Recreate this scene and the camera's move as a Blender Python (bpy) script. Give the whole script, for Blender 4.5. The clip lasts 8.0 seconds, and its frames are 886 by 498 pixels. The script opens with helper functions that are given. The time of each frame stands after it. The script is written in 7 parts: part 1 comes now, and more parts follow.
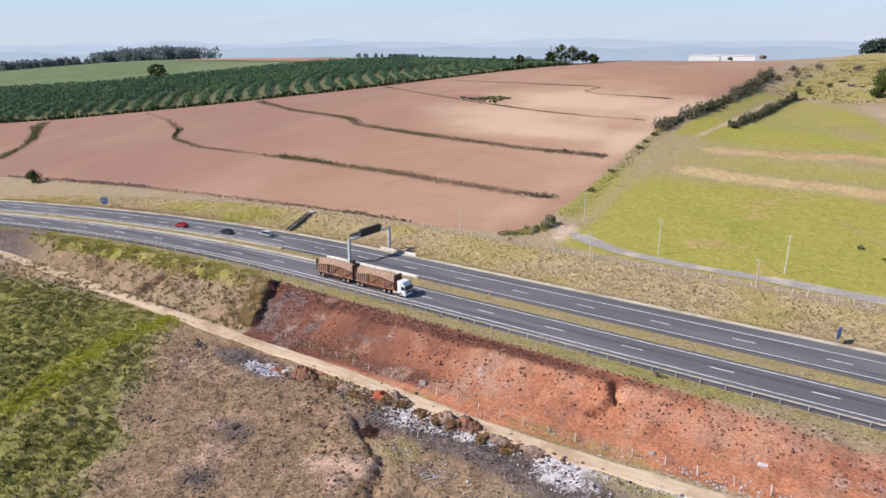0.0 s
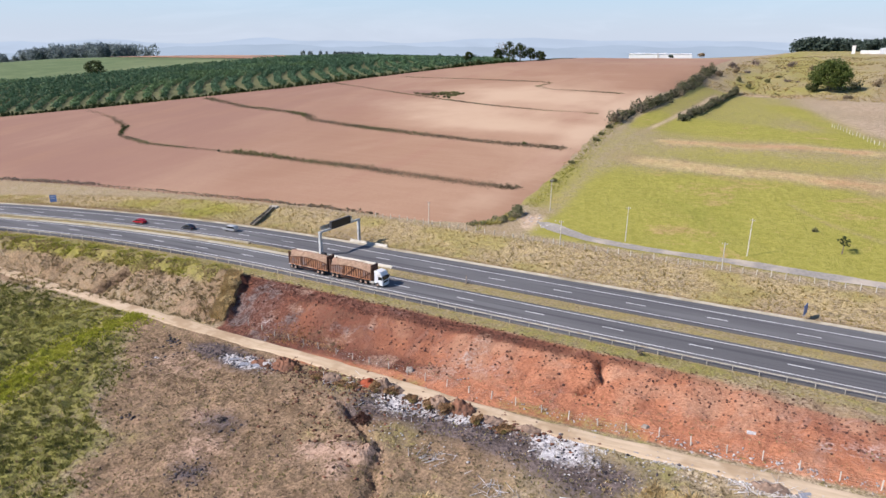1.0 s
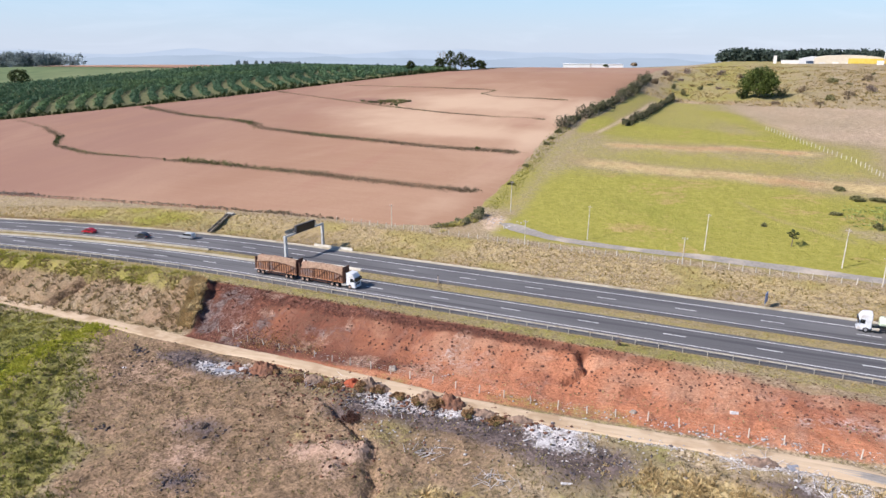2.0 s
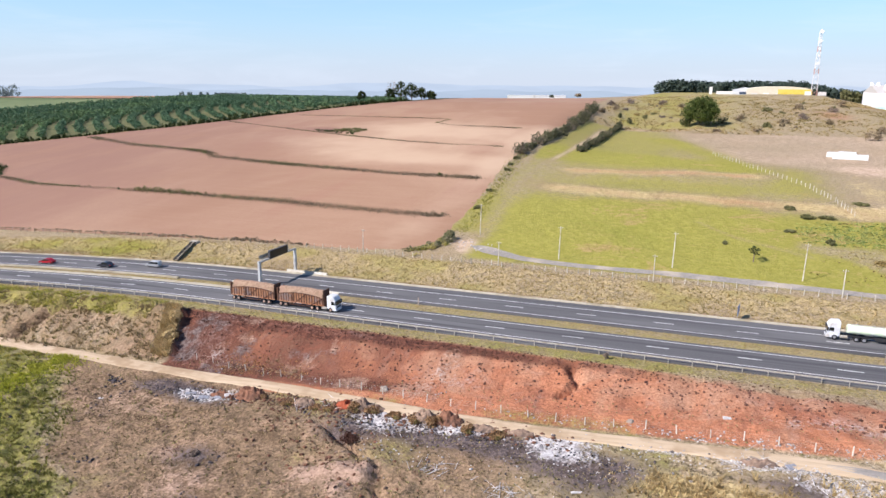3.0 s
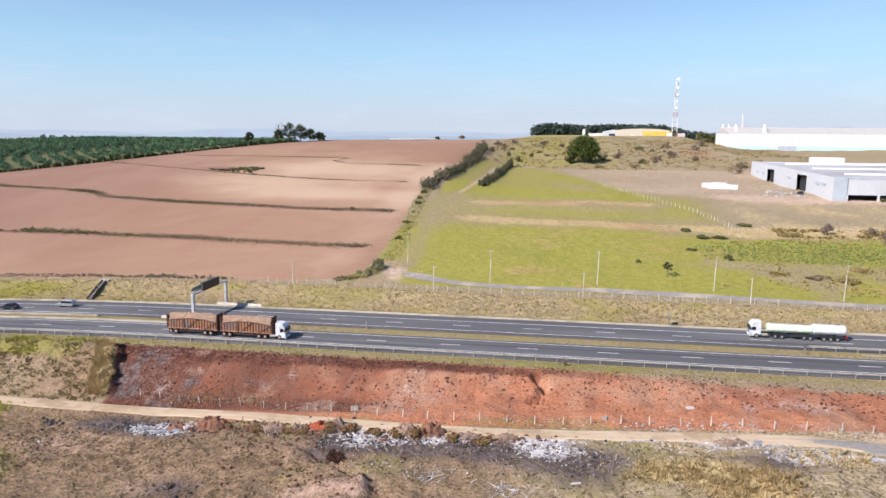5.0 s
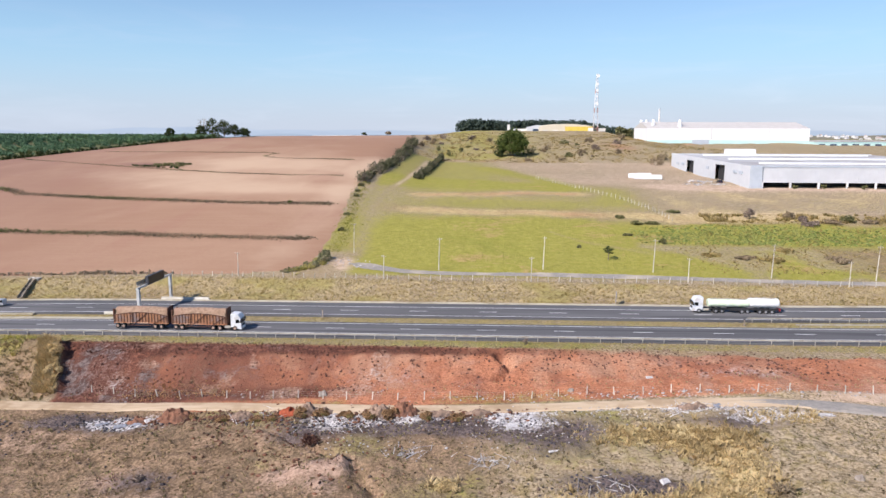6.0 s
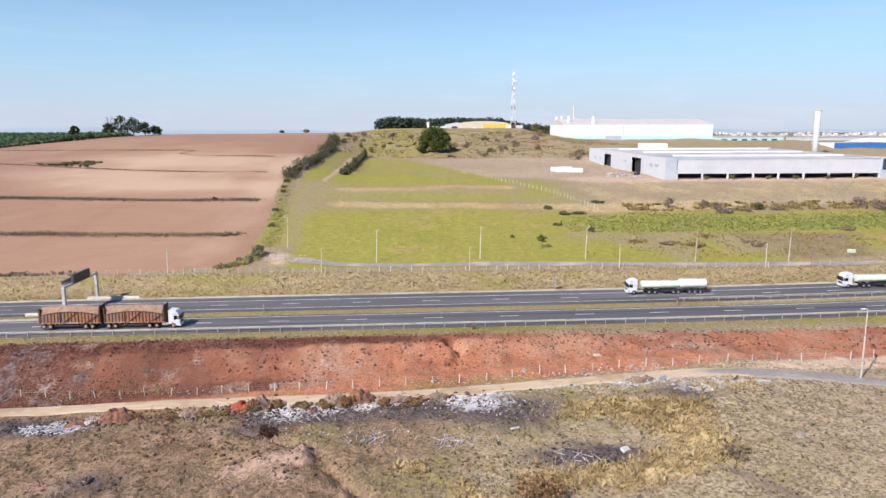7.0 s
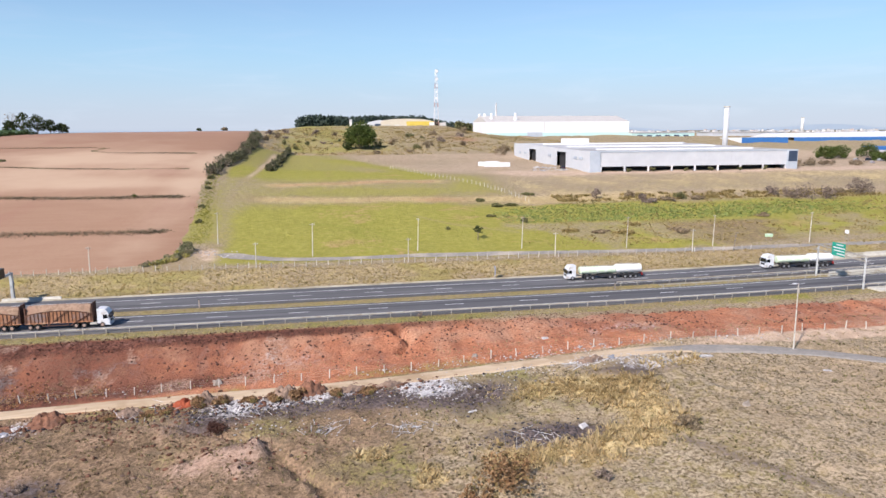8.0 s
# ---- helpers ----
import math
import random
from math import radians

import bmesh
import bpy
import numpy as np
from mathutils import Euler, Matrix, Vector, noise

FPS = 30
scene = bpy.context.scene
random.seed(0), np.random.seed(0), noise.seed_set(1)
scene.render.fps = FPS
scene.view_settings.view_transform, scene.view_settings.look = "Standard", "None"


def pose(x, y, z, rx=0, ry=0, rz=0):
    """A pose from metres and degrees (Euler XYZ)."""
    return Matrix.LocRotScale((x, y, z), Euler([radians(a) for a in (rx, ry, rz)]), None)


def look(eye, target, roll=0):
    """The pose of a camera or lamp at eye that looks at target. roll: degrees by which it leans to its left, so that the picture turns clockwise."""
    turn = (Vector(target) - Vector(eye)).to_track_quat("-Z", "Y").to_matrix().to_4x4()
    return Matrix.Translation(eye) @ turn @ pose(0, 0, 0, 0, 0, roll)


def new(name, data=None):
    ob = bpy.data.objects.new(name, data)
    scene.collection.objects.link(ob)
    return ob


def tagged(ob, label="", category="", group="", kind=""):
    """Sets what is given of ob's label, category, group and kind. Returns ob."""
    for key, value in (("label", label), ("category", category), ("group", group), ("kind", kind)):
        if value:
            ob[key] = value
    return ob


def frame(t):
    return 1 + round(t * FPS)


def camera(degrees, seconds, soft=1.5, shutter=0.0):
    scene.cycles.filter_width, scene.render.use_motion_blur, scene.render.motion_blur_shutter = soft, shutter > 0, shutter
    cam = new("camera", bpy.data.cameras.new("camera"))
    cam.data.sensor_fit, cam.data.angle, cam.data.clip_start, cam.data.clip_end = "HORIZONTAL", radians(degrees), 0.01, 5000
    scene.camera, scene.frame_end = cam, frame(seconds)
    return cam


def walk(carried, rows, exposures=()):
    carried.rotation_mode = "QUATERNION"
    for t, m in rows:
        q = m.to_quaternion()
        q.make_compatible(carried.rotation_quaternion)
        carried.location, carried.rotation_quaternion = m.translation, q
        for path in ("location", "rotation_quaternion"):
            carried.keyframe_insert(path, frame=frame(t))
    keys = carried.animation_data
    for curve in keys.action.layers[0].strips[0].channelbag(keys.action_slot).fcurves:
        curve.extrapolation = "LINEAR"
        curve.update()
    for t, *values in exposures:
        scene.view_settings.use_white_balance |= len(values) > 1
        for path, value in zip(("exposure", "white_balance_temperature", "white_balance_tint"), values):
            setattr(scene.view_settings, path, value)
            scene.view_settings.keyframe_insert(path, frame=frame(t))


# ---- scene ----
cam = camera(64.5, 8.0)
METRES, EYE, TILT, LEAN, TURN = 60.0, 58.8, -16.75, 0.25, 36.0
ROWS = [
    (0.0, 0.0, 0.0, 0.0, -0.0, 0.0, 0.0),
    (0.5, -0.0586, -0.0003, -0.0192, -1.96, -0.01, 0.45),
    (1.0, -0.1189, 0.0004, -0.0387, -4.57, -0.07, 1.14),
    (1.5, -0.1824, 0.0027, -0.0574, -7.33, 0.08, 1.88),
    (3.0, -0.3815, 0.0203, -0.1038, -14.27, 2.94, 3.74),
    (3.5, -0.4482, 0.0305, -0.1196, -16.9, 4.86, 4.45),
    (4.0, -0.5151, 0.0418, -0.1363, -19.87, 6.08, 5.25),
    (5.5, -0.7114, 0.0945, -0.1846, -26.97, 5.28, 7.27),
    (6.0, -0.7698, 0.1171, -0.2, -30.58, 4.77, 8.36),
    (6.5, -0.8185, 0.1427, -0.2124, -34.11, 4.22, 9.36),
    (7.0, -0.8557, 0.1715, -0.2237, -37.34, 3.66, 10.25),
    (7.5, -0.8829, 0.2038, -0.2344, -40.56, 3.07, 11.09),
    (8.0, -0.9027, 0.2398, -0.2452, -43.77, 2.42, 11.87),
]
walk(cam, [(t, pose(0, 0, EYE, TILT, LEAN, TURN) @ pose(METRES * x, METRES * y, METRES * z, 90 + pitch, roll, yaw)) for t, x, y, z, yaw, pitch, roll in ROWS], exposures=[(0.0, 0.47, 6480.0, 17.0), (1.5, 0.51, 6480.0, 17.0), (3.0, 0.62, 6480.0, 17.0), (3.5, 0.61, 6480.0, 17.0), (4.0, 0.57, 6480.0, 17.0), (5.5, 0.48, 6480.0, 17.0), (8.0, 0.45, 6480.0, 17.0)])

# ---- light: clear morning, sun behind the camera to its left ----
SUN_DIR = Vector((-0.70, -0.72, 0.84)).normalized()
world = bpy.data.worlds.new("sky")
scene.world = world
world.use_nodes = True
wn = world.node_tree.nodes
sky = wn.new("ShaderNodeTexSky")
sky.sky_type = "NISHITA"
sky.sun_disc = False
sky.sun_elevation = math.asin(SUN_DIR.z)
sky.sun_rotation = math.atan2(SUN_DIR.x, SUN_DIR.y)
sky.altitude, sky.air_density, sky.dust_density, sky.ozone_density = 1500.0, 1.2, 0.0, 6.0
wn["Background"].inputs["Strength"].default_value = 0.095
world.node_tree.links.new(sky.outputs["Color"], wn["Background"].inputs["Color"])
sun = new("sun", bpy.data.lights.new("sun", "SUN"))
sun.data.energy, sun.data.angle, sun.data.color = 4.5, radians(0.55), (1.0, 0.955, 0.89)
sun.matrix_world = look(SUN_DIR * 100, (0, 0, 0))


# ---- materials ----
class Nodes:
    """A node material under construction."""

    def __init__(self, name, rough=0.9, metal=0.0, gloss=0.25):
        self.mat = bpy.data.materials.new(name)
        self.mat.use_nodes = True
        self.tree = self.mat.node_tree
        self.shader = self.tree.nodes["Principled BSDF"]
        self.shader.inputs["Roughness"].default_value = rough
        self.shader.inputs["Metallic"].default_value = metal
        self.shader.inputs["Specular IOR Level"].default_value = gloss
        self.coords = self.tree.nodes.new("ShaderNodeTexCoord").outputs["Object"]

    def link(self, a, b):
        self.tree.links.new(a, b)

    def put(self, socket, value):
        if isinstance(value, (int, float)):
            socket.default_value = value
        elif isinstance(value, tuple):
            socket.default_value = (*value, 1.0) if len(value) == 3 else value
        else:
            self.link(value, socket)

    def noise(self, scale, detail=4.0, rough=0.6, stretch=None, warp=0.0):
        n = self.tree.nodes.new("ShaderNodeTexNoise")
        n.inputs["Scale"].default_value, n.inputs["Detail"].default_value = scale, detail
        n.inputs["Roughness"].default_value, n.inputs["Distortion"].default_value = rough, warp
        if stretch:
            m = self.tree.nodes.new("ShaderNodeMapping")
            m.inputs["Scale"].default_value = stretch
            self.link(self.coords, m.inputs["Vector"])
            self.link(m.outputs["Vector"], n.inputs["Vector"])
        else:
            self.link(self.coords, n.inputs["Vector"])
        return n.outputs["Fac"]

    def step(self, value, low, high, to_low=0.0, to_high=1.0):
        n = self.tree.nodes.new("ShaderNodeMapRange")
        n.interpolation_type = "SMOOTHSTEP"
        self.put(n.inputs["Value"], value)
        for key, v in (("From Min", low), ("From Max", high), ("To Min", to_low), ("To Max", to_high)):
            n.inputs[key].default_value = v
        return n.outputs["Result"]

    def math(self, op, a, b=0.0):
        n = self.tree.nodes.new("ShaderNodeMath")
        n.operation = op
        self.put(n.inputs[0], a)
        self.put(n.inputs[1], b)
        return n.outputs[0]

    def mix(self, fac, a, b, how="MIX"):
        n = self.tree.nodes.new("ShaderNodeMix")
        n.data_type, n.blend_type = "RGBA", how
        self.put(n.inputs[0], fac)
        self.put(n.inputs[6], a)
        self.put(n.inputs[7], b)
        return n.outputs[2]

    def attribute(self, name):
        n = self.tree.nodes.new("ShaderNodeAttribute")
        n.attribute_name = name
        return n

    def island(self):
        return self.tree.nodes.new("ShaderNodeNewGeometry").outputs["Random Per Island"]

    def chance(self):
        return self.tree.nodes.new("ShaderNodeObjectInfo").outputs["Random"]

    def bump(self, height, strength=0.5, depth=0.1):
        n = self.tree.nodes.new("ShaderNodeBump")
        n.inputs["Strength"].default_value, n.inputs["Distance"].default_value = strength, depth
        self.link(height, n.inputs["Height"])
        self.link(n.outputs["Normal"], self.shader.inputs["Normal"])

    def done(self, colour):
        self.put(self.shader.inputs["Base Color"], colour)
        return self.mat


def surface(name, a, b, scale=1.0, c=None, scale2=0.1, rough=0.85, metal=0.0, gloss=0.25, bump=0.0, vary=0.0, island=0.0, stretch=None, thin=0.0):
    """A material in two tones with a third in large stains, varied by object or by loose piece."""
    n = Nodes(name, rough, metal, gloss)
    grain = n.noise(scale, 5.0, 0.65, stretch)
    col = n.mix(n.step(grain, 0.3, 0.7), a, b)
    if c:
        col = n.mix(n.step(n.noise(scale2, 3.0), 0.48, 0.68), col, c)
    if vary:
        col = n.mix(1.0, col, n.mix(n.chance(), (1 - vary,) * 3, (1 + vary,) * 3), "MULTIPLY")
    if island:
        col = n.mix(1.0, col, n.mix(n.island(), (1 - island,) * 3, (1 + island,) * 3), "MULTIPLY")
    if bump:
        n.bump(grain, 0.6, bump)
    if thin:
        glow = n.tree.nodes.new("ShaderNodeBsdfTranslucent")
        blend = n.tree.nodes.new("ShaderNodeMixShader")
        n.link(col, glow.inputs["Color"])
        blend.inputs[0].default_value = thin
        n.link(n.shader.outputs[0], blend.inputs[1])
        n.link(glow.outputs[0], blend.inputs[2])
        n.link(blend.outputs[0], n.tree.nodes["Material Output"].inputs["Surface"])
    return n.done(col)


def plain(name, colour, rough=0.5, metal=0.0, gloss=0.4):
    n = Nodes(name, rough, metal, gloss)
    k = n.step(n.noise(2.5, 4.0), 0.3, 0.75)
    return n.done(n.mix(k, colour, tuple(v * 0.86 for v in colour)))


asphalt = Nodes("asphalt", 0.9, 0, 0.2)
_g = asphalt.noise(6.0, 6.0, 0.7)
_s = asphalt.noise(0.12, 4.0, 0.6, (0.12, 1.0, 1.0))
_w = asphalt.noise(1.0, 3.0, 0.5, (0.012, 0.55, 1.0))
_c = asphalt.mix(asphalt.step(_g, 0.3, 0.7), (0.10, 0.098, 0.101), (0.132, 0.129, 0.131))
_c = asphalt.mix(asphalt.step(_s, 0.42, 0.62), _c, (0.152, 0.149, 0.15))
_c = asphalt.mix(asphalt.step(_w, 0.52, 0.66, 0.0, 0.7), _c, (0.066, 0.066, 0.07))
asphalt.bump(_g, 0.3, 0.02)
asphalt = asphalt.done(_c)
service_asphalt = surface("worn_asphalt", (0.245, 0.225, 0.20), (0.33, 0.30, 0.265), 1.2, (0.45, 0.385, 0.31), 0.12, 0.95)
paint_white = surface("road_paint", (0.62, 0.62, 0.60), (0.72, 0.72, 0.70), 3.0, (0.45, 0.45, 0.44), 0.6, 0.7)
concrete = surface("concrete", (0.52, 0.49, 0.42), (0.62, 0.59, 0.51), 0.8, (0.42, 0.38, 0.30), 0.25, 0.9, bump=0.01)
gutter_concrete = surface("gutter_concrete", (0.38, 0.335, 0.25), (0.48, 0.435, 0.34), 0.6, (0.30, 0.255, 0.17), 0.2, 0.9)
post_concrete = surface("post_concrete", (0.50, 0.46, 0.40), (0.62, 0.58, 0.50), 2.0, (0.34, 0.28, 0.22), 1.2, 0.9, vary=0.18)
galvanised = surface("galvanised_steel", (0.36, 0.34, 0.29), (0.45, 0.42, 0.36), 1.5, (0.30, 0.25, 0.18), 0.5, 0.75)
white_steel = surface("white_painted_steel", (0.66, 0.67, 0.68), (0.74, 0.74, 0.75), 1.0, (0.5, 0.5, 0.5), 0.4, 0.5)
grey_wood = surface("weathered_wood", (0.22, 0.18, 0.15), (0.36, 0.30, 0.25), 3.0, rough=0.95, vary=0.25)
black_panel = plain("black_panel", (0.012, 0.012, 0.014), 0.45)
# near-black paint for panels standing in for shade inside the warehouse
dark_shadow = plain("interior_shade_paint", (0.03, 0.03, 0.032), 0.9)
sand_track = surface("packed_sand", (0.47, 0.35, 0.225), (0.58, 0.45, 0.31), 0.9, (0.40, 0.285, 0.175), 0.18, 0.98, bump=0.03, stretch=(0.15, 1.0, 1.0))

# plough soil, paler on the knolls, darker and redder westward and over the brow
field_soil = Nodes("plough_soil", 0.98, 0, 0.1)
_f = field_soil.noise(0.9, 6.0, 0.7)
_b = field_soil.noise(0.011, 4.0, 0.55, None, 0.6)
_r = field_soil.noise(0.05, 4.0, 0.6, (1.0, 0.3, 1.0))
_t = field_soil.noise(1.0, 2.0, 0.5, (0.02, 0.45, 1.0))
_c = field_soil.mix(field_soil.step(_b, 0.35, 0.65), (0.325, 0.190, 0.120), (0.415, 0.268, 0.176))
_c = field_soil.mix(field_soil.step(_r, 0.5, 0.7, 0.0, 0.6), _c, (0.33, 0.178, 0.122))
_c = field_soil.mix(field_soil.step(_f, 0.3, 0.7, 0.0, 0.35), _c, (0.30, 0.172, 0.115))
_c = field_soil.mix(field_soil.step(_t, 0.45, 0.65, 0.0, 0.08), _c, (0.48, 0.315, 0.22))
_p = field_soil.attribute("pale").outputs["Fac"]
_e = field_soil.math("ADD", _p, field_soil.math("MULTIPLY", field_soil.math("SUBTRACT", field_soil.noise(0.03, 5.0, 0.6), 0.5), 1.2))
_c = field_soil.mix(field_soil.step(_e, 0.15, 1.0), _c, (0.51, 0.36, 0.245))
_m = field_soil.attribute("dark_soil").outputs["Fac"]
_c = field_soil.mix(field_soil.math("MULTIPLY", _m, field_soil.step(_r, 0.25, 0.6, 0.55, 1.0)), _c, (0.27, 0.155, 0.115))
field_soil.bump(_f, 0.5, 0.08)
field_soil = field_soil.done(_c)

# open ground: zone weights from the mesh, broken up by noise at two scales
g = Nodes("open_ground", 0.97, 0, 0.12)
za, zb = g.attribute("zone_a"), g.attribute("zone_b")
sa = g.tree.nodes.new("ShaderNodeSeparateColor")
sb = g.tree.nodes.new("ShaderNodeSeparateColor")
g.link(za.outputs["Color"], sa.inputs["Color"])
g.link(zb.outputs["Color"], sb.inputs["Color"])
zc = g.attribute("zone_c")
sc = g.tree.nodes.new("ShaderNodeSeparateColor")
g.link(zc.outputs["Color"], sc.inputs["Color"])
fine, mid, broad = g.noise(2.1, 4.5, 0.68), g.noise(0.55, 4.0, 0.62), g.noise(0.05, 4.0, 0.6)
streak = g.noise(1.1, 4.0, 0.66, (1.0, 0.65, 0.65), 0.3)
wild = g.math("ADD", g.math("MULTIPLY", fine, 0.58), g.math("MULTIPLY", mid, 0.42))


def over(colour, weight, low_tone, high_tone, spread=0.5, grain=None, ragged=1.6):
    """Lay a two-tone ground cover over colour where weight, roughened by noise, is high."""
    edge = g.math("ADD", weight, g.math("MULTIPLY", g.math("SUBTRACT", wild, 0.5), ragged))
    tone = g.mix(g.step(grain or wild, 0.39, 0.61), low_tone, high_tone)
    cover = g.math("MULTIPLY", g.step(edge, 0.5 - spread / 2, 0.5 + spread / 2), g.step(weight, 0.02, 0.2))
    return g.mix(cover, colour, tone)


c = g.mix(g.step(fine, 0.36, 0.64), (0.185, 0.138, 0.082), (0.51, 0.41, 0.275))
c = g.mix(g.step(mid, 0.45, 0.7, 0.0, 0.7), c, (0.30, 0.24, 0.09))
c = g.mix(g.step(broad, 0.45, 0.65, 0.0, 0.5), c, (0.34, 0.25, 0.15))
c = over(c, sa.outputs["Green"], (0.38, 0.285, 0.125), (0.63, 0.49, 0.26))
c = over(c, sb.outputs["Blue"], (0.50, 0.36, 0.25), (0.60, 0.45, 0.33), 0.5, mid)
c = g.mix(g.math("MULTIPLY", zb.outputs["Alpha"], 0.75), c, g.mix(g.step(fine, 0.3, 0.7), (0.255, 0.225, 0.058), (0.37, 0.325, 0.098)))
c = over(c, sa.outputs["Blue"], (0.108, 0.069, 0.040), (0.362, 0.247, 0.152))
c = g.mix(g.math("MULTIPLY", g.step(g.noise(0.16, 5.0, 0.6, None, 0.6), 0.5, 0.68), g.step(sa.outputs["Blue"], 0.2, 0.6, 0.0, 0.6)), c, g.mix(g.step(fine, 0.3, 0.7), (0.27, 0.165, 0.102), (0.50, 0.345, 0.232)))
c = g.mix(g.math("MULTIPLY", g.step(g.noise(1.1, 5.0, 0.7), 0.56, 0.66), g.step(sa.outputs["Blue"], 0.1, 0.5, 0.0, 0.75)), c, (0.082, 0.056, 0.036))
c = g.mix(g.math("MULTIPLY", g.step(g.noise(0.075, 5.0, 0.62, None, 0.8), 0.5, 0.64), g.step(sa.outputs["Blue"], 0.15, 0.5, 0.0, 0.36)), c, g.mix(g.step(fine, 0.35, 0.65), (0.10, 0.066, 0.040), (0.24, 0.165, 0.10)))
c = over(c, za.outputs["Alpha"], (0.365, 0.145, 0.076), (0.53, 0.222, 0.120), 0.5, fine, 1.1)
rill = g.noise(0.42, 4.0, 0.62, (1.0, 0.22, 0.22), 0.5)
c = g.mix(g.math("MULTIPLY", za.outputs["Alpha"], g.step(rill, 0.48, 0.68, 0.0, 0.5)), c, (0.230, 0.088, 0.056))
c = g.mix(g.math("MULTIPLY", za.outputs["Alpha"], g.step(broad, 0.46, 0.62, 0.0, 0.5)), c, g.mix(g.step(fine, 0.35, 0.65), (0.165, 0.062, 0.044), (0.29, 0.112, 0.07)))
earth = g.math("MULTIPLY", za.outputs["Alpha"], g.step(g.noise(0.09, 5.0, 0.62, (1.0, 0.7, 0.7), 0.5), 0.46, 0.64, 0.0, 0.75))
c = g.mix(earth, c, g.mix(g.step(fine, 0.35, 0.65), (0.40, 0.215, 0.132), (0.56, 0.33, 0.21)))
c = g.mix(g.math("MULTIPLY", za.outputs["Alpha"], g.step(g.noise(0.3, 5.0, 0.65, (1.0, 0.6, 0.6), 0.6), 0.52, 0.68, 0.0, 0.5)), c, g.mix(g.step(fine, 0.35, 0.65), (0.33, 0.195, 0.145), (0.47, 0.30, 0.23)))
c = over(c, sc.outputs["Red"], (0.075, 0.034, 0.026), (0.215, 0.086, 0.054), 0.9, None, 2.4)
c = over(c, sc.outputs["Green"], (0.33, 0.215, 0.150), (0.50, 0.345, 0.255), 0.8, None, 1.8)
c = over(c, zb.outputs["Alpha"], (0.260, 0.245, 0.046), (0.355, 0.322, 0.078), 0.7)
meadow_patch = g.math("MULTIPLY", zb.outputs["Alpha"], g.step(g.noise(0.055, 6.0, 0.68, (1.0, 1.5, 1.0), 0.5), 0.48, 0.70, 0.0, 0.78))
c = over(c, meadow_patch, (0.31, 0.215, 0.080), (0.47, 0.325, 0.145), 0.7)
c = over(c, g.math("MULTIPLY", zb.outputs["Alpha"], g.step(g.noise(0.032, 4.0, 0.6, (1.0, 1.6, 1.0), 0.5), 0.5, 0.7, 0.0, 0.55)), (0.19, 0.205, 0.03), (0.30, 0.30, 0.06), 0.8)
c = over(c, sa.outputs["Red"], (0.095, 0.100, 0.028), (0.285, 0.265, 0.075), 0.6)
c = over(c, sb.outputs["Green"], (0.050, 0.038, 0.038), (0.20, 0.155, 0.14), 1.0, None, 3.6)
c = over(c, sb.outputs["Red"], (0.34, 0.32, 0.32), (0.70, 0.67, 0.65), 1.0, None, 3.2)
g.bump(g.math("ADD", fine, g.math("MULTIPLY", mid, 1.5)), 0.9, 0.34)
open_ground = g.done(c)


# ---- terrain ----
def smooth(a, b, x):
    t = np.clip((np.asarray(x, float) - a) / (b - a), 0, 1)
    return t * t * (3 - 2 * t)


def lattice(ix, iy, seed):
    h = (ix * 374761393 + iy * 668265263 + seed * 974711) & 0xFFFFFFFF
    h = ((h ^ (h >> 13)) * 1274126177) & 0xFFFFFFFF
    return ((h ^ (h >> 16)) & 0xFFFF) / 65535.0


def rough(x, y, size, octaves=3, seed=0):
    """Fractal value noise from 0 to 1 with cells of that size in metres."""
    x, y = np.asarray(x, float), np.asarray(y, float)
    total, amp, norm = 0.0, 1.0, 0.0
    for k in range(octaves):
        px, py = x / size * 2 ** k + 17.3 * k, y / size * 2 ** k - 9.1 * k
        ix, iy = np.floor(px).astype(np.int64), np.floor(py).astype(np.int64)
        fx, fy = px - ix, py - iy
        fx, fy = fx * fx * (3 - 2 * fx), fy * fy * (3 - 2 * fy)
        a, b = lattice(ix, iy, seed + k), lattice(ix + 1, iy, seed + k)
        d, e = lattice(ix, iy + 1, seed + k), lattice(ix + 1, iy + 1, seed + k)
        total = total + amp * ((a * (1 - fx) + b * fx) * (1 - fy) + (d * (1 - fx) + e * fx) * fy)
        norm += amp
        amp *= 0.5
    return total / norm


def bend(x):
    """How far the highway swings off its straight line at x."""
    x = np.asarray(x, float)
    return -0.00116 * np.maximum(0, -120 - np.maximum(x, -420)) ** 2 + 0.0005 * np.clip(x, 0, 150) ** 2


def road_z(x):
    return 4.68 + 0.0098 * (np.clip(x, -330, 200) + 62)


def rounded(s, at, levels):
    return (np.interp(s - 9, at, levels) + 2 * np.interp(s, at, levels) + np.interp(s + 9, at, levels)) / 4


def field_rise(x, s):
    k = np.clip(s, -40, 350) + 12 * smooth(330, 420, s)
    return 4.6 + 0.135 * k - 0.00011 * k * k - 0.006 * np.maximum(0, -100 - x)


def slope_rise(x, s):
    west = rounded(s, [-60, 0, 75, 138, 172, 215, 285, 300, 340, 400, 512, 680, 900], [4, 4.8, 13.6, 18.8, 20.6, 21.2, 24.5, 26.5, 31, 36.2, 43.0, 43.2, 39])
    east = rounded(s, [-60, 0, 75, 138, 250, 330, 500, 700, 900], [4, 5.6, 14, 19.5, 21, 30.5, 34, 33, 28])
    w = smooth(50, 110, x)
    return west * (1 - w) + east * w


def valley(x, y):
    """How far the land has fallen away behind the skyline."""
    d = np.hypot(x, y)
    crest = np.where(x < -260, 560 + 330 * smooth(-260, -700, x), 640 + 260 * smooth(-160, -60, x) + 500 * smooth(100, 300, x))
    return 95.0 * smooth(0, 1100, d - crest)


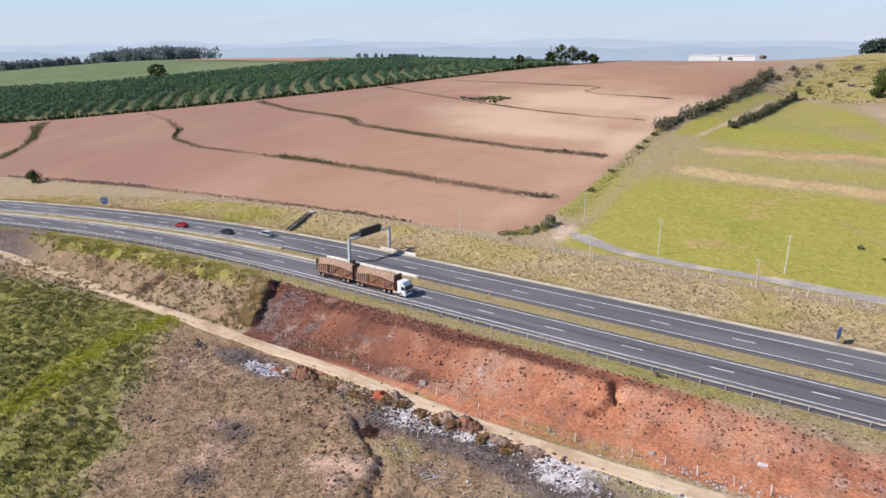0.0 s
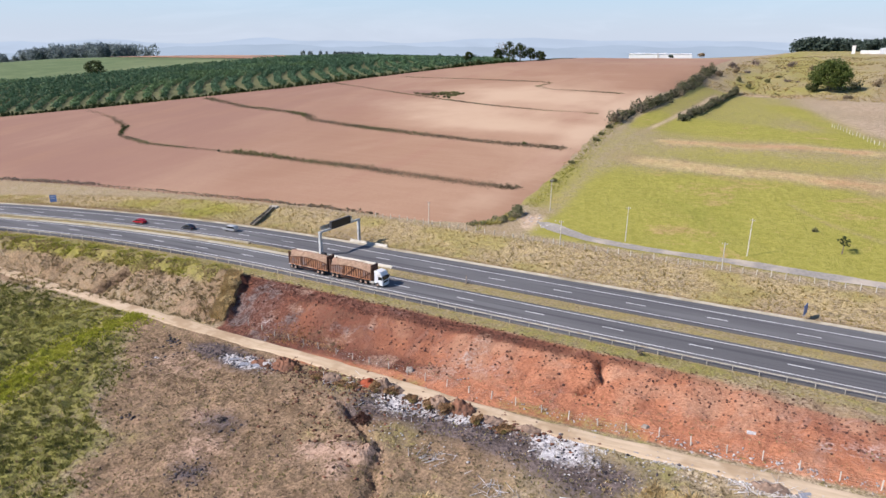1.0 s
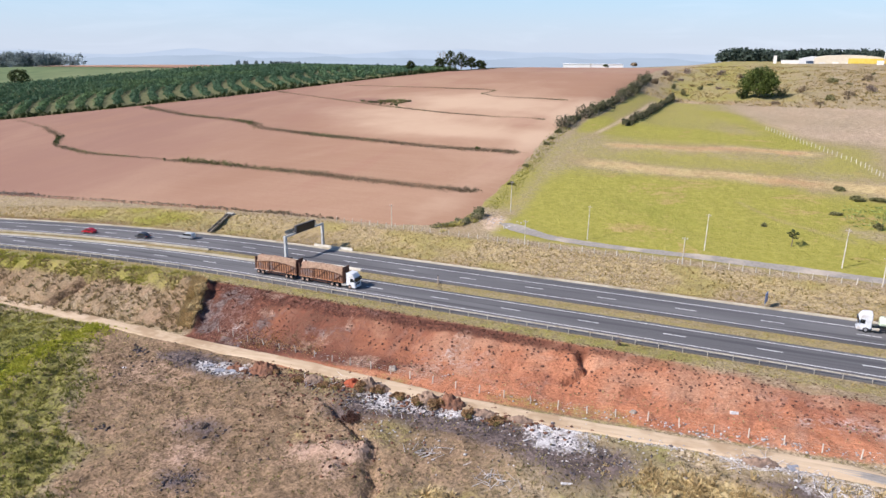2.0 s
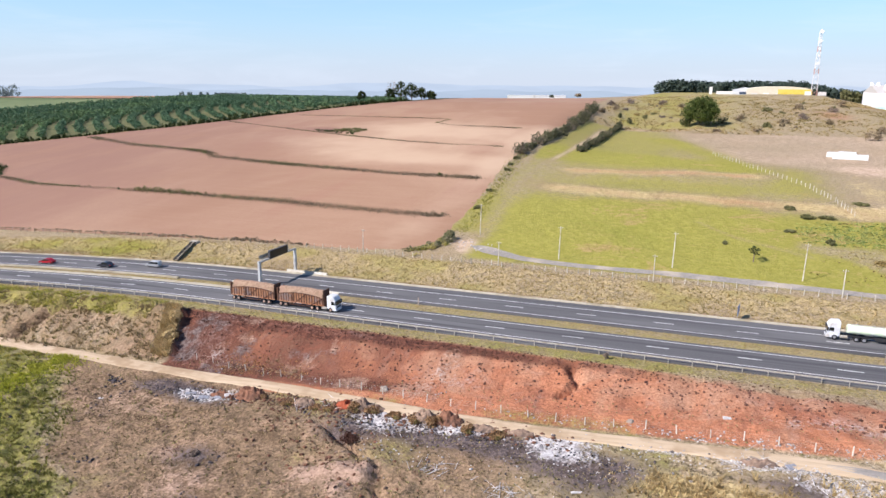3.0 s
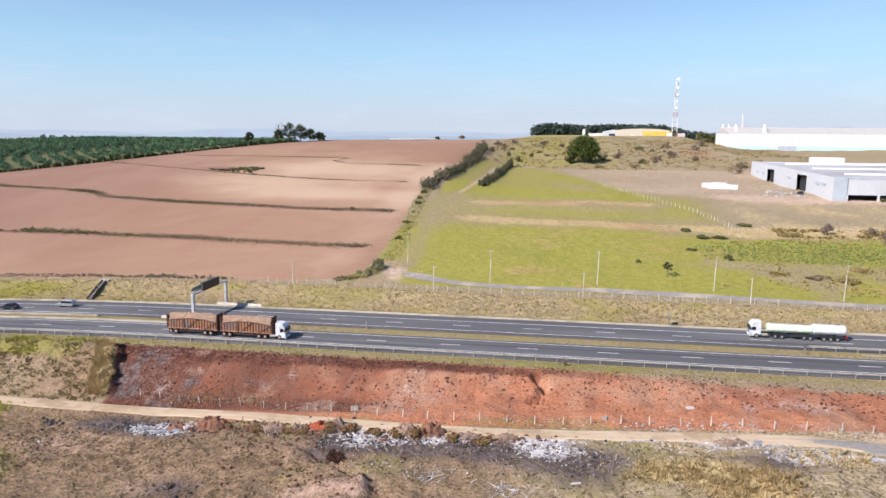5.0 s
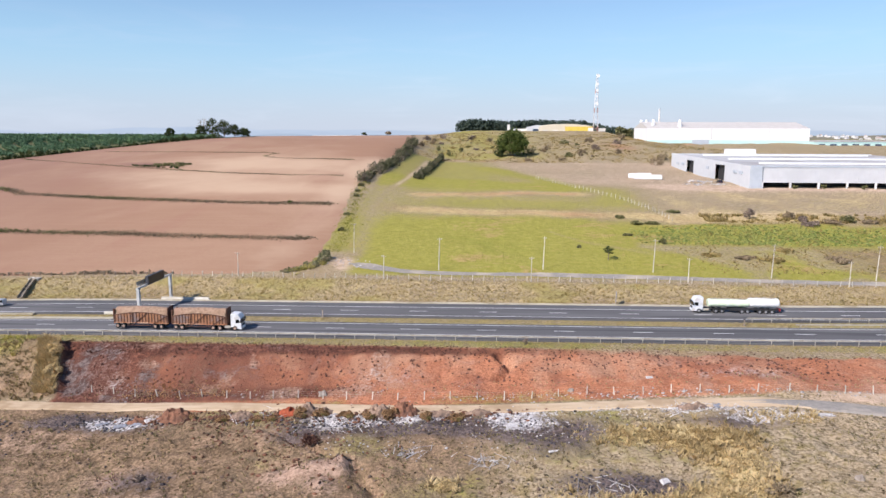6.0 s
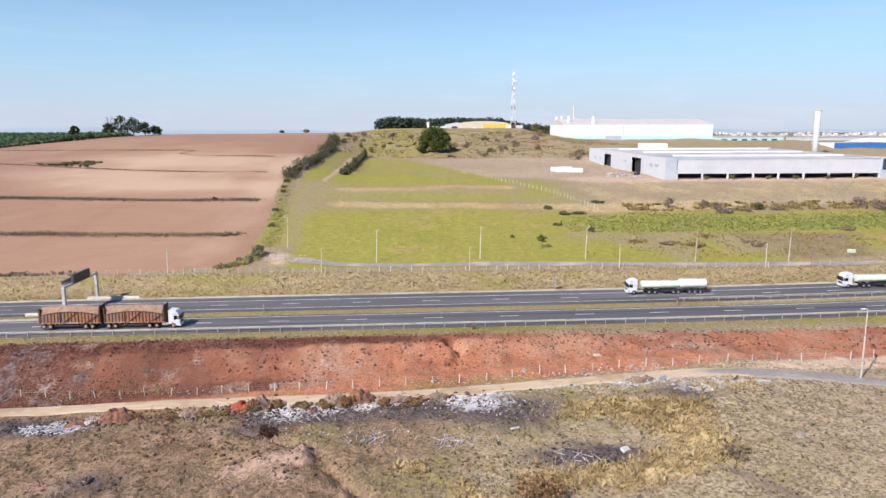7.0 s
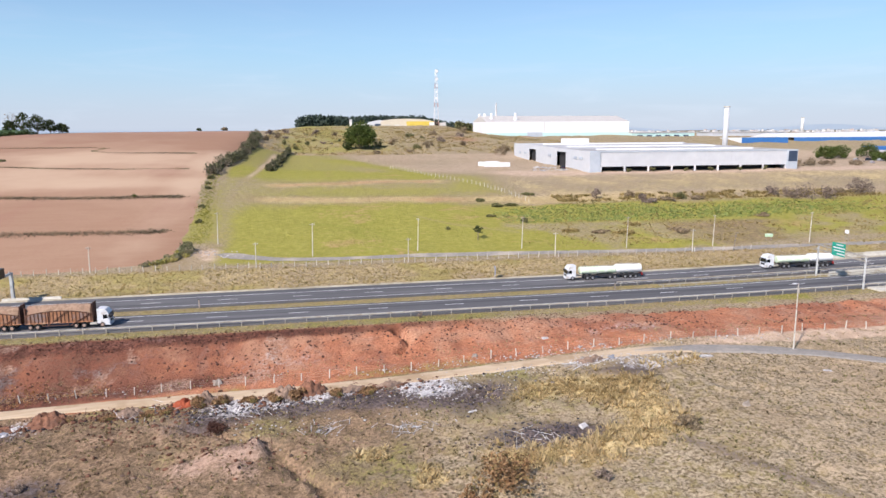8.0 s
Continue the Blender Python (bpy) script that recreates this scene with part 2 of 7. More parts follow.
def lot_rise(x, y):
    k = np.clip(x, -105, 2)
    z = -0.2 + 0.07 * (k + 62) + 0.06 * (np.clip(y, 20, 100) - 70)
    return z + 0.02 * (np.clip(x, -400, -105) + 105) - 0.012 * np.clip(x - 2, 0, 80)


TRACK_X = np.arange(-330, 120.1, 1.5)
TRACK_Y = np.interp(TRACK_X, [-330, -260, -224, -197, -168, -143, -121, -103, -86, -71, -58, -47, -29, -13, 6, 16, 25, 32, 40, 60, 120], [66, 78, 84, 86.7, 87, 86.6, 86.2, 86.1, 84.9, 83.1, 81.6, 80.5, 80.3, 80.4, 79.6, 78.5, 76.6, 73.5, 69, 58, 30])
TRACK_Y = np.convolve(np.pad(TRACK_Y, 6, mode="edge"), np.ones(13) / 13, "valid")


def height(x, y, fine_relief=False):
    x, y = np.asarray(x, float), np.asarray(y, float)
    v, zr = y - bend(x), road_z(x)
    bank = smooth(90.5, 104.5, v)
    near = lot_rise(x, y) * (1 - bank) + (zr - 0.25) * bank
    w = smooth(137, 156, v)
    side = smooth(-114, -66, x)
    far = field_rise(x, y - 150) * (1 - side) + slope_rise(x, y - 150) * side
    far = (zr - 0.25) * (1 - w) + far * w - valley(x, y) * smooth(200, 400, y)
    if fine_relief:
        lot = 1 - smooth(88, 92, v)
        near = near + lot * (0.7 * (rough(x, y, 9, 3, 5) - 0.5) + 0.72 * (rough(x, y, 1.9, 2, 9) - 0.5))
        tussock = smooth(-3, 5, np.interp(y, [20, 40, 57, 72, 90], [-74, -93, -112, -124, -147]) - x) * lot
        near = near + tussock * 1.25 * (rough(x, y, 1.35, 2, 21) - 0.4)
        face = smooth(89, 93, v) * (1 - smooth(101, 104.5, v))
        near = near + face * (1.3 * (rough(x, y * 0.3, 4.5, 3, 31) - 0.5) + 0.5 * (rough(x, y * 0.6, 1.6, 2, 33) - 0.5))
        end_x = x + 0.5 * np.clip(v - 90, 0, 14)
        wildbank = face * smooth(-117.2, -118.1, end_x + 0.5 * np.sin(y * 0.8))
        near = near + wildbank * (0.3 + 1.0 * rough(x, y, 4, 3, 41) + 0.5 * smooth(-127, -121, end_x))
        gully = np.exp(-((x + 37.6 + 0.9 * np.sin(y * 0.7)) / 0.75) ** 2) * smooth(91, 93, v) * (1 - smooth(101, 103, v))
        near = near - 2.0 * gully
        cut = np.exp(-((y - bend(x) - 97.1 - 1.3 * (x + 158.1)) / 2.2) ** 2) * smooth(-166, -161, x) * smooth(-152, -155, x) * smooth(89, 92, v) * (1 - smooth(103, 105.5, v))
        near = near - 2.4 * cut
        trench = np.exp(-((x - np.interp(y, [40, 50.7, 54, 58.9, 62.4, 65.8, 67.6, 71.7, 74.5], [-44, -49.6, -52, -54.9, -57.5, -59, -62, -68.2, -73]) - 0.4 * np.sin(y * 1.3)) / 1.1) ** 2) * (1 - smooth(73, 76, y)) * smooth(38, 44, y)
        hump = sum(np.exp(-(((x - hx) / rx) ** 2 + ((y - hy_) / ry) ** 2)) * hh for hx, hy_, rx, ry, hh in ((-64.4, 63.2, 2.6, 2.0, 1.2), (-60.6, 64.8, 1.6, 2.0, 1.1), (-68.4, 61.8, 2.0, 1.5, 0.6), (-62, 59.2, 1.6, 1.3, 0.7), (-72, 72.5, 2.2, 1.6, 0.6)))
        near = near + hump * (0.25 + 1.5 * rough(x, y, 1.5, 3, 47))
        near = near - 1.5 * trench * (0.5 + rough(x, y, 5, 2, 45))
        cy = np.interp(x, TRACK_X, TRACK_Y)
        bank_c = smooth(90.5, 104.5, cy - bend(x))
        bench = lot_rise(x, cy) * (1 - bank_c) + (zr - 0.25) * bank_c
        w_t = (1 - smooth(1.9, 3.8, np.abs(y - cy))) * (x > -330) * (x < 60)
        near = near * (1 - w_t) + bench * w_t
        verge = smooth(138, 142, v) * (1 - smooth(154, 157, v))
        far = far + verge * (0.55 * (rough(x, y, 3.2, 3, 51) - 0.4))
        rest = smooth(158, 170, v) * smooth(-90, -78, x)
        far = far + rest * (0.9 * (rough(x, y, 17, 3, 61) - 0.5) + 0.25 * (rough(x, y, 2.5, 2, 63) - 0.5))
        hills = smooth(-72, -60, x) * smooth(425, 445, y) * (1 - smooth(640, 700, y))
        far = far + hills * (3.0 * (rough(x, y, 38, 3, 71) - 0.5) + 1.6 * (rough(x, y, 11, 2, 73) - 0.5))
    return np.where(v < 121, near, far)


def level(x, y):
    return float(height(x, y, True))


def mesh_of(name, verts, faces):
    """A mesh from arrays of places and of equal faces."""
    verts, faces = np.asarray(verts, np.float32), np.asarray(faces, np.int32)
    me = bpy.data.meshes.new(name)
    me.vertices.add(len(verts))
    me.vertices.foreach_set("co", verts.ravel())
    me.loops.add(faces.size)
    me.loops.foreach_set("vertex_index", faces.ravel())
    me.polygons.add(len(faces))
    me.polygons.foreach_set("loop_start", np.arange(0, faces.size, faces.shape[1], dtype=np.int32))
    me.update(calc_edges=True)
    return me


def sheet(name, X, Y, Z, material, smooth_shade=True):
    """A curved sheet over a grid of places."""
    n, m = X.shape
    i = np.arange(n * m).reshape(n, m)
    faces = np.stack([i[:-1, :-1], i[1:, :-1], i[1:, 1:], i[:-1, 1:]], -1).reshape(-1, 4)
    me = mesh_of(name, np.stack([X, Y, Z], -1).reshape(-1, 3), faces)
    me.materials.append(material)
    if smooth_shade:
        me.polygons.foreach_set("use_smooth", np.ones(len(faces), bool))
    return new(name, me)


def graded(*stops):
    """Positions from one stop to the next, each stretch with its own spacing."""
    out = []
    for (a, step), (b, _) in zip(stops, stops[1:]):
        out.append(np.arange(a, b, step))
    return np.concatenate(out + [[stops[-1][0]]])


def blob(x, y, cx, cy, rx, ry, turn=0.0):
    """A soft patch with value 1 at its middle."""
    ca, sa_ = math.cos(radians(turn)), math.sin(radians(turn))
    dx, dy = x - cx, y - cy
    return np.clip(1.25 - 0.75 * np.hypot((dx * ca + dy * sa_) / rx, (dy * ca - dx * sa_) / ry), 0, 1)


def pasture_edge(y):
    return np.interp(y, [20, 40, 48, 57, 66, 72, 80, 90], [-74, -93, -100, -112, -120, -124, -134, -147])


def straw_patch(x, y):
    """Where tall straw-yellow grass stands on the waste ground."""
    spots = ((-16, 70.5, 10, 3.6, -8), (-8.5, 63.5, 4.5, 8, 0), (-17, 53.5, 9, 3.2, 6), (-29, 54.5, 4, 3, 0), (-46.5, 59.5, 2.2, 1.8, 0), (-39, 52, 2.4, 2.2, 0), (3, 75, 5, 1.6, 0))
    return np.clip(sum(blob(x, y, *p) for p in spots) - 0.2, 0, 1)


xs = graded((-4600, 180), (-1400, 40), (-700, 12), (-420, 4), (-335, 1.3), (-215, 0.65), (62, 2.0), (200, 8), (500, 40), (1400, 180), (4600, 1))
ys = graded((-3000, 200), (-400, 40), (-60, 8), (14, 1.0), (34, 0.6), (109, 1.1), (160, 2.0), (330, 4.0), (700, 12), (1100, 60), (4800, 1))
X, Y = np.meshgrid(xs, ys, indexing="ij")
Z = height(X, Y, True)
V = Y - bend(X)
in_field = (V > 160) & (X < -107) & (Y < 600)
Z = Z - 0.3 * in_field - 0.12 * ((V > 107) & (V < 137))
n1, n2 = rough(X, Y, 14, 3, 101), rough(X, Y, 34, 3, 103)
lot, face = 1 - smooth(85, 88, V), smooth(86, 88, V) * (1 - smooth(102, 105, V))
west = smooth(-4, 4, pasture_edge(Y) - X + 14 * (n1 - 0.5))
east = smooth(-6, 8, X + 1 + 14 * (n1 - 0.5))
green = lot * west * (0.36 + 0.62 * n1)
streak_x = np.interp(Y, [40, 46, 52, 61, 67, 79, 84], [-130, -131.2, -133, -137.4, -139.7, -140.4, -139.4])
lime = lot * np.exp(-((X - streak_x) / (2.8 + 2.2 * n1)) ** 2) * smooth(38, 46, Y) * (1 - smooth(83, 86, Y))
straw = lot * np.exp(-((X - streak_x - 7 + 0.12 * (Y - 45)) / 1.6) ** 2) * smooth(36, 41, Y) * (1 - smooth(52, 58, Y)) + lot * (1.0 * straw_patch(X, Y) * (0.75 + 0.6 * n1) + 0.10 * east)
wild_zone = smooth(88, 90, V) * (1 - smooth(102, 105, V)) * smooth(-117, -118, X + 0.5 * np.clip(V - 90, 0, 14))
straw = straw + wild_zone * (0.45 * n1 + 0.5 * smooth(-132, -124, X) * smooth(93, 97, V))
bare = lot * (1 - west) * (1 - straw_patch(X, Y)) * smooth(-26, -48, X) * (0.92 - 0.5 * n1) + lot * east * 0.4 * n1
bare = bare + 0.4 * lot * (1 - west) * blob(X, Y, -114, 74, 14, 9) + wild_zone * (0.34 + 0.36 * n1)
green = (green + lot * (1 - west) * (1 - east) * 0.42 * smooth(0.42, 0.68, n1) * (1 - np.clip(1.6 * blob(X, Y, -112, 74, 18, 11), 0, 1))) * (1 - 0.9 * np.clip(lime, 0, 1))
char = 0.84 * lot * sum(blob(X, Y, *p) for p in ((-108, 80.5, 6, 2.2), (-100, 79, 7, 2.6), (-81, 50.5, 3.2, 2.4), (-66, 77.5, 7, 3), (-45, 75.5, 7, 2.2), (-31, 74, 7, 3), (-25, 58.5, 5.5, 2.6), (-19, 57, 4, 2.6), (-88, 62, 4, 2.5), (-4, 74, 6, 2.2), (-58, 76, 8, 2.6), (-50, 75, 7, 2.6), (-39, 73.5, 6, 3.2), (-112, 80.5, 4, 2), (-69, 73, 3.5, 2.2), (-30, 70, 5, 4)))
ash = 0.8 * lot * sum(blob(X, Y, *p) for p in ((-98, 80, 3.6, 1.7, 20), (-104, 79.4, 2.6, 1.0, -15), (-64.5, 79, 3.6, 2.0), (-35, 77.4, 4.6, 2.6, -25), (-52, 77.6, 4, 1.2), (-22, 79.5, 4, 0.9), (-8, 78.4, 5, 1.0), (-36.5, 74.0, 1.2, 0.9), (2, 75.5, 5, 1.6), (-36.5, 77.0, 3.4, 2.2, -25), (-62.5, 77.6, 5, 1.6), (-100.5, 79.2, 4.5, 1.6)))
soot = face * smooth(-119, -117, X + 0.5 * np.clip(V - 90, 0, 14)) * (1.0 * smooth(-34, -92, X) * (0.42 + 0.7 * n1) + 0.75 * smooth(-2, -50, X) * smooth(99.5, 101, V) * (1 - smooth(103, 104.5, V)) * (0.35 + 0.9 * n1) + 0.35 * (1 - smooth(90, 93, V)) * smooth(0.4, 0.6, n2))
char = char + face * (0.30 * blob(X, V, -114, 96, 5, 6) + 0.35 * blob(X, V, -104, 92.5, 4, 2.5) + 0.3 * smooth(-123, -118, X) * smooth(-50, -80, X) * smooth(100.5, 101.5, V) * (1 - smooth(102.5, 104, V)) * n1)
n3 = rough(X, Y, 4, 3, 107)
char = char + 0.55 * face * smooth(-70, -104, X) * smooth(-119, -117, X + 0.5 * np.clip(V - 90, 0, 14)) * smooth(0.48, 0.64, n3)
pink = 0.46 * face * smooth(-116, -104, X) * (1 - 0.6 * smooth(-70, -40, X)) * smooth(0.56, 0.70, rough(X, Y, 5, 3, 109)) + lot * (0.72 * blob(X, Y, -64.4, 63.2, 3.4, 2.6) + 0.72 * blob(X, Y, -60.6, 65.0, 2.4, 3.2) + 0.7 * blob(X, Y, -68.4, 61.8, 3, 2) + 0.7 * blob(X, Y, -62, 59.2, 2.6, 2) + 0.7 * blob(X, Y, -85, 55.5, 5, 4, 30) + 0.6 * blob(X, Y, -92, 62, 3.5, 3) + 0.35 * blob(X, Y, -114, 74, 9, 6) + 0.5 * blob(X, Y, -75, 76.5, 4, 2.5)) * (0.7 + 0.5 * n1)
# a dark diagonal strip across the lot, laid in the char tones
char = char + 0.5 * lot * np.exp(-((X + 9.8 - 0.7 * (56.3 - Y)) / 1.3) ** 2) * smooth(34, 40, Y) * (1 - smooth(55, 58, Y))
char = char + (1.0 * blob(X, V, -228, 100, 16, 7)) * (V < 108) * (V > 90)
ash = ash + 0.5 * face * (0.25 * blob(X, V, -108, 93, 3.0, 3) + 0.26 * blob(X, V, -59, 93.5, 8, 4) + 0.35 * blob(X, V, 2, 91, 9, 2.5))
bare = bare + 0.8 * np.exp(-((V - 97.1 - 1.3 * (X + 158.1)) / 2.6) ** 2) * smooth(-166, -161, X) * smooth(-152, -155, X) * (V > 89) * (V < 105)
top_grass = smooth(97.5, 100.5, V - 2.5 * smooth(0, -40, X) + 3 * (n1 - 0.5)) * smooth(-45, 5, X) * (V < 108)
foot_v = V - np.interp(X, [-100, 0, 15, 60], [82.7, 82.7, 84.4, 85.4])
foot = smooth(-0.9, 0.9, foot_v) * (1 - smooth(87, 90, V)) * smooth(-100, -88, X)
red = np.maximum(face * smooth(-118.5, -117, X + 0.5 * np.clip(V - 90, 0, 14)) * (1.0 - 0.12 * n2) * (1 - 0.9 * top_grass), foot * (0.62 + 0.3 * n1))
lot = lot * (1 - foot)
straw = straw + 0.5 * top_grass * n1
bare = bare + 0.45 * top_grass * n2
sandy = 0.40 * lot * east * (0.6 + 0.5 * n2) + smooth(80, 82, V) * (1 - smooth(84.5, 86.5, V)) * smooth(4, 22, X) * 0.6 + 0.30 * foot * n1
shoulder = smooth(102.5, 104.5, V) * (1 - smooth(107.5, 108.5, V))
green = green + shoulder * (0.22 + 0.30 * n1) + wild_zone * smooth(-126, -136, X) * (0.12 + smooth(97, 100, V) * 0.35 * n1)
lush = shoulder * (0.12 + 0.30 * n1) + 0.35 * top_grass * smooth(0.45, 0.6, n1) + 0.42 * smooth(117, 119, V) * (1 - smooth(124, 126, V)) * (0.4 + 0.5 * n1) + lime * 0.75
lush = lush + smooth(97, 100, V) * (1 - smooth(103, 105, V)) * smooth(-127, -136, X) * (0.25 + 0.6 * n1)
verge = smooth(135, 139, V) * (1 - smooth(156, 159, V))
lush = lush + verge * 0.40 * smooth(0.5, 0.7, n1) + 0.5 * verge * blob(X, V, -185, 148, 26, 9)
straw = straw + verge * (0.30 + 0.40 * n1)
bare = bare + verge * (0.06 + 0.30 * n2) + 0.5 * blob(X, V, -222, 139.5, 34, 2.6) + 0.35 * smooth(136, 137.5, V) * (1 - smooth(138, 140, V))
mead = smooth(159, 164, V) * smooth(-97, -92, X + 4 * (n1 - 0.5)) * np.maximum(smooth(178, 186, Y), smooth(-84, -78, X))
low = mead * (1 - smooth(292, 312, Y + 6 * (n1 - 0.5) + 0.35 * np.clip(X, -80, 60)))
low = low * (1 - smooth(214, 232, Y + 10 * (n1 - 0.5)) * smooth(8, 30, X)) * (1 - 0.40 * smooth(216, 236, Y + 12 * (n1 - 0.5)))
lush = lush + low * (1.0 - 0.35 * smooth(0.5, 0.7, n2) * smooth(200, 225, Y + 0.3 * X)) * (0.86 + 0.14 * smooth(-70, -50, X)) * (1 - 0.70 * smooth(0, 12, X - np.interp(Y, [170, 183, 196, 209], [22, 8, -11, -22])) * (1 - smooth(196, 206, Y)) * smooth(0.25, 0.55, n1))
band = np.exp(-((Y - np.interp(X, [-76, -40, -21, 13, 22], [242, 238, 236.5, 234, 230]) + 6 * (n1 - 0.5)) / 7.5) ** 2) + 0.95 * np.exp(-((Y - np.interp(X, [-71, -54, -32, -15, 0], [274, 274, 278, 281, 279]) + 6 * (n1 - 0.5)) / 6.0) ** 2) * (1 - smooth(-6, 8, X))
band = band + 0.6 * np.exp(-((Y - np.interp(X, [-22, -11, 8], [209, 196, 183])) / 2.2) ** 2) * smooth(-26, -20, X) * (1 - smooth(6, 12, X))
band = band * mead * smooth(-86, -72, X) * (1 - smooth(60, 100, X))
lush = lush * (1 - 0.34 * smooth(160, 165, V) * (1 - smooth(-82, -75, X + 5 * (n1 - 0.5))) * (1 - smooth(285, 300, Y)) * smooth(-100, -95, X))
lush = lush + 0.34 * mead * smooth(285, 300, Y) * (1 - smooth(420, 436, Y)) * (1 - smooth(-30, 0, X + 0.3 * (Y - 300)))
lush = lush * (1 - 0.9 * np.clip(band, 0, 1))
red = red + 0.30 * blob(X, V, -222, 139.5, 34, 2.0)
sandy = sandy + 0.22 * band * n1
red = red + 0.42 * band * (1 - 0.6 * smooth(-15, 10, X)) * (0.5 + n2)
scrub = mead * smooth(4, 16, X - np.interp(Y, [170, 183, 196, 209], [22, 8, -11, -22])) * (1 - smooth(198, 206, Y))
straw = straw + 0.35 * scrub * n2
bare = bare + 0.25 * scrub * smooth(0.45, 0.65, n2)
straw = straw + 0.8 * band
bare = bare + 0.2 * band
wet = mead * (blob(X, Y, 34, 208, 28, 9, 8) + blob(X, Y, 95, 205, 42, 9, 4) + 0.6 * blob(X, Y, 15, 205, 20, 6)) * (0.5 + 0.6 * n1)
bare = bare + 0.3 * mead * smooth(40, 20, Y - 200) * (1 - np.clip(wet, 0, 1)) * smooth(16, 40, X) * smooth(0.4, 0.6, n2)
green = green + 0.16 * wet
lush = lush + 1.0 * wet
yard = smooth(-30, -12, X + 0.28 * (Y - 330)) * smooth(300, 318, Y + 0.5 * np.clip(X, -20, 40)) * (1 - smooth(425, 438, Y))
bare = bare + 0.22 * yard * n2
sandy = sandy + 0.55 * yard * (0.6 + 0.5 * n2) + 0.3 * mead * smooth(255, 270, Y) * (1 - smooth(300, 320, Y)) * smooth(15, 35, X) + 0.4 * mead * np.exp(-((Y - 240) / 9) ** 2) * smooth(15, 35, X)
straw = straw + 0.8 * mead * smooth(228, 236, Y) * (1 - smooth(295, 300, Y)) * smooth(15, 35, X) * n1
brow = smooth(-96, -76, X) * smooth(430, 450, Y)
tongue = np.exp(-((X - np.interp(Y, [280, 301, 360, 395], [-8, -10, -30, -44])) / 9.0) ** 2) * smooth(278, 295, Y) * (1 - smooth(385, 405, Y))
lush = lush + 0.6 * mead * tongue + brow * (0.12 + 0.62 * n1) * (1 - 0.75 * smooth(-60, 30, X)) + mead * 0.22 * smooth(300, 312, Y) * (1 - smooth(425, 435, Y)) * smooth(-30, -50, X)
bare = bare + brow * 0.35 * n2
red = red + 0.7 * blob(X, Y, 96, 585, 36, 12) + 0.42 * blob(X, Y, -58, 436, 20, 3.5) + 0.45 * blob(X, Y, 50, 512, 12, 30)
sandy = sandy + 0.8 * blob(X, Y, -60, 165, 20, 3.2) + 0.9 * blob(X, Y, -80, 170.5, 8, 4.2, -30) + 0.5 * blob(X, Y, -86, 53, 6, 3.4) * n1 * 2 + 0.4 * blob(X, Y, -66, 62, 6, 4) * n1 * 2 + 0.75 * blob(X, Y, -60, 435, 16, 3.0)
lane = np.exp(-((X - np.interp(Y, [176, 194, 225, 262, 289, 316, 352, 420], [-80.5, -82, -85.5, -87, -85.5, -83.5, -82.5, -82])) / 2.3) ** 2) * smooth(176, 182, Y) * (1 - smooth(400, 430, Y))
sandy = sandy + lane * (0.10 + 0.55 * smooth(282, 300, Y))
bare = bare + 0.12 * lane
lush = lush * (1 - (0.3 + 0.4 * smooth(282, 300, Y)) * lane)
sandy = sandy + 0.6 * np.exp(-((V - np.interp(X, [-10, 0, 6, 12], [139, 142, 145.5, 150])) / 0.5) ** 2) * smooth(-12, -9, X) * (1 - smooth(11, 13, X))
back = smooth(-360, -480, X) * smooth(150, 190, Y)
lush = lush + 0.62 * back
green = green + 0.3 * back + 0.6 * smooth(900, 1200, np.hypot(X, Y)) * (Y > 0)
orchard_strip = smooth(-245, -265, X) * smooth(190, 215, Y)
green = green + 0.95 * orchard_strip
lush = lush + 0.2 * orchard_strip
ground = sheet("ground", X, Y, Z, open_ground)
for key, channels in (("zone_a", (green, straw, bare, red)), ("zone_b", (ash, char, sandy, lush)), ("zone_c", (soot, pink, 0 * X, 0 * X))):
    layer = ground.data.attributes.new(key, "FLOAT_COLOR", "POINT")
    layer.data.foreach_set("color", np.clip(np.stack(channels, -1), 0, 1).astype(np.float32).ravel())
tagged(ground, "rolling open ground of dry grass, red soil and pasture", "ground", kind="structure")

# ploughed field, from the verge up over the brow
fy = np.concatenate([np.arange(100, 176, 0.6), np.arange(176, 640.1, 3.0)])
front_x, front_y = [-490, -400, -340, -270, -208, -157, -113, -96, -90], [100, 119, 133.3, 146, 153.2, 158.4, 160.3, 163.5, 172]
right_x = np.minimum(np.interp(fy, front_y, front_x), np.interp(fy, [172, 195, 226, 253, 282, 309, 350, 392, 441, 509, 640], [-90, -91, -94.5, -97.8, -100.4, -101.4, -102.6, -101, -101, -102.5, -112]))
right_x = right_x + 2.4 * (rough(fy, fy * 0, 7, 3, 111) - 0.5)
left_x = np.interp(fy, [194, 215, 248, 286, 341, 395, 462, 505, 593, 625], [-490, -453, -413, -378, -333, -304, -276, -252, -245, -240])
k = np.linspace(0, 1, 190)[None, :]
FX = left_x[:, None] * (1 - k) + right_x[:, None] * k
FY = np.repeat(fy[:, None], 190, 1)
edge_in = (right_x[:, None] - FX)
FZ = height(FX, FY) + 0.05 + 0.5 * rough(FX, FY, 40, 3, 115) * smooth(0, 25, edge_in)
FZ[:, -1] -= 0.25
field = sheet("field", FX, FY, FZ, field_soil)
pale = 0.9 * blob(FX, FY, -160, 345, 60, 34, -10) + 0.6 * blob(FX, FY, -200, 300, 90, 16, -14) + 0.5 * blob(FX, FY, -104, 300, 8, 90) + 0.55 * blob(FX, FY, -150, 270, 60, 14, -6) + 0.35 * blob(FX, FY, -105, 180, 12, 22)
layer = field.data.attributes.new("pale", "FLOAT", "POINT")
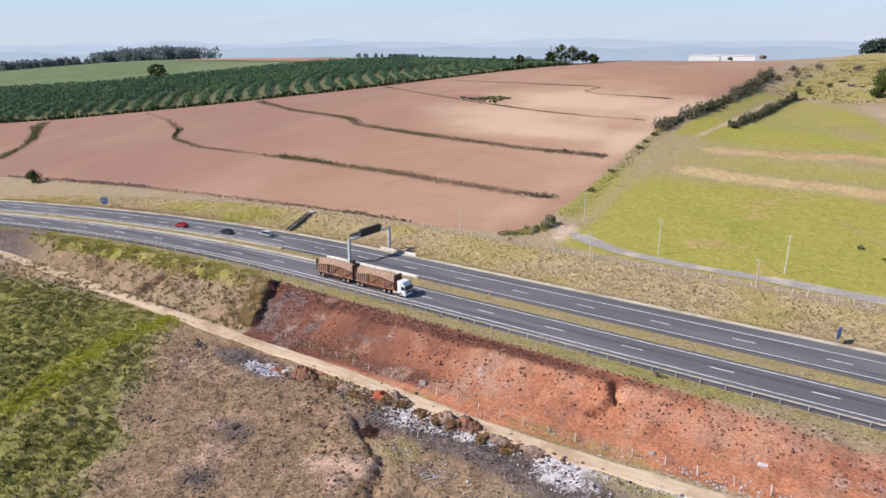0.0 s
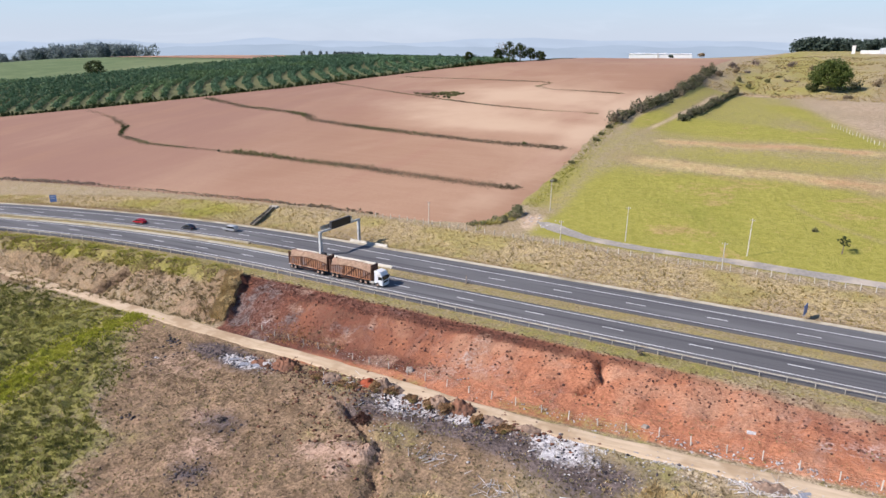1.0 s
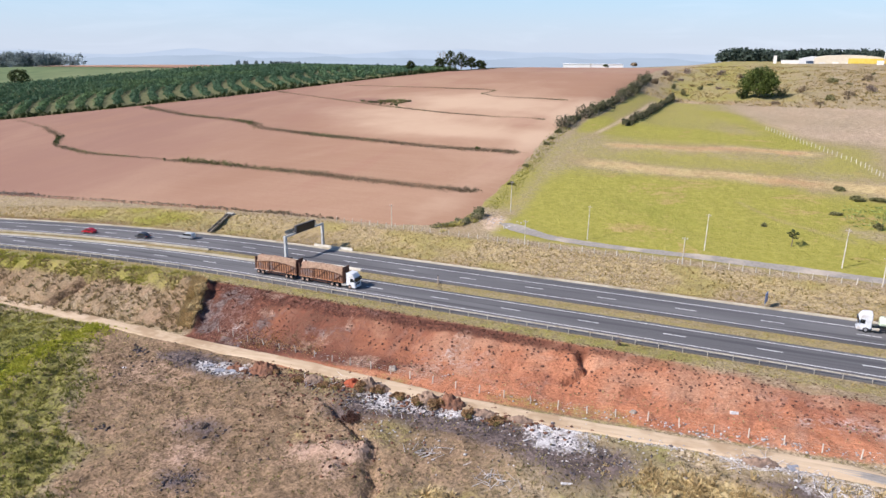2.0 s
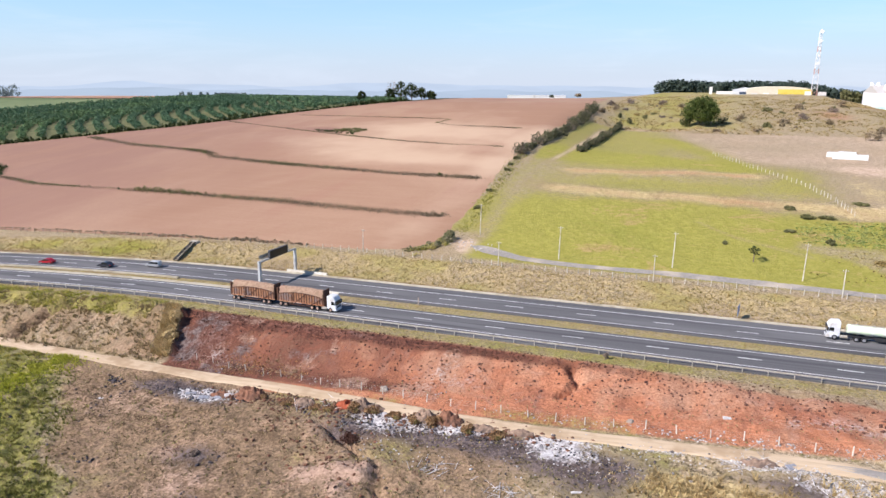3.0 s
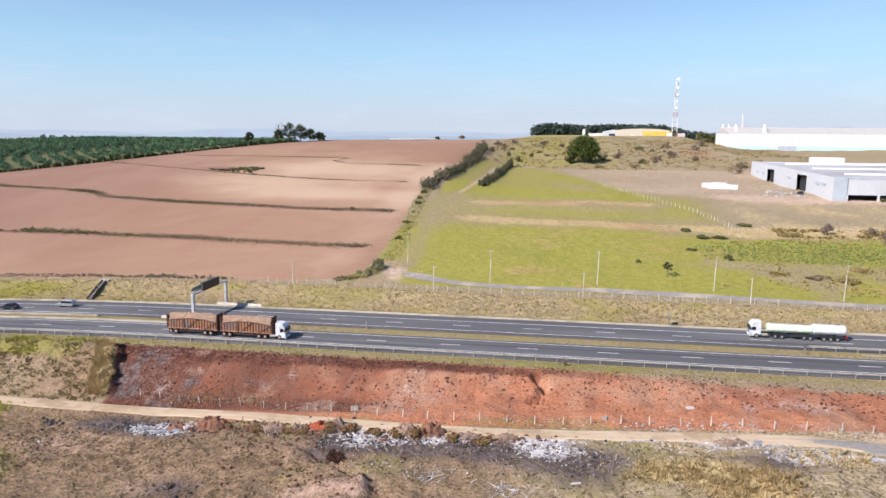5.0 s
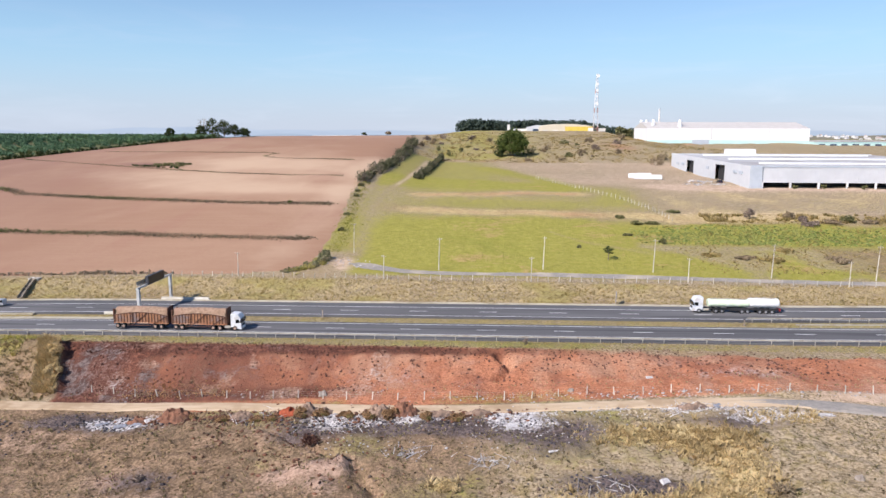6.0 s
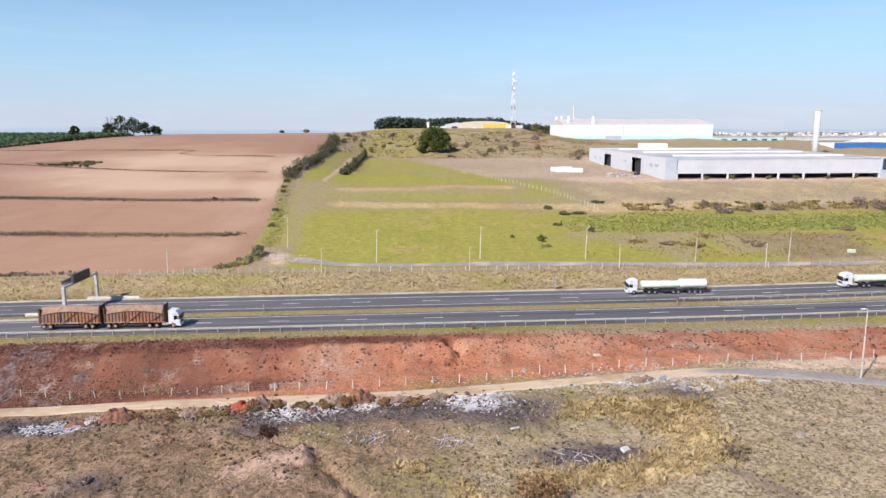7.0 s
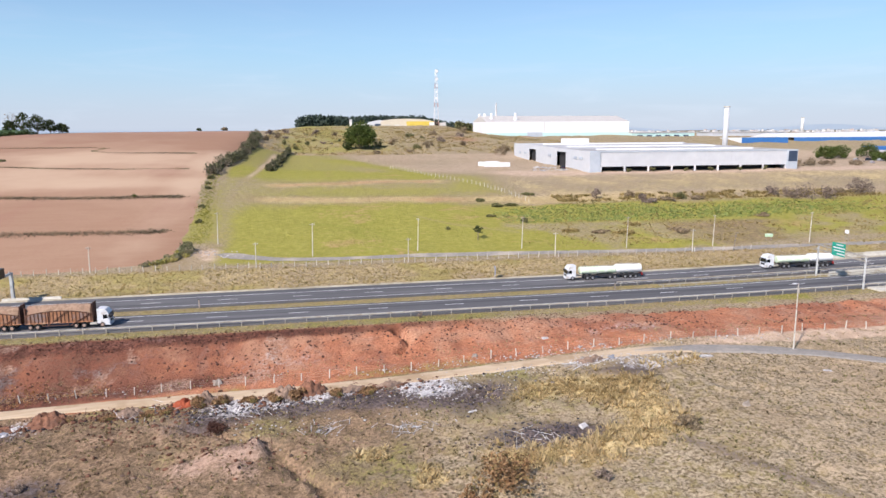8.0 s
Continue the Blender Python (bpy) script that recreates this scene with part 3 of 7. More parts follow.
layer.data.foreach_set("value", np.clip(pale, 0, 1).astype(np.float32).ravel())
layer = field.data.attributes.new("dark_soil", "FLOAT", "POINT")
layer.data.foreach_set("value", np.clip(0.9 * smooth(-140, -300, FX + 0.25 * (FY - 200)) + 0.4 * smooth(420, 560, FY) + 0.9 * blob(FX, FY, -228, 344, 14, 6, -8), 0, 1).astype(np.float32).ravel())
tagged(field, "bare ploughed field of pale reddish soil on a slope", "field", kind="structure")


# ---- building helpers ----
class Geo:
    """Places and faces of one mesh under construction."""

    def __init__(self):
        self.v, self.f = [], []

    def add(self, verts, faces):
        o = len(self.v)
        self.v += [tuple(p) for p in verts]
        self.f += [tuple(i + o for i in q) for q in faces]
        return self

    def box(self, x0, x1, y0, y1, z0, z1, m=None):
        p = [(x, y, z) for x in (x0, x1) for y in (y0, y1) for z in (z0, z1)]
        if m is not None:
            p = [m @ Vector(q) for q in p]
        return self.add(p, [(0, 1, 3, 2), (4, 6, 7, 5), (0, 4, 5, 1), (2, 3, 7, 6), (0, 2, 6, 4), (1, 5, 7, 3)])

    def tube(self, a, b, r, r2=None, n=8):
        a, b = Vector(a), Vector(b)
        q = (b - a).to_track_quat("Z", "Y")
        rings = [[p + q @ Vector((math.cos(t) * k, math.sin(t) * k, 0)) for t in np.linspace(0, 2 * math.pi, n, endpoint=False)] for p, k in ((a, r), (b, r if r2 is None else r2))]
        faces = [(i, (i + 1) % n, n + (i + 1) % n, n + i) for i in range(n)]
        return self.add(rings[0] + rings[1], faces + [tuple(range(n))[::-1], tuple(range(n, 2 * n))])

    def prism(self, profile, y0, y1):
        """A profile in x and z, drawn out along y."""
        n = len(profile)
        p = [(x, y0, z) for x, z in profile] + [(x, y1, z) for x, z in profile]
        faces = [(i, n + i, n + (i + 1) % n, (i + 1) % n) for i in range(n)]
        return self.add(p, faces + [tuple(range(n)), tuple(range(n, 2 * n))[::-1]])

    def along(self, places, profile):
        """A profile of offsets (across, up) carried along level places."""
        pts = [Vector(p) for p in places]
        n, verts = len(profile), []
        for i, p in enumerate(pts):
            d = pts[min(i + 1, len(pts) - 1)] - pts[max(i - 1, 0)]
            side = Vector((-d.y, d.x, 0)).normalized()
            verts += [p + side * a + Vector((0, 0, b)) for a, b in profile]
        faces = [(i * n + k, i * n + (k + 1) % n, (i + 1) * n + (k + 1) % n, (i + 1) * n + k) for i in range(len(pts) - 1) for k in range(n)]
        last = (len(pts) - 1) * n
        return self.add(verts, faces + [tuple(range(n))[::-1], tuple(range(last, last + n))])

    def mesh(self, name, material, bevel=0.0, smooth_shade=False):
        me = bpy.data.meshes.new(name)
        me.from_pydata(self.v, [], self.f)
        bm = bmesh.new()
        bm.from_mesh(me)
        bmesh.ops.recalc_face_normals(bm, faces=bm.faces)
        if bevel:
            bmesh.ops.bevel(bm, geom=list(bm.edges), offset=bevel, segments=1, affect="EDGES", profile=0.5)
        for f in bm.faces:
            f.smooth = smooth_shade and len(f.verts) == 4
        bm.to_mesh(me)
        bm.free()
        me.materials.append(material)
        return me


def part(name, geo, material, parent, label="", bevel=0.0, smooth_shade=False, at=(0, 0, 0)):
    """One mesh object under a thing or part; geo may be a ready mesh."""
    me = geo if isinstance(geo, bpy.types.Mesh) else geo.mesh(name, material, bevel, smooth_shade)
    ob = new(name, me)
    ob.parent = parent
    ob.location = at
    return tagged(ob, label) if label else ob


def thing(name, at, label, category, group="", kind="", turn=0.0):
    ob = new(name)
    ob.empty_display_size = 0.5
    ob.matrix_basis = pose(*at, 0, 0, turn)
    return tagged(ob, label, category, group, kind)


def solid(name, geo, material, label, category, group="", kind="", bevel=0.0, smooth_shade=False):
    return tagged(new(name, geo.mesh(name, material, bevel, smooth_shade)), label, category, group, kind)


# ---- highway ----
def road_line(v, x0, x1, step=4.0, lift=0.0):
    return [(x, v + float(bend(x)), float(road_z(x)) + lift) for x in np.arange(x0, x1 + 0.01, step)]


def carriageway(name, v0, v1, label):
    geo = Geo()
    half = (v1 - v0) / 2
    geo.along(road_line((v0 + v1) / 2, -420, 260), [(-half, -0.35), (-half, 0.03), (0, 0.08), (half, 0.03), (half, -0.35)])
    return solid(name, geo, asphalt, label, "road", kind="structure")


near_road = carriageway("road_near", 108.1, 118.9, "dark asphalt carriageway with white lane markings")
far_road = carriageway("road_far", 124.0, 135.7, "dark asphalt carriageway beyond the grass median")
for road, edge_lines, dash_line in ((near_road, (110.6, 117.8), 114.2), (far_road, (125.0, 132.2), 128.65)):
    for v in edge_lines:
        part("edge_line", Geo().along(road_line(v, -400, 250, 4.0, 0.062 if v in (110.6, 117.8, 125.0) else 0.07), [(-0.11, 0), (-0.11, 0.012), (0.11, 0.012), (0.11, 0)]), paint_white, road)
    for k in range(-20, 11):
        x = -9.6 + 15.7 * k
        part("lane_dash", Geo().along(road_line(dash_line, x - 2.0, x + 2.0, 2.0, 0.076), [(-0.12, 0), (-0.12, 0.014), (0.12, 0.014), (0.12, 0)]), paint_white, road)

gutter = Geo().along(road_line(136.3, -420, 230), [(-0.5, -0.3), (-0.5, 0.07), (-0.15, 0.05), (0.2, 0.14), (0.42, 0.22), (0.42, -0.3)])
solid("kerb_gutter", gutter, gutter_concrete, "pale concrete gutter along the road edge", "gutter", kind="structure")
strip = Geo().along(road_line(119.5, -420, -104), [(-0.55, -0.3), (-0.55, 0.08), (0.1, 0.2), (0.55, 0.2), (0.55, -0.3)])
solid("median_kerb", strip, gutter_concrete, "pale concrete kerb strip along the median", "kerb", kind="structure")
inner = Geo().along(road_line(123.6, -420, -142), [(-0.35, -0.3), (-0.35, 0.12), (0.35, 0.08), (0.35, -0.3)])
solid("median_kerb", inner, gutter_concrete, "narrow concrete kerb on the median's far side", "kerb", kind="structure")

# dirt track, turning to old asphalt where it swings away
tx = np.arange(-330, 120.1, 1.5)
ty = np.interp(tx, TRACK_X, TRACK_Y)


def track_sheet(name, x0, x1, half0, half1, material, lift):
    sel = (tx >= x0) & (tx <= x1)
    cx, cy = tx[sel], ty[sel]
    q = np.linspace(-1, 1, 9)[None, :]
    half = np.interp(cx, [x0, x0 + 11, x1], [half0, half1, half1])[:, None]
    wob = 0.5 * (rough(cx, cy * 0, 5, 3, 121) - 0.5)[:, None] * np.abs(q)
    TY = cy[:, None] + q * (half + wob * 2)
    TX = np.repeat(cx[:, None], 9, 1) + 0 * TY
    TZ = height(TX, TY, True) + 0.03 + 0.055 * np.cos(q * 7.5) + lift
    TZ[:, 0], TZ[:, -1] = height(TX[:, 0], TY[:, 0], True) - 0.12, height(TX[:, -1], TY[:, -1], True) - 0.12
    return sheet(name, TX, TY, TZ, material)


tagged(track_sheet("dirt_track", -330, 9, 1.7, 1.9, sand_track, 0.09), "pale sandy dirt track worn by wheels", "track", kind="structure")
tagged(track_sheet("old_asphalt_track", -2, 120, 0.15, 2.1, service_asphalt, 0.13), "worn grey asphalt at the end of the track", "track", kind="structure")
sx = np.arange(-80, 130, 1.5)
sy = np.interp(sx, [-86, -83, -73, -64, -49, -24, 30, 130], [174, 172.5, 167.6, 164.6, 163.2, 163.4, 161.6, 158])
q = np.linspace(-1, 1, 7)[None, :]
SY = sy[:, None] + q * np.interp(sx, [-80, -76, -68, -56], [0.6, 2.2, 2.0, 1.45])[:, None] * (1.0 + 0.5 * (rough(sx, sx * 0, 6, 2, 131) - 0.5)[:, None])
SX = np.repeat(sx[:, None], 7, 1) + q * np.interp(sx, [-86, -64, -50], [1.6, 0.6, 0])[:, None]
tagged(sheet("service_road", SX, SY, height(SX, SY, True) + 0.10, service_asphalt), "narrow cracked grey service road beside the meadow", "road", kind="structure")


def guardrail(v, x0, x1, label):
    """A W-beam rail with a post every four metres."""
    rail = thing("guardrail", (0, 0, 0), label, "guardrail", "roadside guardrails")
    beam = [(-0.02, 0.50), (0.06, 0.55), (0.0, 0.62), (0.06, 0.69), (-0.02, 0.75), (-0.06, 0.75), (0.0, 0.69), (-0.06, 0.62), (0.0, 0.55), (-0.06, 0.50)]
    part("rail_beam", Geo().along(road_line(v, x0, x1, 4.0), beam), galvanised, rail)
    post = Geo().box(-0.06, 0.06, -0.05, 0.05, -0.45, 0.74).mesh("post", galvanised)
    for i, (x, y, z) in enumerate(road_line(v - 0.13, x0 + 1, x1 - 1, 4.0)):
        part("post", post, None, rail, at=(x, y, z))
    return rail


guardrail(108.0, -300, 220, "long galvanised guardrail between road and cut bank")
guardrail(124.1, 14, 200, "galvanised guardrail on the median's far side")
guardrail(119.3, 22, 200, "galvanised guardrail on the median's near side")

# ---- plants ----
leaf_dark = surface("dark_foliage", (0.030, 0.045, 0.014), (0.075, 0.095, 0.028), 0.9, rough=0.8, island=0.45, thin=0.3)
leaf_green = surface("green_foliage", (0.055, 0.085, 0.018), (0.12, 0.15, 0.035), 0.8, rough=0.8, island=0.45, thin=0.3)
leaf_olive = surface("olive_foliage", (0.125, 0.13, 0.052), (0.23, 0.215, 0.095), 0.8, rough=0.85, island=0.4, thin=0.3)
leaf_dry = surface("dry_twigs", (0.20, 0.15, 0.092), (0.36, 0.28, 0.18), 1.2, rough=0.95, island=0.4, thin=0.3)
# orchard green raised slightly to take in some distance haze
leaf_orchard = surface("orchard_foliage", (0.052, 0.106, 0.058), (0.104, 0.182, 0.094), 0.5, (0.125, 0.20, 0.085), 0.02, 0.8, island=0.4, thin=0.3)
# distance haze painted into the leaf colour, paler and bluer than real foliage
leaf_hazed = surface("hazed_foliage", (0.175, 0.215, 0.215), (0.23, 0.27, 0.265), 0.2, rough=0.9, island=0.12, thin=0.45)
leaf_hedge = surface("hedge_foliage", (0.075, 0.08, 0.042), (0.17, 0.165, 0.085), 0.9, (0.22, 0.18, 0.13), 0.12, 0.85, island=0.45, thin=0.3)
leaf_wood = surface("eucalyptus_foliage", (0.045, 0.07, 0.055), (0.085, 0.115, 0.09), 0.3, rough=0.85, island=0.35, thin=0.3)
leaf_rusty = surface("rusty_brush", (0.23, 0.135, 0.066), (0.41, 0.25, 0.13), 0.9, (0.20, 0.165, 0.06), 0.5, 0.95, island=0.45, thin=0.35)
leaf_scrub = surface("purple_scrub", (0.19, 0.145, 0.118), (0.34, 0.265, 0.21), 0.8, rough=0.95, island=0.45, thin=0.3)
leaf_sage = surface("sage_foliage", (0.15, 0.16, 0.08), (0.27, 0.265, 0.135), 0.8, (0.33, 0.28, 0.17), 0.3, 0.85, island=0.4, thin=0.35)
bark = surface("bark", (0.12, 0.09, 0.065), (0.22, 0.18, 0.14), 4.0, rough=0.95)
grass_green = surface("tussock_grass", (0.10, 0.108, 0.028), (0.23, 0.225, 0.060), 0.35, (0.31, 0.285, 0.07), 0.055, 0.9, island=0.45, thin=0.45)
grass_lime = surface("meadow_grass", (0.26, 0.26, 0.04), (0.40, 0.375, 0.08), 0.3, (0.46, 0.39, 0.15), 0.05, 0.9, island=0.35, thin=0.45)
grass_streak = surface("lime_grass", (0.33, 0.35, 0.035), (0.47, 0.46, 0.075), 0.3, rough=0.9, island=0.3, thin=0.45)
grass_straw = surface("straw_grass", (0.49, 0.375, 0.18), (0.66, 0.52, 0.30), 0.4, (0.41, 0.30, 0.14), 0.09, 0.9, island=0.3, thin=0.45)
grass_dry = surface("dry_grass", (0.36, 0.27, 0.105), (0.50, 0.39, 0.18), 0.5, (0.32, 0.25, 0.09), 0.12, 0.9, island=0.4, thin=0.45)
grass_lot = surface("waste_ground_grass", (0.21, 0.165, 0.082), (0.39, 0.315, 0.16), 0.5, (0.25, 0.235, 0.085), 0.12, 0.9, island=0.6, thin=0.45)
grass_reed = surface("reed_grass", (0.26, 0.335, 0.095), (0.39, 0.445, 0.16), 0.3, (0.40, 0.40, 0.14), 0.06, 0.9, island=0.35, thin=0.45)
grass_contour = surface("contour_bank_grass", (0.17, 0.135, 0.088), (0.30, 0.24, 0.155), 0.5, (0.17, 0.18, 0.08), 0.03, 0.9, island=0.4, thin=0.4)
grass_bank = surface("bank_straw", (0.22, 0.165, 0.082), (0.40, 0.305, 0.16), 0.4, (0.20, 0.14, 0.07), 0.15, 0.9, island=0.45, thin=0.4)
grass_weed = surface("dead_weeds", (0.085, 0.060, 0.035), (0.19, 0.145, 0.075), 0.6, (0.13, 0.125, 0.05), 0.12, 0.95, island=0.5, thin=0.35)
grass_rusty = surface("rusty_grass", (0.40, 0.215, 0.10), (0.56, 0.34, 0.18), 0.6, (0.36, 0.25, 0.15), 0.3, 0.95, island=0.4, thin=0.4)
grass_burnt = surface("burnt_tufts", (0.075, 0.038, 0.030), (0.17, 0.085, 0.06), 1.0, rough=0.95, island=0.4, thin=0.45)


def leaf_cloud(rng, centres, radii, per, size):
    """Small leafy facets scattered through the outer shells of clumps."""
    centres, radii = np.asarray(centres, float), np.asarray(radii, float)
    if radii.ndim == 1:
        radii = np.stack([radii, radii, radii * 0.8], -1)
    c, r = np.repeat(centres, per, 0), np.repeat(radii, per, 0)
    d = rng.normal(size=c.shape)
    d /= np.linalg.norm(d, axis=1, keepdims=True)
    p = c + d * r * rng.uniform(0.5, 1.05, (len(c), 1))
    nrm = d * 0.8 + rng.normal(size=d.shape) * 0.6 + np.array([0, 0, 0.35])
    nrm /= np.linalg.norm(nrm, axis=1, keepdims=True)
    a = np.cross(nrm, rng.normal(size=d.shape))
    a /= np.linalg.norm(a, axis=1, keepdims=True) + 1e-9
    b = np.cross(nrm, a)
    s = size * rng.uniform(0.55, 1.25, (len(c), 1))
    quad = np.stack([p + a * s, p + b * s * 0.7, p - a * s, p - b * s * 0.7], 1).reshape(-1, 3)
    return quad, np.arange(len(quad)).reshape(-1, 4)


def foliage(name, rng, centres, radii, per, size, material):
    verts, faces = leaf_cloud(rng, centres, radii, per, size)
    me = mesh_of(name, verts, faces)
    me.materials.append(material)
    return me


def tree(name, at, tall, wide, material, label, seed=0, leaves=70, clumps=16, size=0.35, bare=0.3, group="", category="tree"):
    """A tree: tapered trunk with limbs, and a crown of leafy clumps."""
    rng = np.random.default_rng(seed)
    t = thing(name, (at[0], at[1], level(at[0], at[1])), label, category, group)
    wood = Geo()
    fork = tall * bare
    lean = rng.normal(size=2) * 0.04 * tall
    top = Vector((lean[0], lean[1], fork))
    wood.tube((0, 0, -0.3), top, 0.035 * tall, 0.022 * tall, 7)
    centres, radii = [], []
    for k in range(clumps):
        a = 2.399 * k + rng.uniform(-0.4, 0.4)
        h = (k + 0.5) / clumps
        reach = wide / 2 * math.sqrt(max(0.05, 1 - (1.7 * (h - 0.40)) ** 2)) * rng.uniform(0.5, 0.85)
        c = Vector((math.cos(a) * reach + lean[0], math.sin(a) * reach + lean[1], fork + (tall - fork) * (0.12 + 0.74 * h)))
        r = wide * rng.uniform(0.14, 0.24)
        centres.append(tuple(c))
        radii.append((r, r, r * 0.75))
        if k % 2 == 0:
            mid = top.lerp(c, 0.55) + Vector((0, 0, 0.04 * tall))
            wood.tube(top, mid, 0.014 * tall, 0.009 * tall, 5)
            wood.tube(mid, c, 0.009 * tall, 0.003 * tall, 4)
    part("trunk", wood, bark, t)
    part("crown", foliage("crown", rng, centres, radii, leaves, size, material), None, t)
    return t


def bush(name, at, tall, wide, material, label, seed=0, leaves=60, clumps=9, size=0.22, group="", category="bush"):
    """A low bush: stems from the ground and leafy clumps down to it."""
    rng = np.random.default_rng(seed)
    t = thing(name, (at[0], at[1], level(at[0], at[1])), label, category, group)
    stems, centres, radii = Geo(), [], []
    for k in range(clumps):
        a, q = rng.uniform(0, 6.28), math.sqrt(rng.uniform(0, 1))
        c = (math.cos(a) * q * wide * 0.36, math.sin(a) * q * wide * 0.36, tall * rng.uniform(0.22, 0.85) * (1 - 0.45 * q))
        r = rng.uniform(0.16, 0.26) * wide
        centres.append(c)
        radii.append((r, r, min(r, tall * 0.32)))
        stems.tube((c[0] * 0.2, c[1] * 0.2, -0.15), c, 0.03 * tall ** 0.5, 0.01, 4)
    part("stems", stems, bark, t)
    part("leaves", foliage("leaves", rng, centres, radii, leaves, size, material), None, t)
    return t


def hedge(name, places, tall, wide, material, label, seed, step=1.5, per=42, size=0.32):
    """A ragged line of bushes along level places."""
    rng = np.random.default_rng(seed)
    pts = np.array(places, float)
    seg = np.hypot(*np.diff(pts, axis=0).T)
    run = np.concatenate([[0], np.cumsum(seg)])
    centres, radii = [], []
    for s in np.arange(0, run[-1], step):
        x, y = np.interp(s, run, pts[:, 0]), np.interp(s, run, pts[:, 1])
        lush_here = -0.12 + 1.85 * float(rough(s, seed * 7.0, 11, 3, seed))
        lush_here = max(0.12, lush_here)
        for _ in range(2):
            dx, dy = rng.normal(size=2) * wide * 0.28
            h = tall * lush_here * rng.uniform(0.5, 1.05)
            r = max(0.5, wide * 0.34 * rng.uniform(0.7, 1.2) * lush_here)
            centres.append((x + dx, y + dy, level(x + dx, y + dy) + h * 0.5))
            radii.append((r, r, h * 0.55))
    me = foliage(name, rng, centres, radii, per, size, material)
    return tagged(new(name, me), label, "hedge", kind="stuff")


def tufts(name, xy, tall, width, material, label, seed, blades=6, sink=0.03, category="grass"):
    """Many grass tufts, each a fan of leaning blades."""
    rng = np.random.default_rng(seed)
    x, y = xy[:, 0], xy[:, 1]
    z = height(x, y, True) - sink
    root = np.repeat(np.stack([x, y, z], -1), blades, 0)
    scale = np.repeat(rng.uniform(0.6, 1.35, len(x)), blades)[:, None]
    a = rng.uniform(0, 2 * np.pi, len(root))
    out = np.stack([np.cos(a), np.sin(a), 0 * a], -1)
    side = np.stack([-np.sin(a), np.cos(a), 0 * a], -1)
    h = (rng.uniform(tall[0], tall[1], len(root)))[:, None] * scale
    foot = root + out * width * 0.5 * rng.uniform(0, 1, (len(root), 1)) * scale
    tip = foot + out * h * rng.uniform(0.3, 1.2, (len(root), 1)) + np.array([0, 0, 1.0]) * h
    w = width * 0.30 * scale
    verts = np.stack([foot - side * w, foot + side * w, tip], 1).reshape(-1, 3)
    me = mesh_of(name, verts, np.arange(len(verts)).reshape(-1, 3))
    me.materials.append(material)
    return tagged(new(name, me), label, category, kind="stuff")


def scatter(seed, n, x0, x1, v0, v1, keep=None, clump=0.0, along=True):
    """Random places in a stretch of ground, thinned by keep(x, y)."""
    rng = np.random.default_rng(seed)
    x, v = rng.uniform(x0, x1, n), rng.uniform(v0, v1, n)
    y = v + (bend(x) if along else 0)
    ok = np.ones(n, bool)
    if keep is not None:
        ok &= rng.uniform(0, 1, n) < keep(x, y)
    if clump:
        ok &= rough(x, y, clump, 2, seed + 500) > 0.46
    return np.stack([x[ok], y[ok]], -1)


def west_part(x, y):
    return smooth(-4, 4, pasture_edge(y) - x + 14 * (rough(x, y, 14, 3, 101) - 0.5))


def lime_streak(x, y):
    mid_x = np.interp(y, [40, 46, 52, 61, 67, 79, 84], [-130, -131.2, -133, -137.4, -139.7, -140.4, -139.4])
    return np.exp(-((x - mid_x) / (2.8 + 2.2 * rough(x, y, 14, 3, 101))) ** 2) * smooth(38, 46, y)


def off_track(x, y):
    return (np.abs(y - np.interp(x, tx, ty)) > 2.3) * 1.0


# grasses
def unburnt(x, y):
    v = y - bend(x)
    return 1 - np.clip(1.3 * blob(x, v, -228, 100, 16, 7) + 1.2 * np.exp(-((v - 97.1 - 1.3 * (x + 158.1)) / 2.6) ** 2) * (x > -165) * (x < -152), 0, 1)


tufts("pasture_grass", scatter(1, 66000, -215, -80, 24, 88, lambda x, y: (1 - 0.9 * lime_streak(x, y)) * west_part(x, y) * off_track(x, y) * (0.15 + 0.85 * (rough(x, y, 1.3, 2, 21) > 0.5))), (0.2, 0.52), 0.28, grass_green, "tussocky green pasture grass", 11, 5)
tufts("pasture_grass", scatter(16, 20000, -150, -124, 38, 86, lime_streak), (0.2, 0.45), 0.3, grass_streak, "bright lime streak of grass in the pasture", 26, 5)
tufts("pasture_brown", scatter(20, 7000, -200, -80, 24, 86, lambda x, y: west_part(x, y) * off_track(x, y) * (1 - lime_streak(x, y)), 6.0), (0.12, 0.34), 0.28, grass_bank, "brown dead grass among the pasture tussocks", 30, 5)
tufts("dry_grass", scatter(2, 20000, -130, 62, 30, 84, lambda x, y: (1 - west_part(x, y)) * off_track(x, y) * (0.12 + 0.88 * (rough(x, y, 1.2, 2, 23) > 0.52))), (0.1, 0.27), 0.24, grass_lot, "short dry grass on bare ground", 12, 5)
tufts("straw_grass", scatter(3, 60000, -60, 14, 44, 79, lambda x, y: off_track(x, y) * straw_patch(x, y) * (0.2 + 0.8 * (rough(x, y, 2.6, 2, 25) > 0.5))), (0.15, 0.42), 0.26, grass_straw, "tall straw-yellow dry grass", 13, 5)
tufts("straw_tussocks", scatter(32, 5200, -60, 14, 44, 79, lambda x, y: off_track(x, y) * straw_patch(x, y) * (rough(x, y, 2.2, 2, 27) > 0.5)), (0.4, 0.95), 0.5, grass_straw, "bushy straw-yellow tussocks on the waste ground", 33, 8)
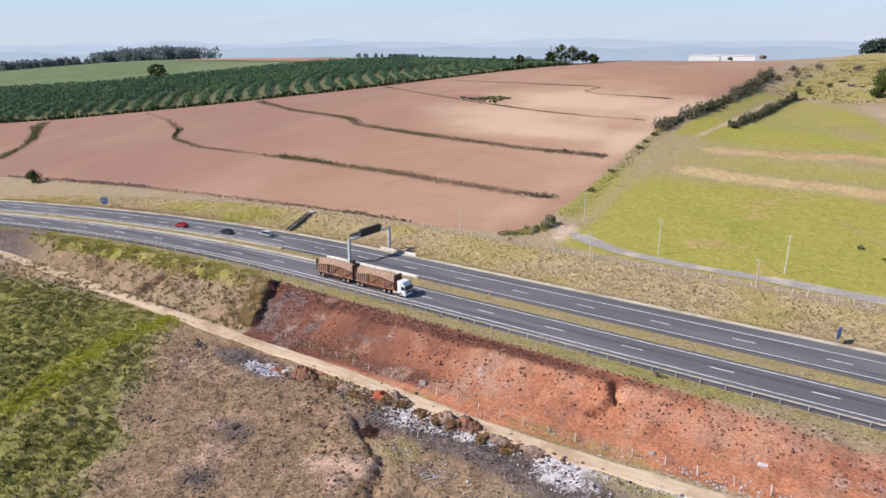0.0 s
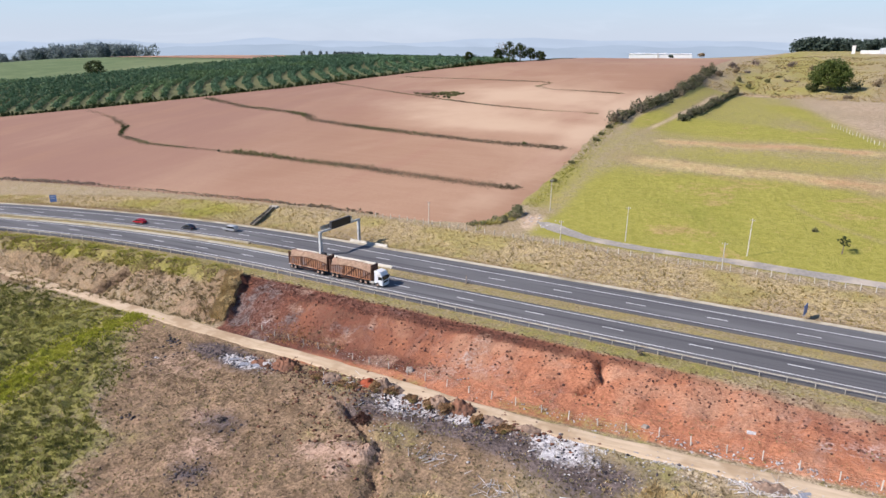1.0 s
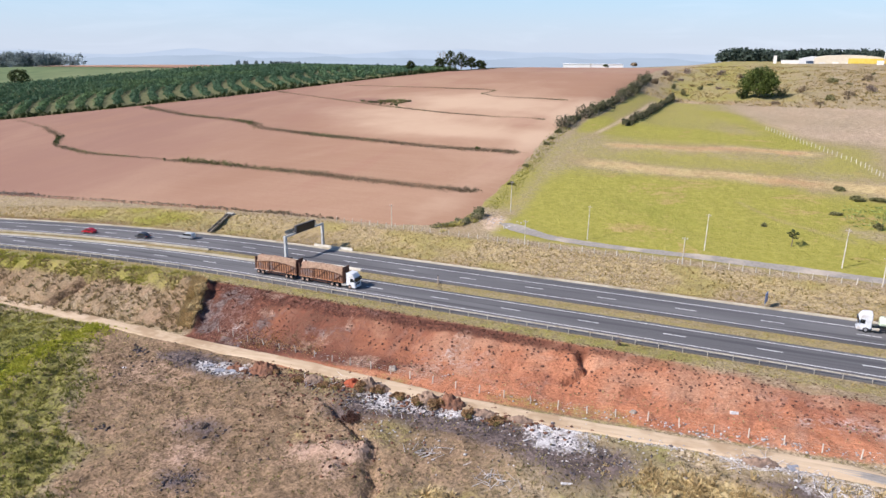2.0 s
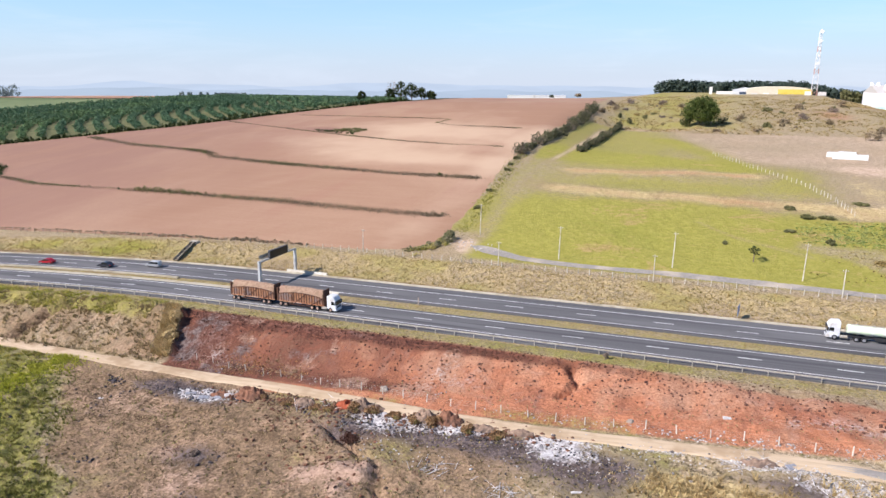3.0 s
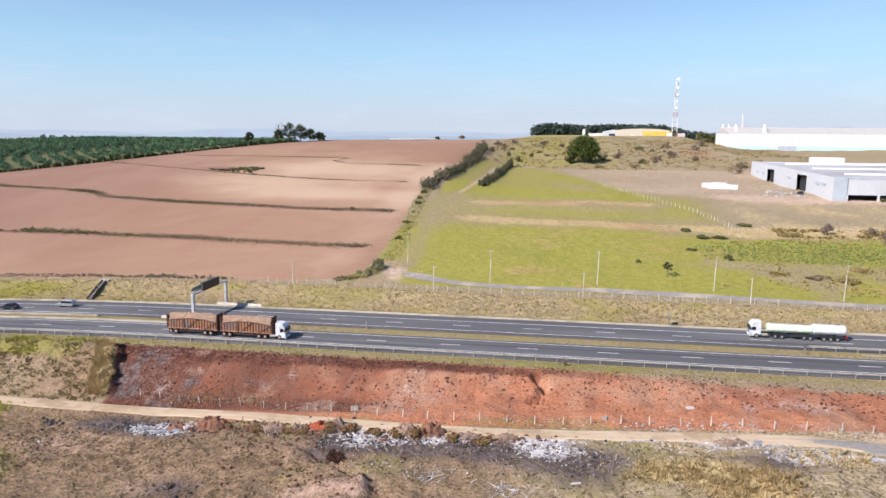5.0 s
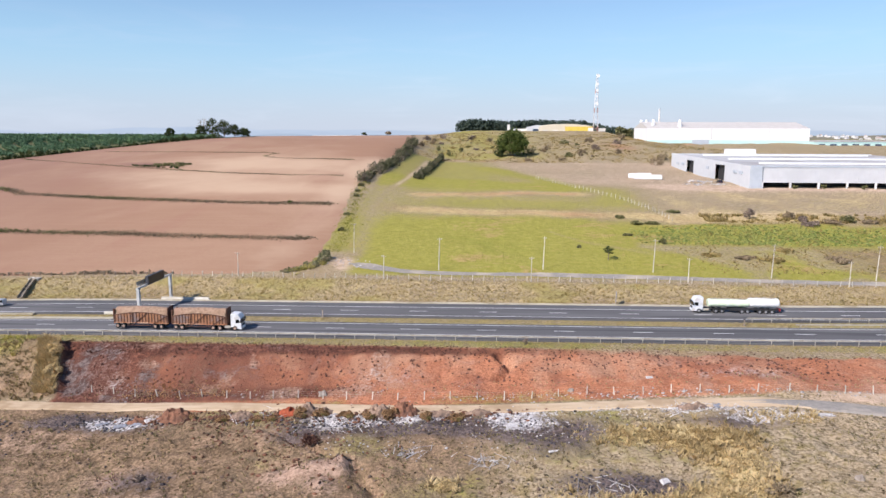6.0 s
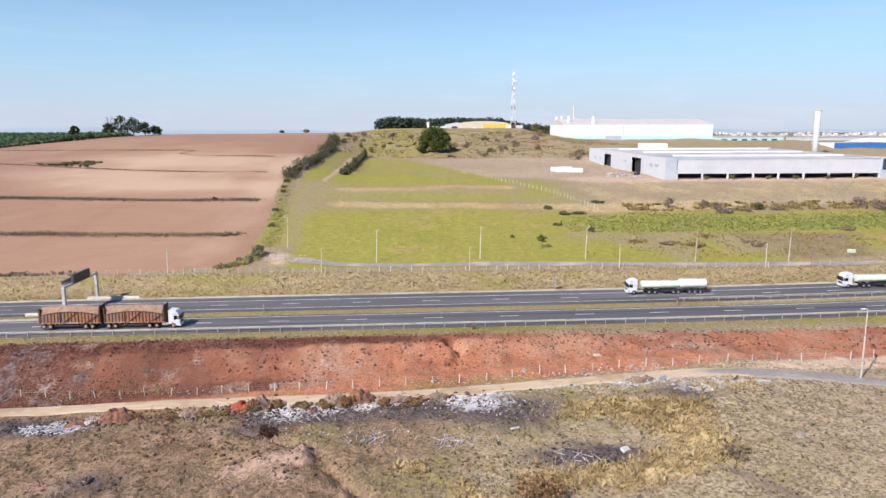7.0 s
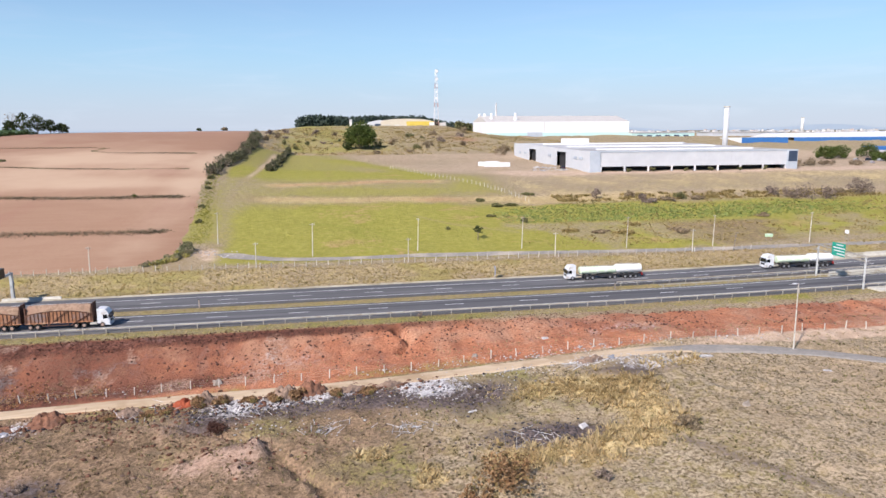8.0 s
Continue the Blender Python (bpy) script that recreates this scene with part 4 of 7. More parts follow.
tufts("rusty_grass", scatter(34, 900, -106, -86, 88.4, 95, lambda x, y: np.clip(blob(x, y, -100, 91.5, 5, 3.2) + 0.7 * blob(x, y, -90, 91, 3, 2.6), 0, 1)), (0.1, 0.32), 0.3, grass_rusty, "rusty dead grass on the foot of the burnt bank", 35, 6)
tufts("verge_grass", scatter(4, 34000, -330, 130, 137.5, 158), (0.08, 0.22), 0.24, grass_dry, "dry tufted grass on the road verge", 14, 5)
tufts("verge_tussocks", scatter(17, 2600, -330, 130, 138, 157), (0.2, 0.45), 0.36, grass_dry, "larger dry tussocks on the road verge", 27, 7)
tufts("bank_grass", scatter(5, 9000, -262, -118, 88.5, 103, lambda x, y: unburnt(x, y) * (x + 0.5 * (y - bend(x) - 90) < -118.2), 2.2), (0.18, 0.5), 0.36, grass_bank, "tall dry grass on the road bank", 15, 5)
tufts("bank_grass", scatter(19, 5000, -130, -118.2, 90.5, 102, lambda x, y: np.abs(x + 0.5 * (y - bend(x) - 90) + 120.4) < 1.8), (0.4, 1.1), 0.4, grass_straw, "tall straw grass overhanging the end of the bank", 29, 7)
bush("grass_clump", (-123.2, 98.6), 2.2, 4.6, grass_straw, "tall clump of pale straw grass at the bank's end", 49, 200, 10, 0.2, "", "grass clump")
bush("grass_clump", (-121.3, 94.6), 1.8, 3.6, grass_straw, "clump of pale straw grass at the bank's end", 48, 160, 9, 0.2, "", "grass clump")
tufts("bank_grass", scatter(6, 7000, -262, -131, 98.5, 106, unburnt, 2.4), (0.2, 0.5), 0.34, grass_lime, "green grass patches on the road bank", 16, 5)
tufts("bank_grass", scatter(18, 900, -262, -120, 89, 97, unburnt, 2.6), (0.3, 0.7), 0.4, grass_lot, "brown tussocks on the road bank", 28, 6)
tufts("shoulder_grass", scatter(7, 4500, -300, 130, 103.4, 107.6), (0.08, 0.22), 0.22, grass_dry, "short grass beside the guardrail", 17, 5)
tufts("median_grass", scatter(8, 4000, -300, 60, 119.9, 123.5), (0.05, 0.14), 0.22, grass_dry, "short brown grass in the median", 18, 5)
tufts("meadow_grass", scatter(9, 2500, -90, 130, 166, 292, None, 6.0, False), (0.04, 0.12), 0.4, grass_lime, "yellow-green meadow grass", 19, 5)
tufts("scrub_grass", scatter(10, 9000, 5, 170, 168, 226, lambda x, y: smooth(5, 40, x - 0.2 * (y - 190)), 5.0, False), (0.12, 0.35), 0.5, grass_dry, "rank dry scrub grass in the low meadow", 20)
tufts("scrub_grass", scatter(22, 2600, 34, 168, 224, 237, None, 4.0, False), (0.4, 1.1), 0.8, grass_dry, "rank tan grass below the warehouse bank", 31, 6)
tufts("reed_grass", scatter(11, 10000, 5, 150, 196, 220, lambda x, y: np.clip(blob(x, y, 34, 208, 28, 9, 8) + blob(x, y, 95, 205, 42, 9, 4), 0, 1), 0.0, False), (0.12, 0.34), 0.7, grass_reed, "green reeds in a wet hollow", 21, 5)
tufts("burnt_grass", scatter(13, 1500, -124, 10, 100, 104.2, lambda x, y: smooth(5, -60, x) * 0.9 + 0.15), (0.08, 0.26), 0.3, grass_burnt, "scorched grass along the top of the bank", 23)
tufts("bank_foot_grass", scatter(14, 700, -116, 70, 86.5, 91.5, off_track), (0.08, 0.24), 0.24, grass_lot, "dry grass along the foot of the bank", 24, 5)
tufts("hill_grass", scatter(15, 15000, -95, 120, 428, 640, None, 9.0, False), (0.2, 0.7), 0.9, grass_dry, "dry grass on the far hillside", 25, 5)

# contour banks across the ploughed field
contours = (
    ([(-375, 148), (-389, 165), (-408, 180), (-424, 189), (-441, 198), (-452, 207)], 3.2, 0.95),
    ([(-405, 247), (-366, 236), (-333, 221), (-318, 207), (-287, 199.5), (-238, 199.5)], 1.8, 0.4),
    ([(-238, 199.5), (-196, 199), (-166, 198.6), (-138, 196), (-115, 194.6), (-100, 195.2)], 2.6, 1.0),
    ([(-359, 297), (-312, 281), (-267, 273), (-254, 270), (-242, 260.5), (-201, 253.5), (-167, 249), (-138, 245), (-104, 245)], 2.8, 1.0),
    ([(-315, 366), (-267, 347), (-213, 328), (-171, 315), (-138, 309), (-113, 307.6)], 1.5, 0.3),
    ([(-285, 401), (-223, 399), (-180, 396), (-171, 391), (-175, 378), (-163, 369), (-136, 366), (-120, 363.5)], 1.8, 0.35),
)
for i, (line, wide, dense) in enumerate(contours):
    pts = np.array(line, float)
    run = np.concatenate([[0], np.cumsum(np.hypot(*np.diff(pts, axis=0).T))])
    rng = np.random.default_rng(200 + i)
    s = rng.uniform(0, run[-1], int(run[-1] * 40 * dense))
    off = rng.normal(size=(len(s), 2)) * wide * 0.52
    xy = np.stack([np.interp(s, run, pts[:, 0]), np.interp(s, run, pts[:, 1])], -1) + off
    tufts("contour_grass", xy, (0.22, 0.68), 0.5, grass_contour, "line of rough grass on a contour bank", 210 + i, 5)
hedge("contour_bushes", [(-232, 199.5), (-215, 199.3), (-198, 199)], 2.2, 2.4, leaf_olive, "leafy green bushes on a contour bank", 31, 1.2, 30, 0.28)
hedge("contour_bushes", [(-334, 222), (-326, 214), (-318, 207)], 2.4, 2.6, leaf_dark, "dark bushes on a contour bank", 32, 1.4, 30, 0.3)
hedge("contour_bushes", [(-272, 274.5), (-262, 272), (-252, 267.5)], 2.4, 3.0, leaf_olive, "olive-green bushes on a contour bank", 33, 1.4, 30, 0.3)
hedge("contour_bushes", [(-377, 150), (-389, 165), (-408, 180), (-424, 189), (-441, 197)], 2.2, 3.6, leaf_olive, "olive-green bushes on a contour bank", 34, 1.4, 26, 0.35)
for i, (x, y, h, w) in enumerate(((-219, 338, 1.8, 7), (-213, 339, 2.2, 8), (-208, 337, 1.8, 7), (-216, 343, 1.6, 6), (-210, 345, 1.6, 6), (-205, 343, 1.4, 5))):
    bush("hollow_bush", (x, y), h, w, leaf_olive, "low green bush in a hollow of the ploughed field", 250 + i, 80, 9, 0.34, "bushes in the field's hollow")
hedge("contour_bushes", [(-233, 340), (-224, 336), (-214, 333), (-204, 330)], 1.5, 3.0, leaf_dark, "dark weeds beside a hollow in the field", 36, 1.4, 26, 0.3)
bush("small_bush", (-241, 199.6), 1.2, 1.6, leaf_dark, "small dark bush on a contour bank", 41, 30, 5)
bush("small_bush", (-120.5, 245.5), 1.6, 2.4, leaf_green, "small green bush on a contour bank", 42, 30, 5)

# field borders
hedge("hedge", [(-101.2, 292), (-100, 312), (-98, 340), (-96.5, 372), (-96.5, 414), (-99, 484)], 5.2, 4.8, leaf_hedge, "tall ragged dark hedge beside the ploughed field", 51, 0.95, 40, 0.42)
rng = np.random.default_rng(58)
q = rng.uniform(182, 296, 1700)
tufts("edge_weeds", np.stack([np.interp(q, [182, 195, 226, 253, 282, 300], [-88, -88.5, -92.5, -95.8, -98.6, -99]) + rng.normal(size=len(q)) * 1.8, q], -1), (0.06, 0.24), 0.5, grass_lime, "yellow-green weeds along the field's edge", 59, 5)
for i, (x, y, h, w) in enumerate(((-91.5, 206, 1.3, 2.4), (-94, 228, 1.2, 2.6), (-97.5, 262, 1.6, 3.0), (-98.6, 272, 1.4, 2.6), (-99.6, 284, 2.0, 3.2))):
    bush("edge_bush", (x, y), h, w, leaf_olive, "low olive bush at the field's edge", 240 + i, 60, 7, 0.24, "bushes at the field's edge")
hedge("hedge", [(-78.5, 318), (-77, 372), (-75.5, 436)], 4.0, 2.8, leaf_hedge, "dark hedge along a farm lane", 53, 0.9, 38, 0.4)
bush("corner_bush", (-89.5, 173.5), 3.6, 5.2, leaf_sage, "grey-green bush at the field's corner", 54, 120, 11, 0.24)
bush("corner_bush", (-91.8, 168.0), 2.0, 4.4, leaf_sage, "low grey-green bush at the field's corner", 53, 80, 9, 0.22)
hedge("hedge", [(-98, 161.8), (-94.5, 164), (-91.5, 168), (-89, 173)], 1.0, 2.2, leaf_sage, "ragged bushes round the field's corner", 50, 1.3, 40, 0.24)
hedge("hedge", [(-94.5, 162.5), (-92.0, 167), (-89.5, 173)], 1.0, 3.4, grass_lime, "green weeds at the field's corner", 55, 1.0, 40, 0.24)
hedge("hedge", [(-335, 134.5), (-270, 147), (-208, 154), (-157, 158.4), (-128, 159.6)], 0.9, 1.4, leaf_dry, "dry brush along the field fence", 57, 1.3, 22, 0.2)
hedge("hedge", [(-300, 141.5), (-250, 149)], 1.3, 1.6, leaf_scrub, "dry brown brush along the field fence", 58, 1.4, 22, 0.22)
hedge("hedge", [(-156, 158.6), (-146, 159.3)], 1.3, 1.2, leaf_dry, "dense dry brush at the fence", 59, 0.8, 26, 0.2)

# scattered trees and bushes
tree("big_tree", (-29, 455), 17.5, 21, leaf_green, "large rounded green tree on the hillside", 61, 170, 40, 0.55, 0.08)
bush("bush", (-38, 452), 6.5, 9, leaf_dark, "dark bush at the foot of the large tree", 62, 70, 9, 0.45)
tree("meadow_tree", (-7.2, 177), 4.4, 3.4, leaf_dark, "small young tree standing in the meadow", 63, 34, 8, 0.22, 0.42)
bush("bush", (-311, 134.5), 5.2, 8.0, leaf_dark, "round dark bush beside the field", 64, 110, 12, 0.3)
tree("orchard_tree", (-572, 364), 13, 17, leaf_dark, "broad dark tree standing in the orchard", 65, 90, 18, 0.6, 0.12)
for i, (x, y, h, w) in enumerate(((-267, 530, 17, 12), (-260, 535, 15, 12), (-274, 524, 11, 9), (-253, 541, 11, 10), (-247, 546, 8, 9), (-288, 500, 9, 7))):
    tree("skyline_tree", (x, y), h, w, leaf_dark, "dark tree in a clump at the orchard's corner", 70 + i, 70, 16, 0.55, 0.12, "trees on the skyline")
tree("skyline_tree", (-276, 532), 17, 10, leaf_dry, "half-bare tree above the clump", 77, 14, 14, 0.4, 0.3, "trees on the skyline")
for i, (x, y, h, w, m) in enumerate((
        (-92, 470, 4, 6, leaf_dry), (-86, 495, 4.5, 6, leaf_dry), (-94, 520, 5, 7, leaf_scrub), (-80, 470, 4, 4.5, leaf_olive), (-72, 455, 4.5, 5, leaf_olive), (-66, 478, 3.5, 5, leaf_olive),
        (-84, 555, 5, 7, leaf_scrub), (-60, 560, 4, 8, leaf_scrub), (-46, 540, 4, 7, leaf_dry), (-16, 462, 6, 9, leaf_olive), (-6, 470, 5, 8, leaf_dry), (8, 452, 3.2, 7, leaf_olive), (18, 470, 4, 8, leaf_dry), (30, 490, 4, 9, leaf_scrub),
        (44, 470, 4, 7, leaf_dry), (12, 520, 5, 9, leaf_olive), (32, 540, 5, 8, leaf_dry), (52, 530, 4, 9, leaf_scrub), (-20, 440, 2.4, 7, leaf_dry), (3, 441, 2.4, 6, leaf_dry), (57, 418, 5.5, 11, leaf_dry), (66, 440, 4, 8, leaf_dry), (60, 560, 6, 12, leaf_dry))):
    bush("hill_bush", (x, y), h, w, m, "dry bush on the scrubby hillside", 80 + i, 44, 8, 0.42, "bushes on the hillside")
rng = np.random.default_rng(77)
for i in range(34):
    x, y = rng.uniform(-92, 62), rng.uniform(438, 580)
    if float(rough(x, y, 30, 2, 79)) < 0.47 or (abs(x + 29) < 12 and abs(y - 455) < 10):
        continue
    h = rng.uniform(0.9, 2.4)
    bush("hill_bush", (x, y), h, h * rng.uniform(1.3, 2.6), (leaf_dry, leaf_olive, leaf_scrub, grass_dry)[i % 4], "low dry bush on the scrubby hillside", 230 + i, 40, 6, 0.34, "bushes on the hillside")
for i, (x, y, h, w, m) in enumerate((
        (4.6, 230, 1.7, 4.0, leaf_olive), (50.3, 231, 4.6, 4.6, leaf_scrub), (63.5, 231, 3.4, 4.5, leaf_dry), (66, 226, 2.6, 4.5, leaf_scrub), (67.5, 222, 1.8, 8, leaf_scrub), (75, 224, 1.4, 9, leaf_dry), (81, 225, 3.0, 5, leaf_olive), (88, 224, 1.4, 6, leaf_dry),
        (121, 228, 4.5, 6, leaf_scrub), (126, 223, 4.6, 8, leaf_scrub), (133, 223, 7, 12, leaf_scrub), (141, 223, 6, 10, leaf_scrub), (157, 228, 8, 8, leaf_scrub), (162, 228, 7.5, 9, leaf_scrub), (150, 227, 3, 7, leaf_dry), (8.9, 221, 1.3, 5, leaf_olive), (14.5, 222, 1.3, 5, leaf_olive),
        (12.5, 196.5, 1.8, 2.6, leaf_olive), (3.1, 205, 0.9, 3, leaf_olive), (23.7, 184, 0.9, 6, grass_dry), (32, 182, 1.0, 7, leaf_dry), (40, 180, 0.9, 7, grass_dry), (57.8, 181, 1.0, 8, leaf_dry), (47, 190, 0.9, 6, grass_dry), (-14, 190, 0.9, 1.6, leaf_olive), (26.3, 241, 1.2, 5, leaf_olive), (97, 196, 1.2, 6, leaf_dry))):
    bush("scrub_bush", (x, y), h, w, m, "scrubby bush in the low meadow", 120 + i, 60, 9, 0.3, "bushes in the meadow")
for i, (x, y, h, w) in enumerate(((254, 372, 8, 13), (268, 378, 8, 14), (290, 380, 9, 14), (302, 372, 7, 13), (276, 352, 5, 11), (296, 345, 6, 13), (316, 360, 8, 14))):
    tree("yard_tree", (x, y), h, w, leaf_green, "leafy green tree behind the warehouse", 150 + i, 90, 16, 0.5, 0.05, "trees behind the warehouse")
for i, (x, y, h, w) in enumerate(((190, 322, 5, 7), (197, 318, 4, 7), (205, 320, 5, 8), (216, 322, 4, 9), (232, 318, 4, 8))):
    bush("yard_bush", (x, y), h, w, leaf_dry, "brown bush on the bank beside the warehouse", 160 + i, 50, 8, 0.4, "bushes beside the warehouse")
bush("ditch_bush", (-30.5, 48.0), 4.2, 8.0, leaf_rusty, "large half-bare brown bush in rough grass", 170, 130, 12, 0.2)
bush("ditch_bush", (-34.5, 46.0), 2.4, 4.5, leaf_rusty, "dry brown bush in rough grass", 171, 90, 9, 0.18)
bush("ditch_bush", (-20, 46.5), 2.0, 2.2, leaf_scrub, "bare purple-brown shrub in rough grass", 172, 50, 6, 0.14)
bush("burnt_bush", (-66.4, 71.3), 1.5, 3.2, grass_burnt, "burnt black bush among the rubble", 173, 90, 8, 0.16)
bush("burnt_bush", (-61.3, 66.4), 1.1, 2.2, leaf_scrub, "scorched shrub at the head of a gully", 174, 60, 6, 0.15)
for i, (x, y, h, w) in enumerate(((-69.8, 80.6, 1.4, 3.4), (-66.9, 80.2, 1.1, 2.8), (-58.6, 79.2, 1.2, 3.2), (-55.0, 78.9, 1.5, 3.8), (-62.6, 79.6, 0.7, 2.6), (-89.2, 80.8, 0.8, 2.4), (-83.1, 80.2, 0.7, 2.8), (-77.2, 79.6, 0.7, 2.4), (-49.6, 78.0, 0.8, 2.8), (-44.9, 77.6, 0.6, 3.0), (-74.8, 79.4, 0.6, 2.2))):
    bush("brush_heap", (x, y), h, w, leaf_rusty, "heap of rusty dry brush beside the track", 190 + i, 90, 9, 0.16, "brush heaps along the track")
bush("dry_bush", (-45, 58), 1.3, 3.4, grass_straw, "straw-coloured bush on the waste ground", 175, 90, 9, 0.15)
bush("dry_bush", (-88.5, 62.5), 1.0, 2.4, leaf_scrub, "small scorched shrub on bare ground", 176, 50, 6, 0.14)
bush("roadside_bush", (-33.5, 105.8), 1.6, 1.5, leaf_scrub, "dry reddish shrub beside the guardrail", 177, 40, 5, 0.12)
bush("dry_bush", (-5, 55), 1.2, 4, leaf_dry, "brown shrub in straw grass", 178, 70, 8, 0.16)

# orchard in curving rows
rng = np.random.default_rng(300)
rows_c, rows_r = [], []
edge = np.array([(-640, 146), (-485, 200), (-453, 219), (-413, 252), (-378, 291), (-333, 347), (-304, 402), (-276, 470), (-252, 518)], float)
run = np.concatenate([[0], np.cumsum(np.hypot(*np.diff(edge, axis=0).T))])
for q in np.arange(0, run[-1], 10.6):
    x, y = np.interp(q, run, edge[:, 0]) - 4, np.interp(q, run, edge[:, 1]) + 4
    for s in np.arange(0, 330, 3.1):
        turn = radians(143 - 42 * smooth(0, 150, s))
        x, y = x + 3.1 * math.cos(turn), y + 3.1 * math.sin(turn)
        if x < np.interp(y, [150, 280, 328, 408, 514, 640], [-800, -690, -600, -548, -500, -470]) or y > 640:
            continue
        rows_c.append((x + rng.normal() * 0.5, y + rng.normal() * 0.5, rng.uniform(1.7, 2.3)))
        rows_r.append((rng.uniform(2.3, 3.0), rng.uniform(2.3, 3.0), rng.uniform(1.5, 2.1)))
rows_c = np.array(rows_c)
rows_c[:, 2] += height(rows_c[:, 0], rows_c[:, 1], True)
me = foliage("orchard", rng, rows_c, np.array(rows_r), 34, 0.75, leaf_orchard)
tagged(new("orchard", me), "rows of clipped dark green orchard trees", "orchard", kind="stuff")
hedge("windbreak", [(-620, 152), (-485, 199), (-453, 218), (-413, 251), (-378, 290), (-333, 346), (-304, 400), (-276, 468), (-254, 515)], 3.4, 3.0, leaf_dark, "dark hedge bordering the orchard", 60, 2.0, 40, 0.5)

# ---- vehicles ----
truck_white = surface("white_truck_paint", (0.62, 0.64, 0.66), (0.72, 0.73, 0.74), 1.0, (0.5, 0.47, 0.43), 0.7, 0.4, gloss=0.5)
rust = surface("rusty_steel", (0.30, 0.125, 0.06), (0.48, 0.22, 0.11), 1.6, (0.50, 0.33, 0.22), 0.5, 0.9)
rust_sheet = surface("rusty_sheet", (0.27, 0.125, 0.065), (0.40, 0.20, 0.11), 0.9, (0.20, 0.17, 0.17), 0.45, 0.9)
rust_dark = surface("dark_rusty_frame", (0.075, 0.040, 0.030), (0.15, 0.075, 0.05), 1.5, rough=0.9)
cane = surface("cane_load", (0.24, 0.155, 0.105), (0.40, 0.275, 0.19), 1.6, (0.32, 0.20, 0.14), 0.4, 0.97, bump=0.15)
rubber = plain("tyre_rubber", (0.022, 0.022, 0.023), 0.85)
rim_steel = surface("dusty_rim", (0.30, 0.20, 0.15), (0.42, 0.30, 0.23), 3.0, rough=0.7)
rim_alloy = plain("alloy_rim", (0.42, 0.42, 0.43), 0.35, 0.6)
chassis_black = plain("chassis_black", (0.03, 0.03, 0.032), 0.6)
glass_dark = plain("tinted_glass", (0.012, 0.016, 0.020), 0.08, 0.0, 0.6)
lamp_glass = plain("headlight_lens", (0.55, 0.56, 0.56), 0.15)
lamp_red = plain("tail_light", (0.35, 0.02, 0.015), 0.3)
tank_green = surface("pale_green_tank", (0.60, 0.72, 0.50), (0.68, 0.78, 0.60), 0.6, (0.76, 0.78, 0.72), 0.5, 0.35, gloss=0.5)
tank_white = surface("white_tank", (0.74, 0.75, 0.73), (0.80, 0.80, 0.78), 0.6, rough=0.35, gloss=0.5)


def wheel_mesh(r, w):
    tyre = Geo().tube((0, -w / 2, 0), (0, w / 2, 0), r, r, 20).mesh("tyre", rubber, 0.05, True)
    rim = Geo().tube((0, -w / 2 - 0.015, 0), (0, w / 2 + 0.015, 0), r * 0.56, r * 0.56, 14)
    return tyre, rim


def add_wheels(parent, axles, half, r, w, rim_material):
    tyre, rim = wheel_mesh(r, w)
    rim = rim.mesh("rim", rim_material, 0.02)
    for x in axles:
        for side in (-1, 1):
            wheel = part("wheel", tyre, None, parent, at=(x, side * half, r))
            part("rim", rim, None, wheel)


def tractor_cab(truck, paint, length=2.2):
    """A cab-over cab whose nose is at x = 0, facing along x."""
    body = Geo().prism([(0, 0.42), (0.02, 1.45), (-0.10, 2.55), (-0.42, 3.10), (-0.75, 3.42), (-length, 3.55), (-length, 0.75), (-1.75, 0.75), (-1.75, 0.42)], -1.24, 1.24)
    cab = part("cab", body, paint, truck, "white cab-over cab with a roof fairing", 0.07)
    part("windscreen", Geo().prism([(0.045, 1.62), (-0.075, 2.52), (-0.12, 2.50), (0.0, 1.60)], -1.10, 1.10), glass_dark, cab, "dark raked windscreen")
    for side in (-1, 1):
        part("side_window", Geo().prism([(-0.30, 1.75), (-0.42, 2.42), (-1.15, 2.42), (-1.15, 1.62)], side * 1.235, side * 1.262), glass_dark, cab)
        part("mirror", Geo().box(-0.16, 0.02, side * 1.42 - 0.10, side * 1.42 + 0.10, 1.75, 2.45), chassis_black, cab, bevel=0.03)
        part("headlight", Geo().box(0.0, 0.05, side * 0.88 - 0.24, side * 0.88 + 0.24, 0.78, 0.98), lamp_glass, cab)
        part("fuel_tank", Geo().tube((-2.3, side * 0.98, 0.75), (-3.5, side * 0.98, 0.75), 0.30, 0.30, 14), galvanised, truck)
    part("grille", Geo().box(0.0, 0.035, -0.80, 0.80, 0.98, 1.42), chassis_black, cab)
    part("bumper", Geo().box(-0.25, 0.10, -1.22, 1.22, 0.36, 0.74), paint, cab, bevel=0.05)
    part("sun_visor", Geo().prism([(-0.02, 2.58), (0.16, 2.50), (0.18, 2.53), (-0.02, 2.64)], -1.05, 1.05), chassis_black, cab)
    return cab


